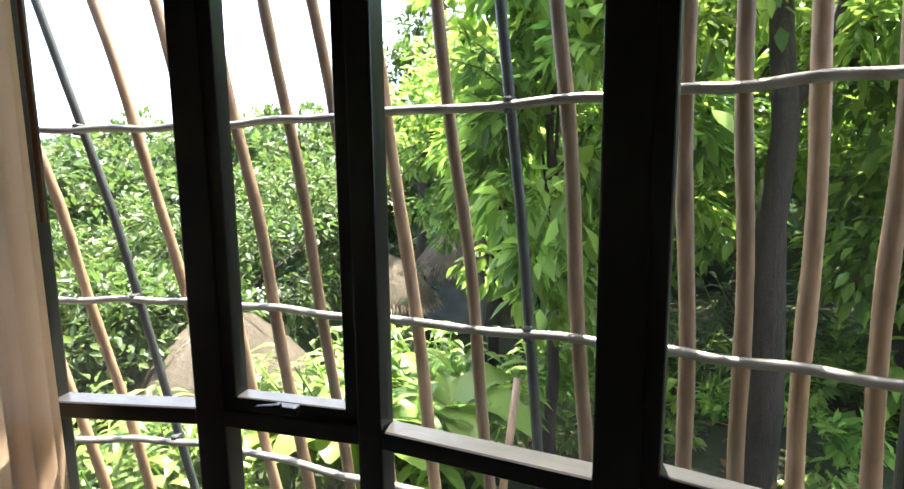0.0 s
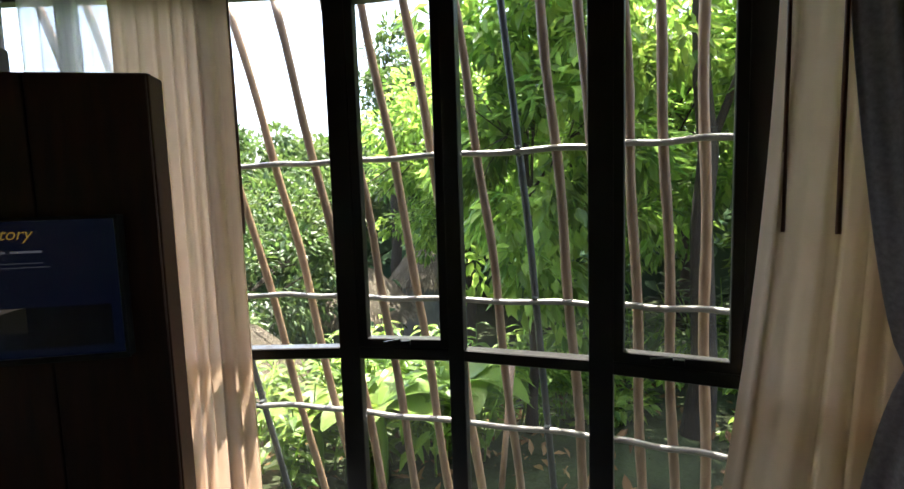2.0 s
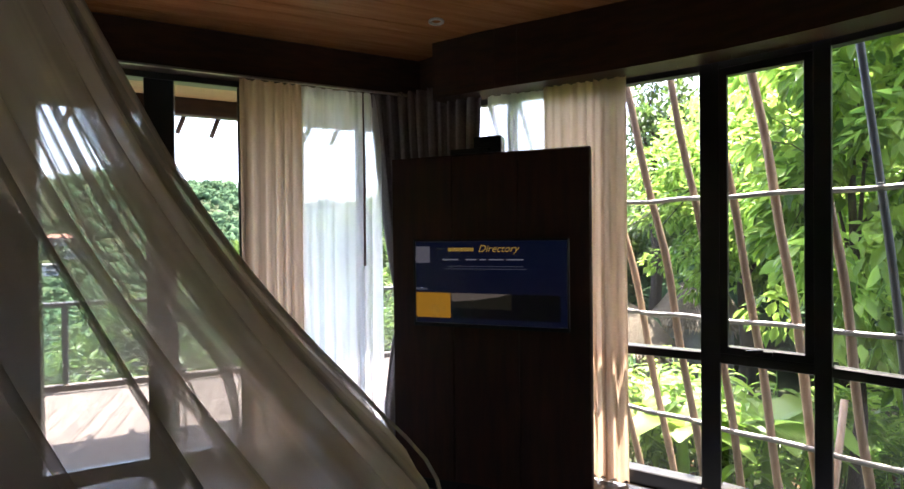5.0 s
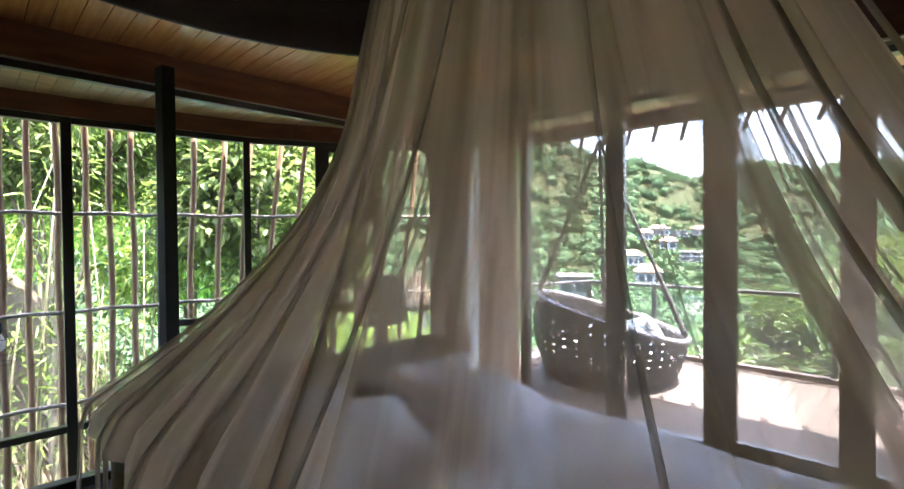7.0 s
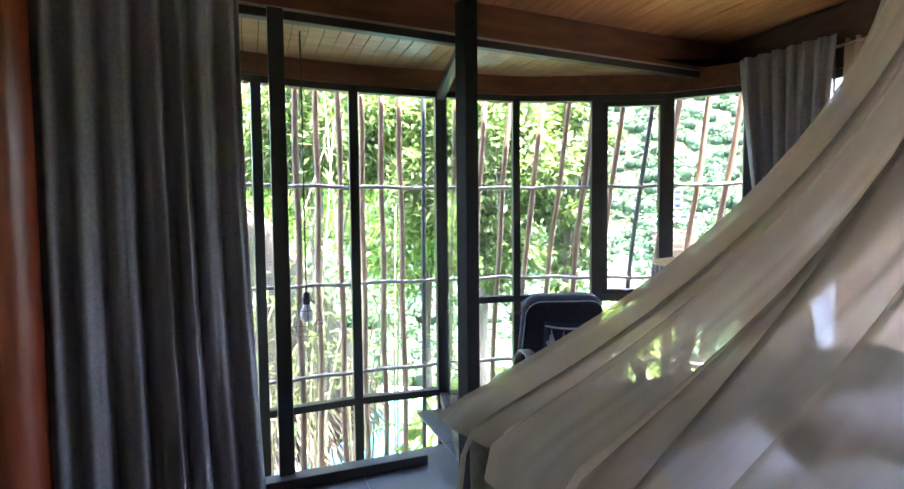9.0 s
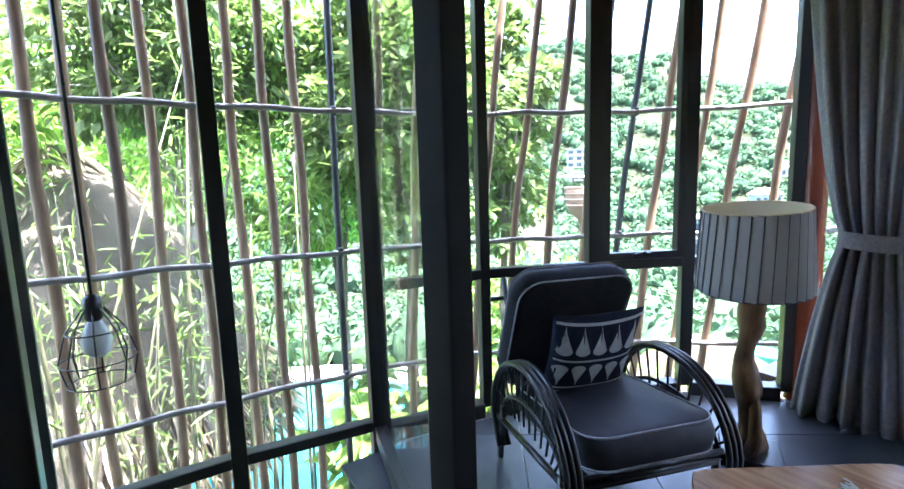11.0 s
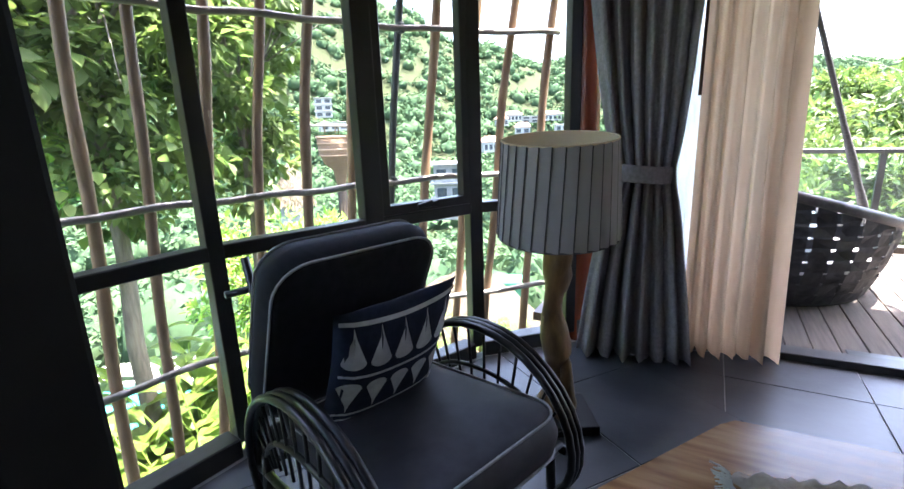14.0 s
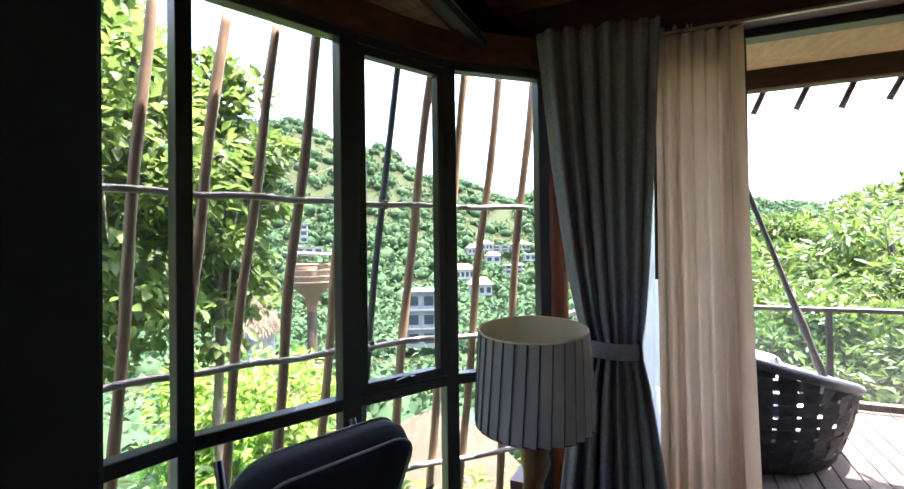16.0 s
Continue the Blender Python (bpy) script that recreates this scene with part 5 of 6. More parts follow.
# corner behind the television
drape("curtain", "dark grey curtain gathered in the corner behind the television", [(0.28, 3.22), (0.45, 3.20), (0.66, 3.02), (0.95, 2.66)], 0.02, 2.66, 0.11, 0.05, M_GREY, group="grey curtains", tie=(1.0, 0.35, 0.7), seed=5)
# deck doors
drape("sheer_curtain", "cream sheer curtain gathered in folds at the doors", [(-0.62, 3.18), (-0.4, 3.19), (-0.2, 3.2)], 0.02, 2.66, 0.075, 0.045, M_SHEER, group="sheer curtains", seed=6)
drape("sheer_curtain", "white voile curtain glowing at the doors", [(-0.22, 3.21), (0.1, 3.22), (0.36, 3.22)], 0.02, 2.66, 0.1, 0.03, M_WHITESHEER, group="sheer curtains", seed=7)
# lamp corner
th = drape("curtain", "grey curtain tied back beside the floor lamp", [(-4.46, 2.78), (-4.26, 2.83), (-4.05, 2.85), (-3.84, 2.9)], 0.004, 2.7, 0.115, 0.055, M_GREY, group="grey curtains", tie=(1.0, 0.64, 0.62), flare=0.1, seed=8)
tieback(th, (-4.1, 2.85), 1.0, 0.25, 0.15, 8, M_GREY)
drape("sheer_curtain", "cream sheer curtain gathered in folds beside the open door", [(-3.88, 3.0), (-3.74, 3.01), (-3.6, 3.04), (-3.46, 3.07)], 0.02, 2.68, 0.07, 0.05, M_SHEER, group="sheer curtains", flare=0.08, seed=9)
drape("sheer_curtain", "white voile curtain behind the grey curtain", [(-4.12, 3.06), (-3.95, 3.08), (-3.78, 3.1)], 0.02, 2.64, 0.08, 0.02, M_WHITESHEER, group="sheer curtains", seed=10)
# bay end
drape("curtain", "long grey curtain hanging in deep folds", [(-4.40, -1.50), (-4.46, -1.22), (-4.53, -0.98), (-4.60, -0.69)], 0.02, 2.68, 0.12, 0.075, M_GREY, group="grey curtains", flare=0.1, hem=0.015, seed=11)


def wand(x, y, z0, z1):
    tagged(tubed("curtain_wand", [(x, y, z1), (x + 0.003, y, (z0 + z1) / 2), (x, y, z0)], [0.005, 0.0075, 0.0085], M_WAND, n=8), "thin brown wooden curtain wand hanging from the track", "curtain wand", "curtain wands")


wand(1.622, 2.03, 1.43, 2.62)
wand(0.211, 3.15, 1.36, 2.64)
wand(-3.886, 2.94, 1.36, 2.7)
wand(2.45, 0.01, 1.42, 2.62)
wand(2.40, -0.135, 1.42, 2.62)

# red column at the curtain's end
bm = bmesh.new()
lathe(bm, [(0.11, 0.0), (0.115, 0.02), (0.1, 0.06), (0.1, 2.9), (0.11, 2.93)], 32, pose(-4.34, -1.60, 0) @ Matrix.Diagonal((1.25, 1.25, 1, 1)))
tagged(part("column_1", bm, M_COLUMN, smooth=True), "round varnished red wooden column", "column", kind="structure")
bm = bmesh.new()
lathe(bm, [(0.085, 0.0), (0.075, 0.05), (0.07, 2.7)], 24, pose(-4.43, 3.02, 0))
tagged(part("column_2", bm, M_COLUMN, smooth=True), "round varnished red wooden column", "column", kind="structure")

# television on its standing panel
PU = Vector((1.19 - 0.27, 1.82 - 2.61, 0)).normalized()
PC = Vector((0.735, 2.215, 0))
PYAW = math.degrees(math.atan2(PU.y, PU.x))
PM = pose(PC.x, PC.y, 0, 0, 0, PYAW)            # local x along the panel, -y towards the bed
tvp = thing("media_panel", "tall dark walnut panel standing in the corner", "panel")
boxed("panel", PM @ pose(0, 0.075, 1.035), 1.22, 0.12, 2.05, M_TVWOOD, tvp, 0.006)
boxed("plinth", PM @ pose(0, 0.075, 0.03), 1.1, 0.16, 0.06, M_BLACK, tvp, 0.004)
for k in range(3):
    boxed("board", PM @ pose(-0.405 + k * 0.405, 0.009, 1.035), 0.398, 0.014, 2.03, M_TVWOOD, tvp, 0.003, 1)
tvb = thing("set_top_box", "small black box on top of the panel", "box")
boxed("case", PM @ pose(0.02, 0.06, 2.11), 0.17, 0.11, 0.1, M_BLACK, tvb, 0.01)
boxed("cover", PM @ pose(-0.06, 0.06, 2.075), 0.3, 0.13, 0.03, M_BLACK, tvb, 0.005)
tv = thing("television", "flat black television showing a dark blue menu", "television")
TVM = PM @ pose(0.03, -0.045, 1.285)
TW, TH = 0.93, 0.525
bm = bmesh.new()
for sx, sz, cx, cz in ((TW, 0.014, 0, TH / 2 - 0.007), (TW, 0.022, 0, -TH / 2 + 0.011), (0.012, TH, -TW / 2 + 0.006, 0), (0.012, TH, TW / 2 - 0.006, 0)):
    block(bm, TVM @ pose(cx, -0.008, cz), sx, 0.02, sz, 0.003, 1)
part("bezel", bm, M_BLACK, tv)
boxed("body", TVM @ pose(0, 0.02, 0), TW - 0.004, 0.036, TH - 0.004, M_BLACK, tv, 0.004)
M_SCREEN = glow("screen_navy", (0.004, 0.009, 0.035), 0.024)
boxed("screen", TVM @ pose(0, -0.0005, 0.004), TW - 0.02, 0.006, TH - 0.034, M_SCREEN, tv, 0.0)


def on_screen(name, x, z, w, h, col, strength, lift=0.0045):
    return boxed(name, TVM @ pose(x, -lift, z), w, 0.0015, h, glow(name, col, strength * 0.16), tv, 0.0)


on_screen("menu_tile", -0.345, -0.135, 0.225, 0.15, (0.75, 0.36, 0.03), 0.16)
on_screen("picture", 0.095, -0.135, 0.64, 0.15, (0.004, 0.005, 0.007), 0.1)
on_screen("picture_sky", -0.045, -0.085, 0.36, 0.05, (0.4, 0.33, 0.27), 0.1, 0.006)
bm = bmesh.new()
prof = [(-0.225, -0.112), (-0.15, -0.105), (-0.08, -0.1), (0.0, -0.086), (0.06, -0.078), (0.1, -0.066), (0.14, -0.058), (0.14, -0.15), (-0.225, -0.15)]
bm.faces.new([bm.verts.new(TVM @ Vector((x, -0.0075, z))) for x, z in prof])
part("picture_hill", bm, glow("picture_hill", (0.012, 0.012, 0.008), 0.05), tv)
on_screen("code_square", -0.41, 0.17, 0.095, 0.1, (0.25, 0.25, 0.3), 0.14)


def lettering(name, body, size, m, col, strength, shear=0.0):
    cu = bpy.data.curves.new(name, "FONT")
    cu.body, cu.size, cu.shear, cu.align_x = body, size, shear, "LEFT"
    ob = bpy.data.objects.new(name, cu)
    me = bpy.data.meshes.new_from_object(ob)
    bpy.data.objects.remove(ob)
    me.materials.append(glow(name, col, strength * 0.16))
    o = new(name, me)
    o.parent = tv
    o.matrix_local = m
    return o


lettering("title", "Directory", 0.06, TVM @ pose(-0.06, -0.006, 0.185, 90, 0, 0), (0.8, 0.5, 0.1), 0.16, 0.35)
on_screen("title_mark", -0.165, 0.2, 0.16, 0.022, (0.8, 0.5, 0.1), 0.12, 0.006)
lettering("caption", "resort", 0.03, TVM @ pose(-0.455, -0.006, -0.045, 90, 0, 0), (0.4, 0.42, 0.5), 0.14)
for x, w in ((-0.23, 0.1), (-0.1, 0.07), (-0.03, 0.04), (0.05, 0.09), (0.16, 0.1)):
    on_screen("menu_word", x, 0.14, w, 0.008, (0.4, 0.42, 0.5), 0.12, 0.006)
for z, w in ((0.1, 0.46), (0.085, 0.5)):
    on_screen("text_line", -0.02, z, w, 0.004, (0.18, 0.2, 0.28), 0.1, 0.006)

# bed
BX0, BX1, BY0, BY1 = -2.98, -0.92, 0.12, 1.93
bed = thing("bed", "wide bed made up with pale blue-white linen", "bed")
boxed("base", pose((BX0 + BX1) / 2, (BY0 + BY1) / 2, 0.19), BX1 - BX0 - 0.06, BY1 - BY0 - 0.06, 0.3, M_TVWOOD, bed, 0.01)
boxed("mattress", pose((BX0 + BX1) / 2, (BY0 + BY1) / 2, 0.455), BX1 - BX0, BY1 - BY0, 0.24, M_SHEET, bed, 0.06, 4, smooth=True)
verts, faces = [], []
NX, NY = 70, 60
for i in range(NX + 1):
    for j in range(NY + 1):
        x = BX0 + (BX1 + 0.03 - BX0) * i / NX
        y = BY0 - 0.03 + (BY1 - BY0 + 0.06) * j / NY
        e = min(x - BX0 + 0.3, BX1 + 0.03 - x, y - BY0 + 0.03, BY1 + 0.03 - y)
        z = 0.59 - 0.3 * max(0, 1 - e / 0.05) ** 2
        v = noise.noise(Vector((x * 2.1, y * 2.4, 0.3))) * 0.035 + noise.noise(Vector((x * 7, y * 5, 2.0))) * 0.012
        z += v + 0.05 * math.exp(-((x + 1.75) / 0.25) ** 2) * (0.6 + 0.4 * math.sin(y * 5))
        verts.append((x, y, z))
faces = [(i * (NY + 1) + j, (i + 1) * (NY + 1) + j, (i + 1) * (NY + 1) + j + 1, i * (NY + 1) + j + 1) for i in range(NX) for j in range(NY)]
ob = raw("duvet", verts, faces, M_SHEET, bed, "rumpled pale blue-white duvet", True)
hb = thing("headboard", "grey-green upholstered headboard with rounded top", "headboard")
boxed("pad", pose(-3.1, 0.93, 0.475), 0.2, 2.04, 0.93, M_OLIVE, hb, 0.08, 5, smooth=True)
tubed("seam", [(-3.2, -0.04, 0.72), (-3.205, 0.4, 0.72), (-3.205, 1.4, 0.72), (-3.2, 1.9, 0.72)], 0.006, M_OLIVE, hb, 6)


def cushion(bm, m, w, d, h, n=16):
    """A stuffed pillow: plump in the middle, drawn in at the edges."""
    g = {}
    for s in (1, -1):
        for i in range(n + 1):
            for j in range(n + 1):
                u, v = 2 * i / n - 1, 2 * j / n - 1
                edge = i in (0, n) or j in (0, n)
                if s < 0 and edge:
                    continue
                t = max(0.0, (1 - abs(u) ** 2.6) * (1 - abs(v) ** 2.6)) ** 0.5
                wv = 1 + 0.04 * abs(u * v)
                g[(s, i, j)] = bm.verts.new(m @ Vector((u * w / 2 * wv * (1 - 0.05 * (1 - v * v)), v * d / 2 * wv * (1 - 0.05 * (1 - u * u)), s * t * h / 2)))
    at = lambda s, i, j: g.get((s, i, j)) or g[(1, i, j)]
    for s in (1, -1):
        for i in range(n):
            for j in range(n):
                q = [at(s, i, j), at(s, i + 1, j), at(s, i + 1, j + 1), at(s, i, j + 1)]
                bm.faces.new(q if s > 0 else q[::-1])


for x, y, z, tx, rz in ((-2.76, 0.55, 0.70, 30, 4), (-2.78, 1.42, 0.71, 34, -5), (-2.5, 0.62, 0.74, 16, -8), (-2.46, 1.38, 0.73, 14, 6)):
    bm = bmesh.new()
    cushion(bm, pose(x, y, z, 0, tx, rz), 0.44, 0.68, 0.19)
    tagged(part("bed_pillow", bm, M_SHEET, smooth=True), "plump white pillow lying against the headboard", "pillow", "bed pillows")
tagged(boxed("phone", pose(-2.72, 1.82, 0.618, 0, 0, 15), 0.17, 0.09, 0.035, M_BLACK, None, 0.01), "small dark device lying on the bed", "device")

# bed net hung from a hoop in the roof opening
NC = Vector((-1.98, 1.12, 0))


def net_reach(a):
    """How far the net spreads at the angle a: to the bed's foot, over the headboard's ends, down its sides."""
    ca, sa = math.cos(a), math.sin(a)
    head = smooth01(0.5 - 1.2 * ca)
    k = 1 / max(abs(ca) / (1.27 if ca < 0 else 1.95), abs(sa) / (1.31 - 0.03 * head), 1e-6)
    if ca > 0:
        return min(k, 1.95 - 0.38 * abs(sa))
    return min(k, 1.88 - 0.6 * smooth01(sa * 2.2))


def net_point(a, t):
    """The net's surface at the angle a, t from the hoop (0) to the hem (1)."""
    ca, sa = math.cos(a), math.sin(a)
    cap = net_reach(a)
    head = smooth01(0.5 - ca)
    foot_line = 1.59 * t + 3.1 * max(0.0, t - 0.5) ** 2
    head_line = 0.72 * t + 7.8 * max(0.0, t - 0.45) ** 2
    r = 0.34 + (foot_line * (1 - head) * min(1.0, (cap - 0.2) / 1.62) + head_line * head * min(1.0, (cap + 0.4) / 2.1))
    soft = 0.025 + 0.035 * (1 - head)
    r = cap - soft * math.log(1 + math.exp(min((cap - r) / soft, 60))) if r > cap - 0.3 else r
    return Vector((NC.x + ca * r, NC.y + sa * r, 3.62 - 3.46 * t))


net = thing("bed_net", "beige gauze bed net falling in folds over the bed", "bed net")
NA2, NT = 620, 46
rngn = np.random.default_rng(21)
foldp = np.cumsum(rngn.uniform(0.5, 1.5, NA2))
foldp = foldp / foldp[-1] * 2 * math.pi * 38
ampn = 0.4 + 0.9 * rngn.random(39)
verts = []
for i in range(NT + 1):
    t = i / NT
    for k in range(NA2):
        a = 2 * math.pi * k / NA2
        p = net_point(a, t)
        am = ampn[int(foldp[k] / (2 * math.pi)) % 39]
        f = math.sin(foldp[k]) * 0.045 * am * (0.35 + 1.1 * t) + 0.02 * math.sin(2.7 * foldp[k] + 2 * t) * t
        out = Vector((math.cos(a), math.sin(a), 0.25))
        p += out * f
        p += Vector((-math.sin(a), math.cos(a), 0)) * 0.03 * math.sin(foldp[k] * 0.5 + 4 * t) * t
        p.z = max(p.z, 0.03)
        verts.append(p)


def opened(a, t):
    """The way in on the deck side, narrow above and wide below."""
    if t < 0.4:
        return False
    mid, half = radians(75 + 40 * (t - 0.41)), radians(4 + 46 * ((t - 0.4) / 0.6) ** 0.7)
    return abs(a - mid) < half


faces = []
for i in range(NT):
    for k in range(NA2):
        a, t = 2 * math.pi * (k + 0.5) / NA2, (i + 0.5) / NT
        if opened(a, t) or (t > 0.785 and radians(172) < a < radians(256)):
            continue
        k2 = (k + 1) % NA2
        faces.append((i * NA2 + k, i * NA2 + k2, (i + 1) * NA2 + k2, (i + 1) * NA2 + k))
gauze = raw("gauze", [tuple(v) for v in verts], faces, M_NET, net, smooth=True)
hang = gauze.data.uv_layers.new(name="hang")
for lp_ in gauze.data.loops:
    k = lp_.vertex_index
    hang.data[lp_.index].uv = (abs(2 * (k % NA2) / NA2 - 1), k // NA2 / NT)
# thin darker strips down the net: crease shade where the gauze doubles
crease_rng = np.random.default_rng(77)
for j in range(22):
    a = -3.3 + 4.2 * (j + crease_rng.uniform(-0.5, 0.5)) / 21
    vs, fs = [], []
    w = (0.009, 0.004, 0.005, 0.0035, 0.006)[j % 5]
    sway, turn = crease_rng.uniform(-0.26, 0.26), crease_rng.uniform(0, 6)
    for i in range(NT + 1):
        t = i / NT
        b2 = a + sway * math.sin(t * 2.6 + turn) * (0.3 + t)
        p0 = net_point(b2, t)
        o = Vector((math.cos(b2), math.sin(b2), 0.2))
        s = Vector((-math.sin(b2), math.cos(b2), 0))
        c = p0 + o * 0.055 * (0.3 + t) + s * 0.012 * math.sin(t * 9 + j)
        vs += [c - s * w, c + o * 0.012, c + s * w]
    for i in range(NT):
        b = i * 3
        fs += [(b, b + 1, b + 4, b + 3), (b + 1, b + 2, b + 5, b + 4)]
    # a painted dark crease line, no sewn edge
    raw("hem", [tuple(v) for v in vs], fs, M_NETCREASE, net, smooth=True)
bm = bmesh.new()
tube(bm, [(NC.x + 0.34 * math.cos(2 * math.pi * k / 40), NC.y + 0.34 * math.sin(2 * math.pi * k / 40), 3.63) for k in range(41)], 0.016, 8)
part("hoop", bm, M_BLACK, net, smooth=True)
tubed("cord", [(NC.x, NC.y, 5.2), (NC.x, NC.y, 3.64)], 0.006, M_ROPE, net, 6)
for k in range(4):
    tubed("cord", [(NC.x, NC.y, 3.95), (NC.x + 0.34 * math.cos(k * 1.57), NC.y + 0.34 * math.sin(k * 1.57), 3.64)], 0.004, M_ROPE, net, 6)

# ceiling spots
for x, y in ((0.55, 2.5), (-3.84, 2.42)):
    sp = thing("ceiling_spot", "small recessed metal ceiling spotlight, off", "spotlight", "ceiling spots")
    bm = bmesh.new()
    lathe(bm, [(0.05, 2.93), (0.05, 2.922), (0.034, 2.92), (0.03, 2.95)], 28, pose(x, y, 0))
    part("rim", bm, M_CHROME, sp, smooth=True)
    bm = bmesh.new()
    lathe(bm, [(0.001, 2.934), (0.031, 2.938)], 20, pose(x, y, 0))
    part("lens", bm, M_SHADELIN, sp)

# hanging bulb in the bay
bl = thing("pendant_bulb", "clear bulb in a wire cage on a black cord", "pendant lamp")
HX, HY = -5.05, -0.36
tubed("cord", [(HX, HY, 2.69), (HX + 0.01, HY, 1.8), (HX, HY, 1.04)], 0.005, M_BLACK, bl, 6)
bm = bmesh.new()
lathe(bm, [(0.012, 1.06), (0.024, 1.05), (0.026, 0.99), (0.018, 0.98)], 16, pose(HX, HY, 0))
part("socket", bm, M_BLACK, bl, smooth=True)
bm = bmesh.new()
lathe(bm, [(0.016, 0.985), (0.03, 0.955), (0.042, 0.92), (0.036, 0.885), (0.018, 0.868), (0.001, 0.864)], 20, pose(HX, HY, 0))
part("bulb", bm, surf("milky_glass", (0.75, 0.75, 0.72), (0.85, 0.85, 0.82), 10, 0.15, 0, 0), bl, "pale glass bulb", True)
for k in range(8):
    a = k * math.pi / 4
    tubed("cage_wire", [(HX + r * math.cos(a), HY + r * math.sin(a), z) for r, z in ((0.026, 1.02), (0.075, 0.95), (0.1, 0.86), (0.085, 0.79))], 0.0025, M_BLACK, bl, 5)
for r, z in ((0.075, 0.95), (0.1, 0.86), (0.085, 0.79)):
    tubed("cage_ring", [(HX + r * math.cos(a * 0.2618), HY + r * math.sin(a * 0.2618), z) for a in range(25)], 0.0025, M_BLACK, bl, 5)

# ---- armchair ----
CH = Vector((-4.58, 1.375, 0))
CYAW = -18.5       # the way it faces: local -y


def chair_m(x, y, z, rx=0, ry=0, rz=0):
    return pose(CH.x, CH.y, 0, 0, 0, CYAW + 90 - 0) @ pose(x, y, z, rx, ry, rz)


ch = thing("armchair", "black rattan lounge chair with dark cushions and pale piping", "armchair")
# local x: to the sitter's left, -y: forwards
def padded(name, m, w, d, h, mat, r=0.1):
    """A box cushion with rounded corners and piping round both faces."""
    bm = bmesh.new()
    def outline(inset):
        pts = []
        for cx, cy, a0 in ((1, 1, 0), (-1, 1, 90), (-1, -1, 180), (1, -1, 270)):
            for k in range(7):
                a = radians(a0 + 15 * k)
                pts.append((cx * (w / 2 - r) + (r - inset) * math.cos(a), cy * (d / 2 - r) + (r - inset) * math.sin(a)))
        return pts
    rows = []
    for z, ins in ((-h / 2, 0.03), (-h / 2 + 0.012, 0.004), (0, -0.012), (h / 2 - 0.012, 0.004), (h / 2, 0.03)):
        rows.append([bm.verts.new(m @ Vector((x, y, z))) for x, y in outline(ins)])
    n = len(rows[0])
    for a, b in zip(rows, rows[1:]):
        for k in range(n):
            bm.faces.new((a[k], a[(k + 1) % n], b[(k + 1) % n], b[k]))
    for row, z, s in ((rows[-1], h / 2, 1), (rows[0], -h / 2, -1)):
        prev = row
        for sc, lift in ((0.8, 0.012), (0.5, 0.022), (0.2, 0.026)):
            cur = [bm.verts.new(m @ Vector((x * sc, y * sc, z + s * lift))) for x, y in outline(0.03)]
            for k in range(n):
                f = (prev[k], prev[(k + 1) % n], cur[(k + 1) % n], cur[k])
                bm.faces.new(f if s > 0 else f[::-1])
            prev = cur
        bm.faces.new(prev if s > 0 else prev[::-1])
    ob = part(name, bm, mat, ch, smooth=True)
    for s in (1, -1):
        pts = [m @ Vector((x, y, s * (h / 2 - 0.006))) for x, y in outline(0.004)]
        bm = bmesh.new()
        tube(bm, pts + [pts[0]], 0.0045, 6, False)
        part("piping", bm, M_PIPING, ob, "pale grey piping", True)
    return ob


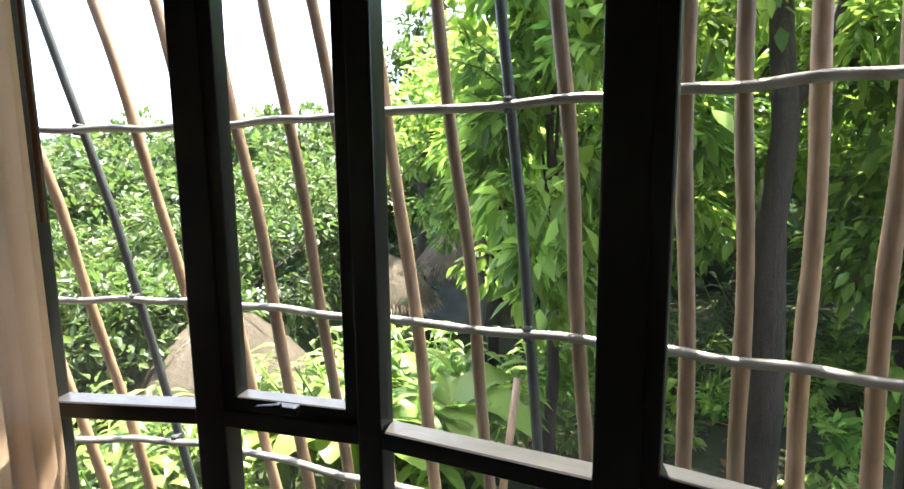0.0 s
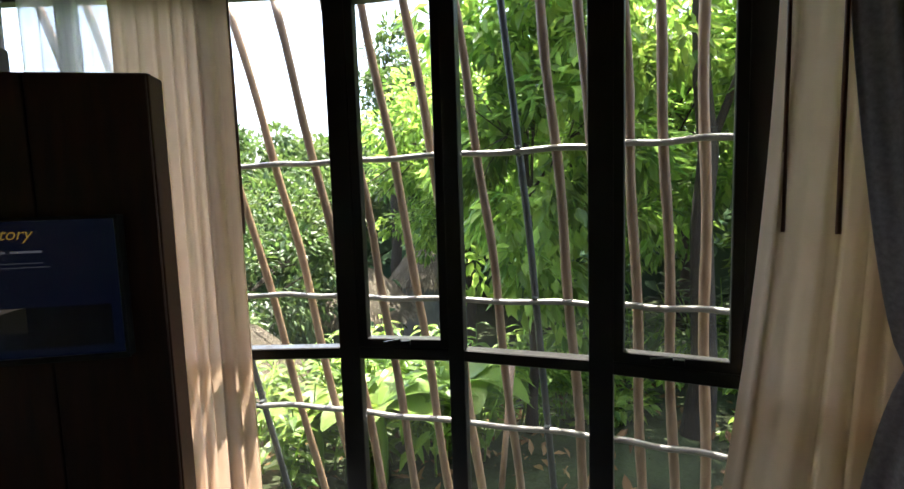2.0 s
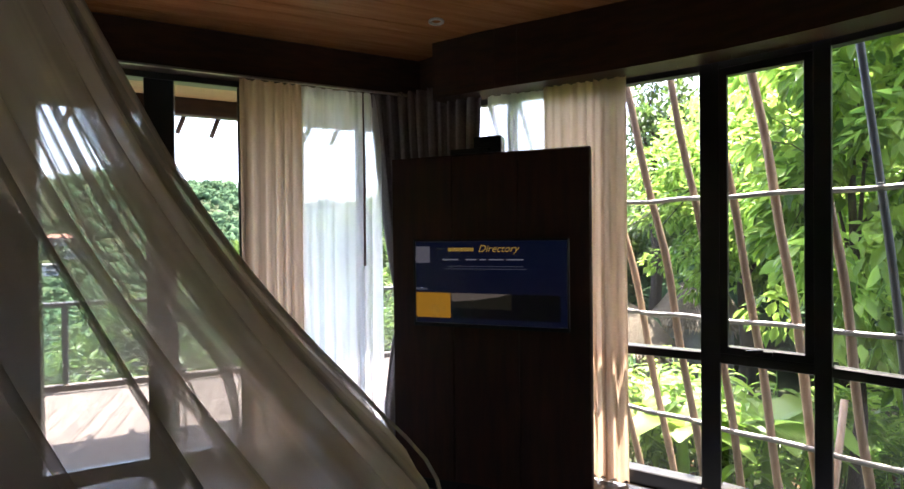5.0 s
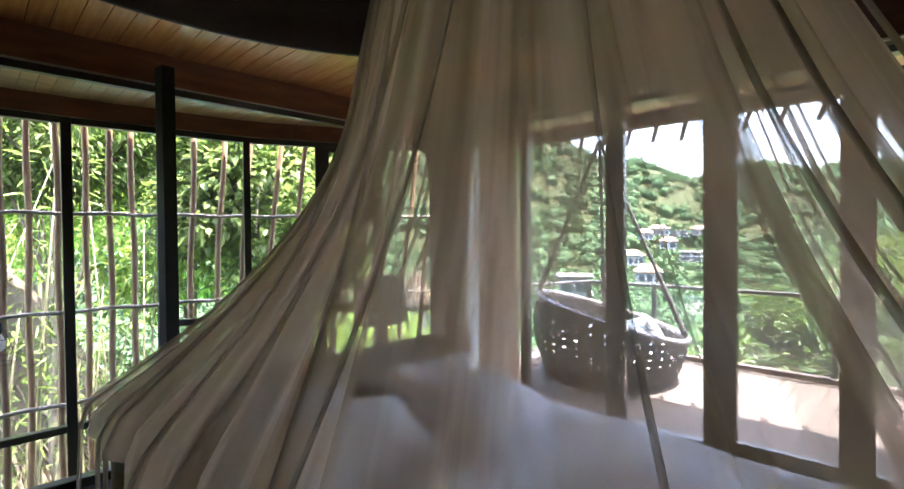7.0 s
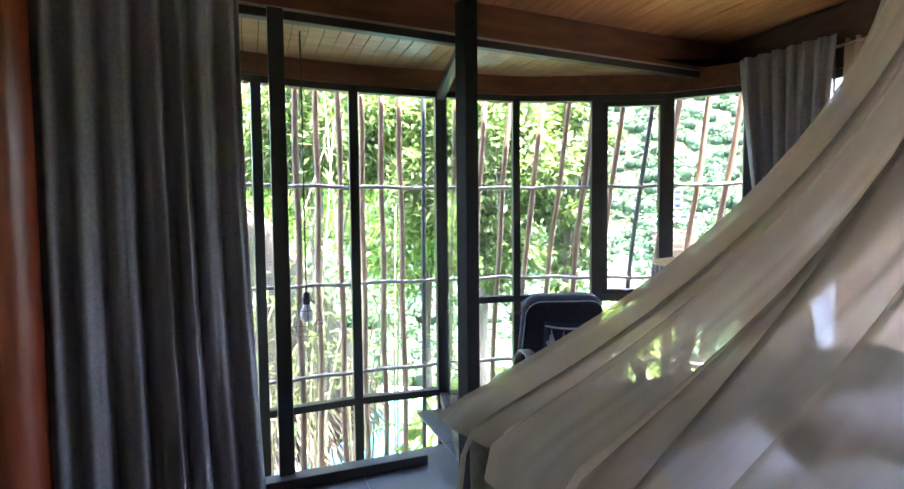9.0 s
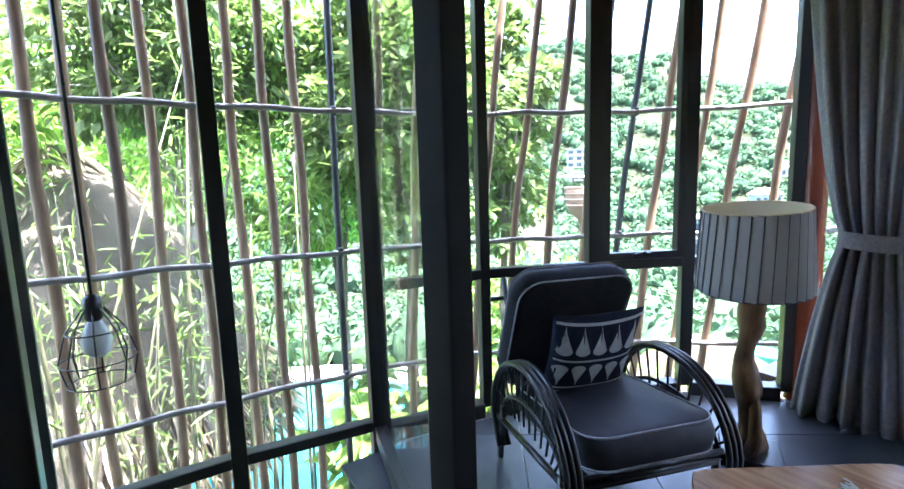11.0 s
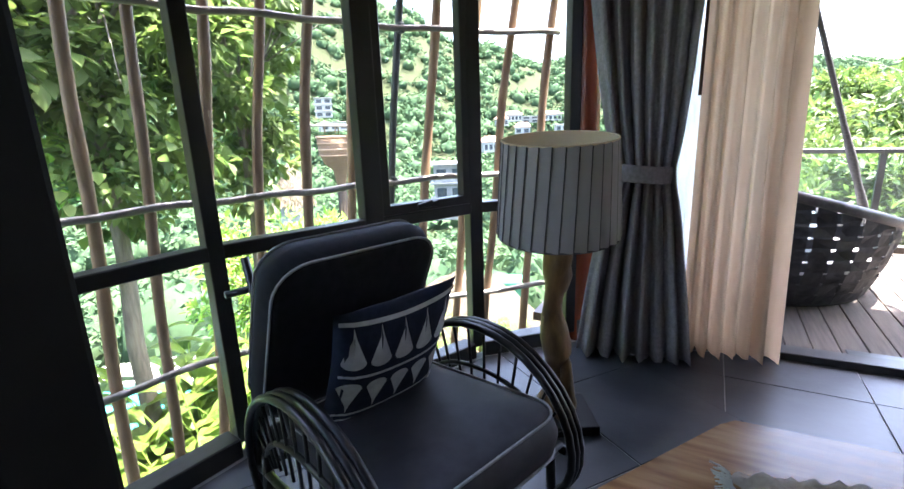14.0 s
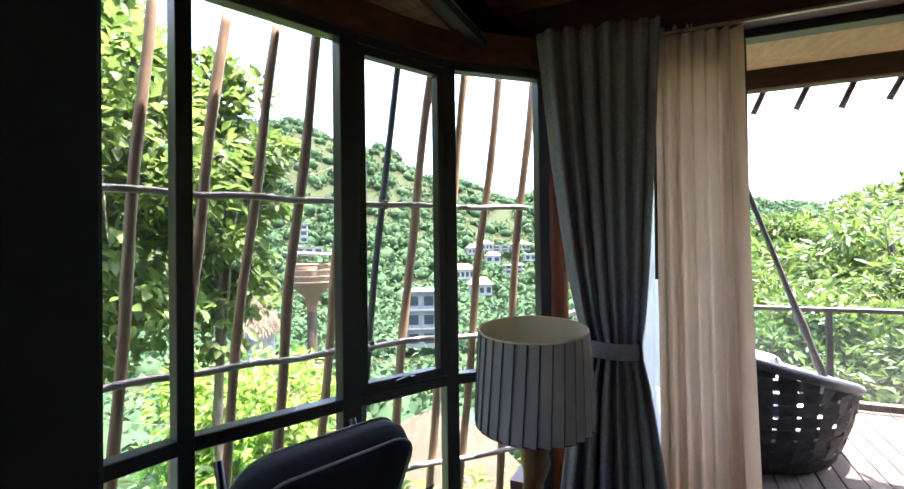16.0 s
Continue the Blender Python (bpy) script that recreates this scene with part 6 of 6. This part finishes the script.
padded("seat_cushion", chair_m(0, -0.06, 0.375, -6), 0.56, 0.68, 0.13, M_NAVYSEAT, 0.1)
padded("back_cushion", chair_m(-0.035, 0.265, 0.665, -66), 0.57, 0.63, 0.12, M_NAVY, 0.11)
for sx in (-1, 1):
    side = sx * 0.335
    for q in range(3):
        off = side + sx * (q - 1) * 0.024
        pts = []
        for k in range(25):
            a = radians(-38 + k * (256 / 24))
            rr = 0.335
            pts.append(chair_m(off, 0, 0).to_4x4() @ Vector((0, -math.cos(a) * rr * 1.12 - 0.02, 0.27 + math.sin(a) * rr * (0.98 if math.sin(a) > 0 else 0.82))))
        tubed("arm_cane", [tuple(p) for p in pts], 0.0125, M_RATTAN, ch, 8)
    inner_pts = []
    for k in range(15):
        a = radians(8 + k * (164 / 14))
        inner_pts.append(tuple(chair_m(side, 0, 0) @ Vector((0, -math.cos(a) * 0.3 - 0.02, 0.27 + math.sin(a) * 0.16))))
    tubed("inner_cane", inner_pts, 0.009, M_RATTAN, ch, 8)
    for k in range(13):
        a = radians(16 + k * (148 / 12))
        p0 = chair_m(side, 0, 0) @ Vector((0, -math.cos(a) * 0.36 - 0.02, 0.27 + math.sin(a) * 0.325))
        p1 = chair_m(side, 0, 0) @ Vector((0, -math.cos(a) * 0.26 - 0.02, 0.26 + math.sin(a) * 0.06))
        tubed("spindle", [tuple(p0), tuple((p0 + p1) / 2), tuple(p1)], 0.0055, M_RATTAN, ch, 6)
    tubed("side_rail", [tuple(chair_m(side, -0.36, 0.28) @ Vector((0, 0, 0))), tuple(chair_m(side, 0.36, 0.22) @ Vector((0, 0, 0)))], 0.014, M_RATTAN, ch, 8)
    tubed("leg", [tuple(chair_m(side, 0.28, 0.3) @ Vector((0, 0, 0))), tuple(chair_m(side, 0.33, 0.014) @ Vector((0, 0, 0)))], 0.016, M_RATTAN, ch, 8)
    tubed("leg", [tuple(chair_m(side, -0.30, 0.3) @ Vector((0, 0, 0))), tuple(chair_m(side, -0.31, 0.014) @ Vector((0, 0, 0)))], 0.016, M_RATTAN, ch, 8)
    tubed("back_post", [tuple(chair_m(sx * 0.25, 0.25, 0.28) @ Vector((0, 0, 0))), tuple(chair_m(sx * 0.25, 0.47, 0.88) @ Vector((0, 0, 0)))], 0.014, M_RATTAN, ch, 8)
for y, z in ((-0.33, 0.27), (-0.34, 0.30), (0.3, 0.25), (0.36, 0.5), (0.45, 0.78), (-0.31, 0.24)):
    tubed("cross_cane", [tuple(chair_m(-0.33, y, z) @ Vector((0, 0, 0))), tuple(chair_m(0.33, y, z) @ Vector((0, 0, 0)))], 0.012, M_RATTAN, ch, 8)
for k in range(9):
    x = -0.24 + k * 0.06
    tubed("seat_slat", [tuple(chair_m(x, -0.33, 0.29) @ Vector((0, 0, 0))), tuple(chair_m(x, 0.3, 0.25) @ Vector((0, 0, 0)))], 0.008, M_RATTAN, ch, 6)

# printed pillow on the chair
PW, PH_ = 0.41, 0.47
PILM = chair_m(-0.02, 0.05, 0.59, 112, 0, 0)
pil = thing("throw_pillow", "navy throw pillow printed with pale drops and stripes", "pillow")
bm = bmesh.new()
cushion(bm, PILM, PW, PH_, 0.13, 20)
part("cover", bm, M_PILLOW_D, pil, smooth=True)


def pil_z(u, v):
    return max(0.0, (1 - abs(u) ** 2.6) * (1 - abs(v) ** 2.6)) ** 0.5 * 0.065 + 0.0022


def printed(shapes, name):
    bm = bmesh.new()
    for pts in shapes:
        cu, cv = sum(p[0] for p in pts) / len(pts), sum(p[1] for p in pts) / len(pts)
        mk = lambda u, v: bm.verts.new(PILM @ Vector((u * PW / 2 * (1 + 0.04 * abs(u * v)) * (1 - 0.05 * (1 - v * v)), v * PH_ / 2 * (1 + 0.04 * abs(u * v)) * (1 - 0.05 * (1 - u * u)), pil_z(u, v))))
        c = mk(cu, cv)
        vs = [mk(u, v) for u, v in pts]
        for a, b in zip(vs, vs[1:] + vs[:1]):
            bm.faces.new((c, a, b))
    return part(name, bm, M_PILLOW_L, pil, smooth=True)


def drop(cu, v0, v1, w):
    """A drop with its round end at v0 and its point at v1."""
    pts = []
    for k in range(9):
        a = math.pi * k / 8
        s = 1 if v1 > v0 else -1
        pts.append((cu + w * math.cos(a), v0 + s * 0.09 - s * 0.1 * math.sin(a)))
    pts.append((cu - w * 0.16, v0 + (v1 - v0) * 0.75))
    pts.append((cu, v1))
    pts.append((cu + w * 0.16, v0 + (v1 - v0) * 0.75))
    return pts


row1 = [drop(-0.78 + 0.39 * k, 0.28, 0.86, 0.165) for k in range(5)]
row2 = [drop(-0.8 + 0.4 * k, 0.04, -0.46, 0.165) for k in range(5)]
for d in row1 + row2:
    printed([d], "printed_drop")
strips = []
for v, h in ((0.9, 0.05), (0.15, 0.045), (-0.5, 0.04), (-0.6, 0.035), (-0.68, 0.035)):
    for k in range(10):
        u0, u1 = -0.96 + 0.192 * k, -0.96 + 0.192 * (k + 1)
        strips.append([(u0, v - h / 2), (u1, v - h / 2), (u1, v + h / 2), (u0, v + h / 2)])
for k in range(5):
    printed(strips[k * 10:k * 10 + 10], "stripe")
for k in range(5):
    printed([[(-0.8 + 0.36 * k, -0.96), (-0.72 + 0.36 * k, -0.96), (-0.66 + 0.36 * k, -0.76), (-0.86 + 0.36 * k, -0.76)]], "printed_tick")

# ---- floor lamp ----
LX, LY = -4.33, 2.14
lamp = thing("floor_lamp", "driftwood floor lamp with pleated grey drum shade", "floor lamp")
boxed("base", pose(LX + 0.03, LY, 0.022, 0, 0, 30), 0.26, 0.26, 0.044, M_BLACK, lamp, 0.006)
stem, rr = [], []
for k in range(22):
    t = k / 21
    stem.append((LX + 0.014 * math.sin(t * 8) + 0.007 * math.sin(t * 21), LY + 0.02 * math.cos(t * 8), 0.04 + 0.86 * t))
    rr.append(0.05 + 0.014 * math.sin(t * 17 + 1) + (0.03 * (1 - t / 0.15) if t < 0.15 else 0))
bm = bmesh.new()
tube(bm, stem, rr, 14)
for v in bm.verts:
    v.co += Vector((noise.noise(v.co * 14), noise.noise(v.co * 14 + Vector((3, 1, 2))), 0)) * 0.016
part("stem", bm, M_DRIFT, lamp, smooth=True)
bm = bmesh.new()
tube(bm, [(LX + 0.05, LY - 0.05, 0.05), (LX + 0.08, LY - 0.07, 0.14), (LX + 0.05, LY - 0.02, 0.28), (LX + 0.01, LY, 0.4)], [0.035, 0.03, 0.026, 0.012], 8)
part("branch", bm, M_DRIFT, lamp, smooth=True)
NP = 30
Z0, Z1, R0, R1 = 0.83, 1.205, 0.24, 0.216
verts, faces = [], []
cols = NP * 6
for r in range(9):
    t = r / 8
    for k in range(cols):
        a = 2 * math.pi * (k / cols) + 0.09 * t
        ph = (k % 6) / 6
        rad = (R0 + (R1 - R0) * t) + (0.007 * (ph if ph < 0.84 else 0))
        verts.append((LX + rad * math.cos(a), LY + rad * math.sin(a), Z0 + (Z1 - Z0) * t))
for r in range(8):
    for k in range(cols):
        faces.append((r * cols + k, r * cols + (k + 1) % cols, (r + 1) * cols + (k + 1) % cols, (r + 1) * cols + k))
shade = raw("shade", verts, faces, M_SHADE, lamp, "grey pleated cloth drum shade")
# dark lines in the pleat creases, shade put in as colour
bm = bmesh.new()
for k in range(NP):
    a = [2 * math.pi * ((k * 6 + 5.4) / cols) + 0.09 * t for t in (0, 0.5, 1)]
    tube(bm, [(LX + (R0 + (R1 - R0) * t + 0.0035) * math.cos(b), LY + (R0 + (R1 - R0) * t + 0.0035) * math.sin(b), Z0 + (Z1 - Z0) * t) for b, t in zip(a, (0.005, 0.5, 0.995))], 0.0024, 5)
part("pleat_shade_lines", bm, M_SHADEFOLD, shade, smooth=True)
bm = bmesh.new()
lathe(bm, [(R0 - 0.006, Z0), (R1 - 0.006, Z1)], 60, pose(LX, LY, 0))
part("lining", bm, M_SHADELIN, shade, "cream inner lining", True)
for r, z in ((R0, Z0), (R1, Z1)):
    bm = bmesh.new()
    tube(bm, [(LX + r * math.cos(k * math.pi / 30), LY + r * math.sin(k * math.pi / 30), z) for k in range(61)], 0.004, 6, False)
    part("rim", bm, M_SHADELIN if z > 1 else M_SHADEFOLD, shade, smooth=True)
bm = bmesh.new()
lathe(bm, [(0.02, 0.9), (0.022, 0.98), (0.02, 0.99), (0.035, 1.03), (0.045, 1.07), (0.03, 1.11), (0.001, 1.12)], 20, pose(LX, LY, 0))
shade.matrix_local = pose(LX, LY, 1.0) @ Matrix.Rotation(radians(5.5), 4, Vector((0.97, 0.25, 0))) @ pose(-LX, -LY, -1.0)
part("bulb", bm, M_SHADELIN, lamp, "unlit bulb and holder", True)

# ---- slab table with a cloth on it ----
tb = thing("coffee_table", "low coffee table with a honey coloured wooden slab top", "table")
outl = [(-3.73, 1.70), (-3.69, 1.74), (-3.29, 1.755), (-3.25, 1.72), (-3.24, 0.62), (-3.28, 0.56), (-3.6, 0.66), (-3.86, 0.9), (-4.03, 1.15), (-4.05, 1.19), (-4.03, 1.24)]
bm = bmesh.new()
cxy = (sum(p[0] for p in outl) / len(outl), sum(p[1] for p in outl) / len(outl))
rows = []
for z, k in ((0.36, 0.985), (0.368, 1.0), (0.41, 1.0), (0.42, 0.99)):
    rows.append([bm.verts.new((cxy[0] + (x - cxy[0]) * k, cxy[1] + (y - cxy[1]) * k, z)) for x, y in outl])
for a, b in zip(rows, rows[1:]):
    for k in range(len(outl)):
        k2 = (k + 1) % len(outl)
        bm.faces.new((a[k], a[k2], b[k2], b[k]))
bm.faces.new(rows[-1])
bm.faces.new(rows[0][::-1])
bmesh.ops.recalc_face_normals(bm, faces=bm.faces[:])
part("top", bm, M_TABLE, tb)
for x, y in ((-3.34, 1.65), (-3.34, 0.74), (-3.72, 1.55), (-3.84, 1.08)):
    boxed("leg", pose(x, y, 0.18), 0.06, 0.06, 0.36, M_TVWOOD, tb, 0.006)
verts, faces = [], []
for i in range(19):
    for j in range(15):
        u, v = i / 18 - 0.5, j / 14 - 0.5
        e = max(abs(u), abs(v)) * 2
        z = 0.424 + 0.055 * (1 - e ** 3) * (0.6 + 0.6 * noise.noise(Vector((u * 5, v * 5, 7)))) + 0.008 * abs(math.sin(i * 1.3 + j)) * (1 if e > 0.85 else 0)
        x, y = -3.53 + u * 0.30 - v * 0.06, 1.40 + v * 0.24 + u * 0.08
        verts.append((x + 0.01 * math.sin(j * 1.9), y + 0.01 * math.sin(i * 2.1), max(z, 0.4225)))
faces = [(i * 15 + j, (i + 1) * 15 + j, (i + 1) * 15 + j + 1, i * 15 + j + 1) for i in range(18) for j in range(14)]
ob = raw("folded_cloth", verts, faces, surf("brown_burlap", (0.28, 0.22, 0.16), (0.44, 0.36, 0.27), 40, 0.95, 0, 0.5, fine=250, depth=0.003), None, "", True)
tagged(ob, "crumpled brown cloth with frayed pale edge on the table", "cloth")
fringe = bmesh.new()
for k in range(46):
    u, v = -0.5 + random.uniform(-0.03, 0.0), -0.5 + k / 45
    x, y = -3.53 + u * 0.30 - v * 0.06, 1.40 + v * 0.24 + u * 0.08
    p = Vector((x, y, 0.427))
    for _ in range(3):
        q = p + Vector((-random.uniform(0.015, 0.045), random.uniform(-0.02, 0.02), random.uniform(-0.002, 0.006)))
        tube(fringe, [p, p.lerp(q, 0.5) + Vector((0, 0, 0.004)), q], 0.0022, 4)
part("fringe", fringe, M_PALESTONE, ob, "pale knotted fringe")

# ---- deck ----
deck = thing("deck", "weathered grey-brown timber deck boards", "deck", kind="structure")
bw = 0.125
for i in range(46):
    x = 1.3 - i * (bw + 0.006)
    y0, y1 = 3.34 + 0.04 * (x - 0.62) + 0.02, 6.0
    ob = boxed("board", pose(x, (y0 + y1) / 2, -0.035 + random.uniform(-0.001, 0.001)), bw, y1 - y0, 0.028, M_DECK, deck, 0.003, 1)
boxed("joist", pose(-1.7, 4.6, -0.09), 6.3, 2.4, 0.06, M_BEAM, deck, 0.0)
boxed("edge_kerb", pose(-1.7, 5.95, 0.0), 6.3, 0.1, 0.08, M_DECK, deck, 0.006)
rail = thing("deck_rail", "brown metal deck rail with glass panels", "railing")
RAILP = [(1.4, 5.96), (-0.55, 5.96), (-2.45, 5.96), (-4.35, 5.96), (-4.72, 4.9), (-4.8, 3.7)]
for (x0, y0), (x1, y1) in zip(RAILP, RAILP[1:]):
    barred("handrail", (x0, y0, 0.90), (x1, y1, 0.90), 0.065, 0.045, M_STEEL, rail, 0.006)
    g = barred("pane", (x0, y0, 0.46), (x1, y1, 0.46), 0.008, 0.78, M_RAILGLASS, rail, 0.0)
    g.visible_shadow = False
    ln = math.hypot(x1 - x0, y1 - y0)
    k = max(1, round(ln / 0.95))
    for q in range(k):
        px, py = x0 + (x1 - x0) * q / k, y0 + (y1 - y0) * q / k
        boxed("post", pose(px, py, 0.43), 0.05, 0.05, 0.9, M_STEEL, rail, 0.004, 1)

# hanging pod chair: woven bands round a deep bowl, rope, pad
PX, PY, PR = -3.44, 4.74, 0.86
pod = thing("hanging_pod_chair", "charcoal woven basket swing chair hanging above the deck", "swing chair")


def pod_r(z):
    """Radius of the bowl at height z."""
    t = min(max(z / 1.0, 0), 1)
    return PR * (0.83 + 0.18 * math.sin(t * 2.6) - 0.03 * t)


def pod_rim(a):
    return 0.63 + 0.24 * math.cos(a - radians(212))


NB = 36
rows_z = 13
for j in range(rows_z):
    bm = bmesh.new()
    any_ = False
    for k in range(72):
        a0, a1 = 2 * math.pi * k / 72, 2 * math.pi * (k + 1) / 72
        zz = 0.04 + j * 0.083
        if zz > pod_rim(a0):
            continue
        any_ = True
        w = 0.033
        wave = lambda a: 0.008 * math.sin(a * NB / 2 + j * math.pi)
        vs = []
        for a, z in ((a0, zz - w), (a1, zz - w), (a1, zz + w), (a0, zz + w)):
            r = pod_r(z) + wave(a)
            vs.append(bm.verts.new((PX + r * math.cos(a), PY + r * math.sin(a), z)))
        bm.faces.new(vs)
    if any_:
        bmesh.ops.solidify(bm, geom=bm.faces[:], thickness=0.006)
        part("woven_band", bm, M_WICKER, pod)
    else:
        bm.free()
for k in range(NB):
    a = 2 * math.pi * k / NB
    bm = bmesh.new()
    top = pod_rim(a) + 0.03
    w = 0.115
    prev = None
    for i in range(11):
        z = 0.01 + (top - 0.01) * i / 10
        r = pod_r(z) + 0.006 * (1 if (i + k) % 2 else -1)
        da = w / max(r, 0.2)
        cur = [bm.verts.new((PX + r * math.cos(a + s * da), PY + r * math.sin(a + s * da), z)) for s in (-0.5, 0.5)]
        if prev:
            bm.faces.new((prev[0], prev[1], cur[1], cur[0]))
        prev = cur
    bmesh.ops.solidify(bm, geom=bm.faces[:], thickness=0.006)
    part("upright_band", bm, M_WICKER, pod)
rimp = [(PX + pod_r(pod_rim(a)) * math.cos(a), PY + pod_r(pod_rim(a)) * math.sin(a), pod_rim(a) + 0.03) for a in (2 * math.pi * k / 48 for k in range(49))]
tubed("rim", rimp, 0.035, M_WICKER, pod, 8)
bm = bmesh.new()
lathe(bm, [(0.01, -0.02), (pod_r(0.0) * 0.98, -0.015), (pod_r(0.0), 0.02), (0.01, 0.03)], 40, pose(PX, PY, 0))
part("floor", bm, M_WICKER, pod, smooth=True)
bm = bmesh.new()
lathe(bm, [(0.01, 0.3), (0.6, 0.29), (0.72, 0.24), (0.72, 0.16), (0.6, 0.13)], 40, pose(PX, PY, 0))
part("seat_pad", bm, M_PODSEAT, pod, "thick pale grey round seat pad", True)
for x, y, rz, mt in ((PX + 0.3, PY + 0.05, 70, M_BLUE), (PX + 0.1, PY - 0.35, 20, M_BLUE), (PX + 0.35, PY + 0.42, 120, M_PODSEAT)):
    bm = bmesh.new()
    cushion(bm, pose(x, y, 0.44, 60, 0, rz), 0.5, 0.42, 0.16)
    tagged(part("swing_cushion", bm, mt, smooth=True), "faded cushion lying in the swing chair", "cushion", "swing cushions")
for a in (radians(25), radians(120), radians(215)):
    z = pod_rim(a)
    r = pod_r(z)
    e = Vector((PX + r * math.cos(a), PY + r * math.sin(a), z))
    topp = Vector((PX - 0.05, PY - 0.1, 2.66))
    pts = [e.lerp(topp, t / 14) for t in range(15)]
    tubed("rope", [tuple(p) for p in pts], [0.034 if i < 5 and i % 2 else (0.026 if i < 5 else 0.02) for i in range(15)], M_ROPE, pod, 8)

# ---- floor tiles ----
def clipped(poly, inside_line):
    """The part of a plan polygon left of the line a-b."""
    (ax, ay), (bx, by) = inside_line
    side = lambda p: (bx - ax) * (p[1] - ay) - (by - ay) * (p[0] - ax)
    out = []
    for i, p in enumerate(poly):
        q = poly[(i + 1) % len(poly)]
        sp, sq = side(p), side(q)
        if sp >= 0:
            out.append(p)
        if sp * sq < 0:
            t = sp / (sp - sq)
            out.append((p[0] + (q[0] - p[0]) * t, p[1] + (q[1] - p[1]) * t))
    return out


def inside_poly(x, y, poly):
    c = False
    for (x0, y0), (x1, y1) in zip(poly, poly[1:] + poly[:1]):
        if (y0 > y) != (y1 > y) and x < (x1 - x0) * (y - y0) / (y1 - y0) + x0:
            c = not c
    return c


def tile(poly):
    cx, cy = sum(p[0] for p in poly) / len(poly), sum(p[1] for p in poly) / len(poly)
    area = 0.5 * abs(sum(p[0] * q[1] - q[0] * p[1] for p, q in zip(poly, poly[1:] + poly[:1])))
    if area < 0.004:
        return
    ring = lambda k, z: [(cx + (x - cx) * k, cy + (y - cy) * k, z) for x, y in poly]
    h = random.uniform(-0.0006, 0.0006)
    v = ring(0.991, -0.011) + ring(0.991, -0.002 + h) + ring(0.986, h)
    n = len(poly)
    f = [tuple(range(2 * n, 3 * n))]
    for r in (0, n):
        f += [(r + i, r + (i + 1) % n, r + n + (i + 1) % n, r + n + i) for i in range(n)]
    raw("tile", v, f, M_TILE, FLOOR)


ROOM = [(3.0, -2.6), (2.9, -1.0)] + [(x - 0.06, y - 0.04) for x, y in A_LINE] + [(0.62, 3.3), (-3.5, 3.14)] + [(x + 0.07, y - 0.02) for x, y in C_LINE[:5]] + [(-4.55, 0.6), (-4.68, 0.3), (-4.7, -2.6)]
CUT = ((-4.52, 3.13), (-3.66, 2.49))
S = 0.585
for i in range(-6, 14):
    for j in range(-12, 3):
        x, y = -3.665 + i * S, 2.49 + 0.34 + j * S
        sq = [(x, y), (x + S, y), (x + S, y + S), (x, y + S)]
        if not any(inside_poly(px, py, ROOM) for px, py in sq + [(x + S / 2, y + S / 2)]):
            continue
        p = clipped(sq, (CUT[0], CUT[1])) if x < -3.0 and y > 0.5 else sq
        p = clipped(p, (CUT[1], (CUT[1][0], CUT[1][1] - 3))) if len(p) > 2 and x < -3.66 and y < 2.2 and y > 0.6 else p
        keep = p
        for a, b in zip(ROOM, ROOM[1:] + ROOM[:1]):
            if len(keep) < 3:
                break
            mx, my = (a[0] + b[0]) / 2, (a[1] + b[1]) / 2
            if math.hypot(mx - x - S / 2, my - y - S / 2) < 0.9 and (a[1] > 2.0 or a[0] > 1.5):
                keep = clipped(keep, (a, b))
        if len(keep) > 2:
            tile(keep)
ang = math.atan2(2.49 - 2.75, -3.66 + 4.01)
ux, uy = (math.cos(ang), math.sin(ang)), (math.sin(ang), -math.cos(ang))
for i in range(-5, 4):
    for j in range(0, 6):
        o = (-4.07 + ux[0] * i * S + uy[0] * j * S, 2.80 + ux[1] * i * S + uy[1] * j * S)
        sq = [o, (o[0] + ux[0] * S, o[1] + ux[1] * S), (o[0] + ux[0] * S + uy[0] * S, o[1] + ux[1] * S + uy[1] * S), (o[0] + uy[0] * S, o[1] + uy[1] * S)]
        cx, cy = sum(p[0] for p in sq) / 4, sum(p[1] for p in sq) / 4
        if cx > -3.45 or cy < 0.5 or not any(inside_poly(px, py, ROOM) for px, py in sq + [(cx, cy)]):
            continue
        sq = sq[::-1]
        if sum(p[0] * q[1] - q[0] * p[1] for p, q in zip(sq, sq[1:] + sq[:1])) < 0:
            sq = sq[::-1]
        for a, b in zip(ROOM, ROOM[1:] + ROOM[:1]):
            if len(sq) > 2 and a[0] < -3.4 and a[1] > 0.65 and math.hypot((a[0] + b[0]) / 2 - cx, (a[1] + b[1]) / 2 - cy) < 0.9:
                sq = clipped(sq, (a, b))
        if len(sq) > 2:
            tile(sq)
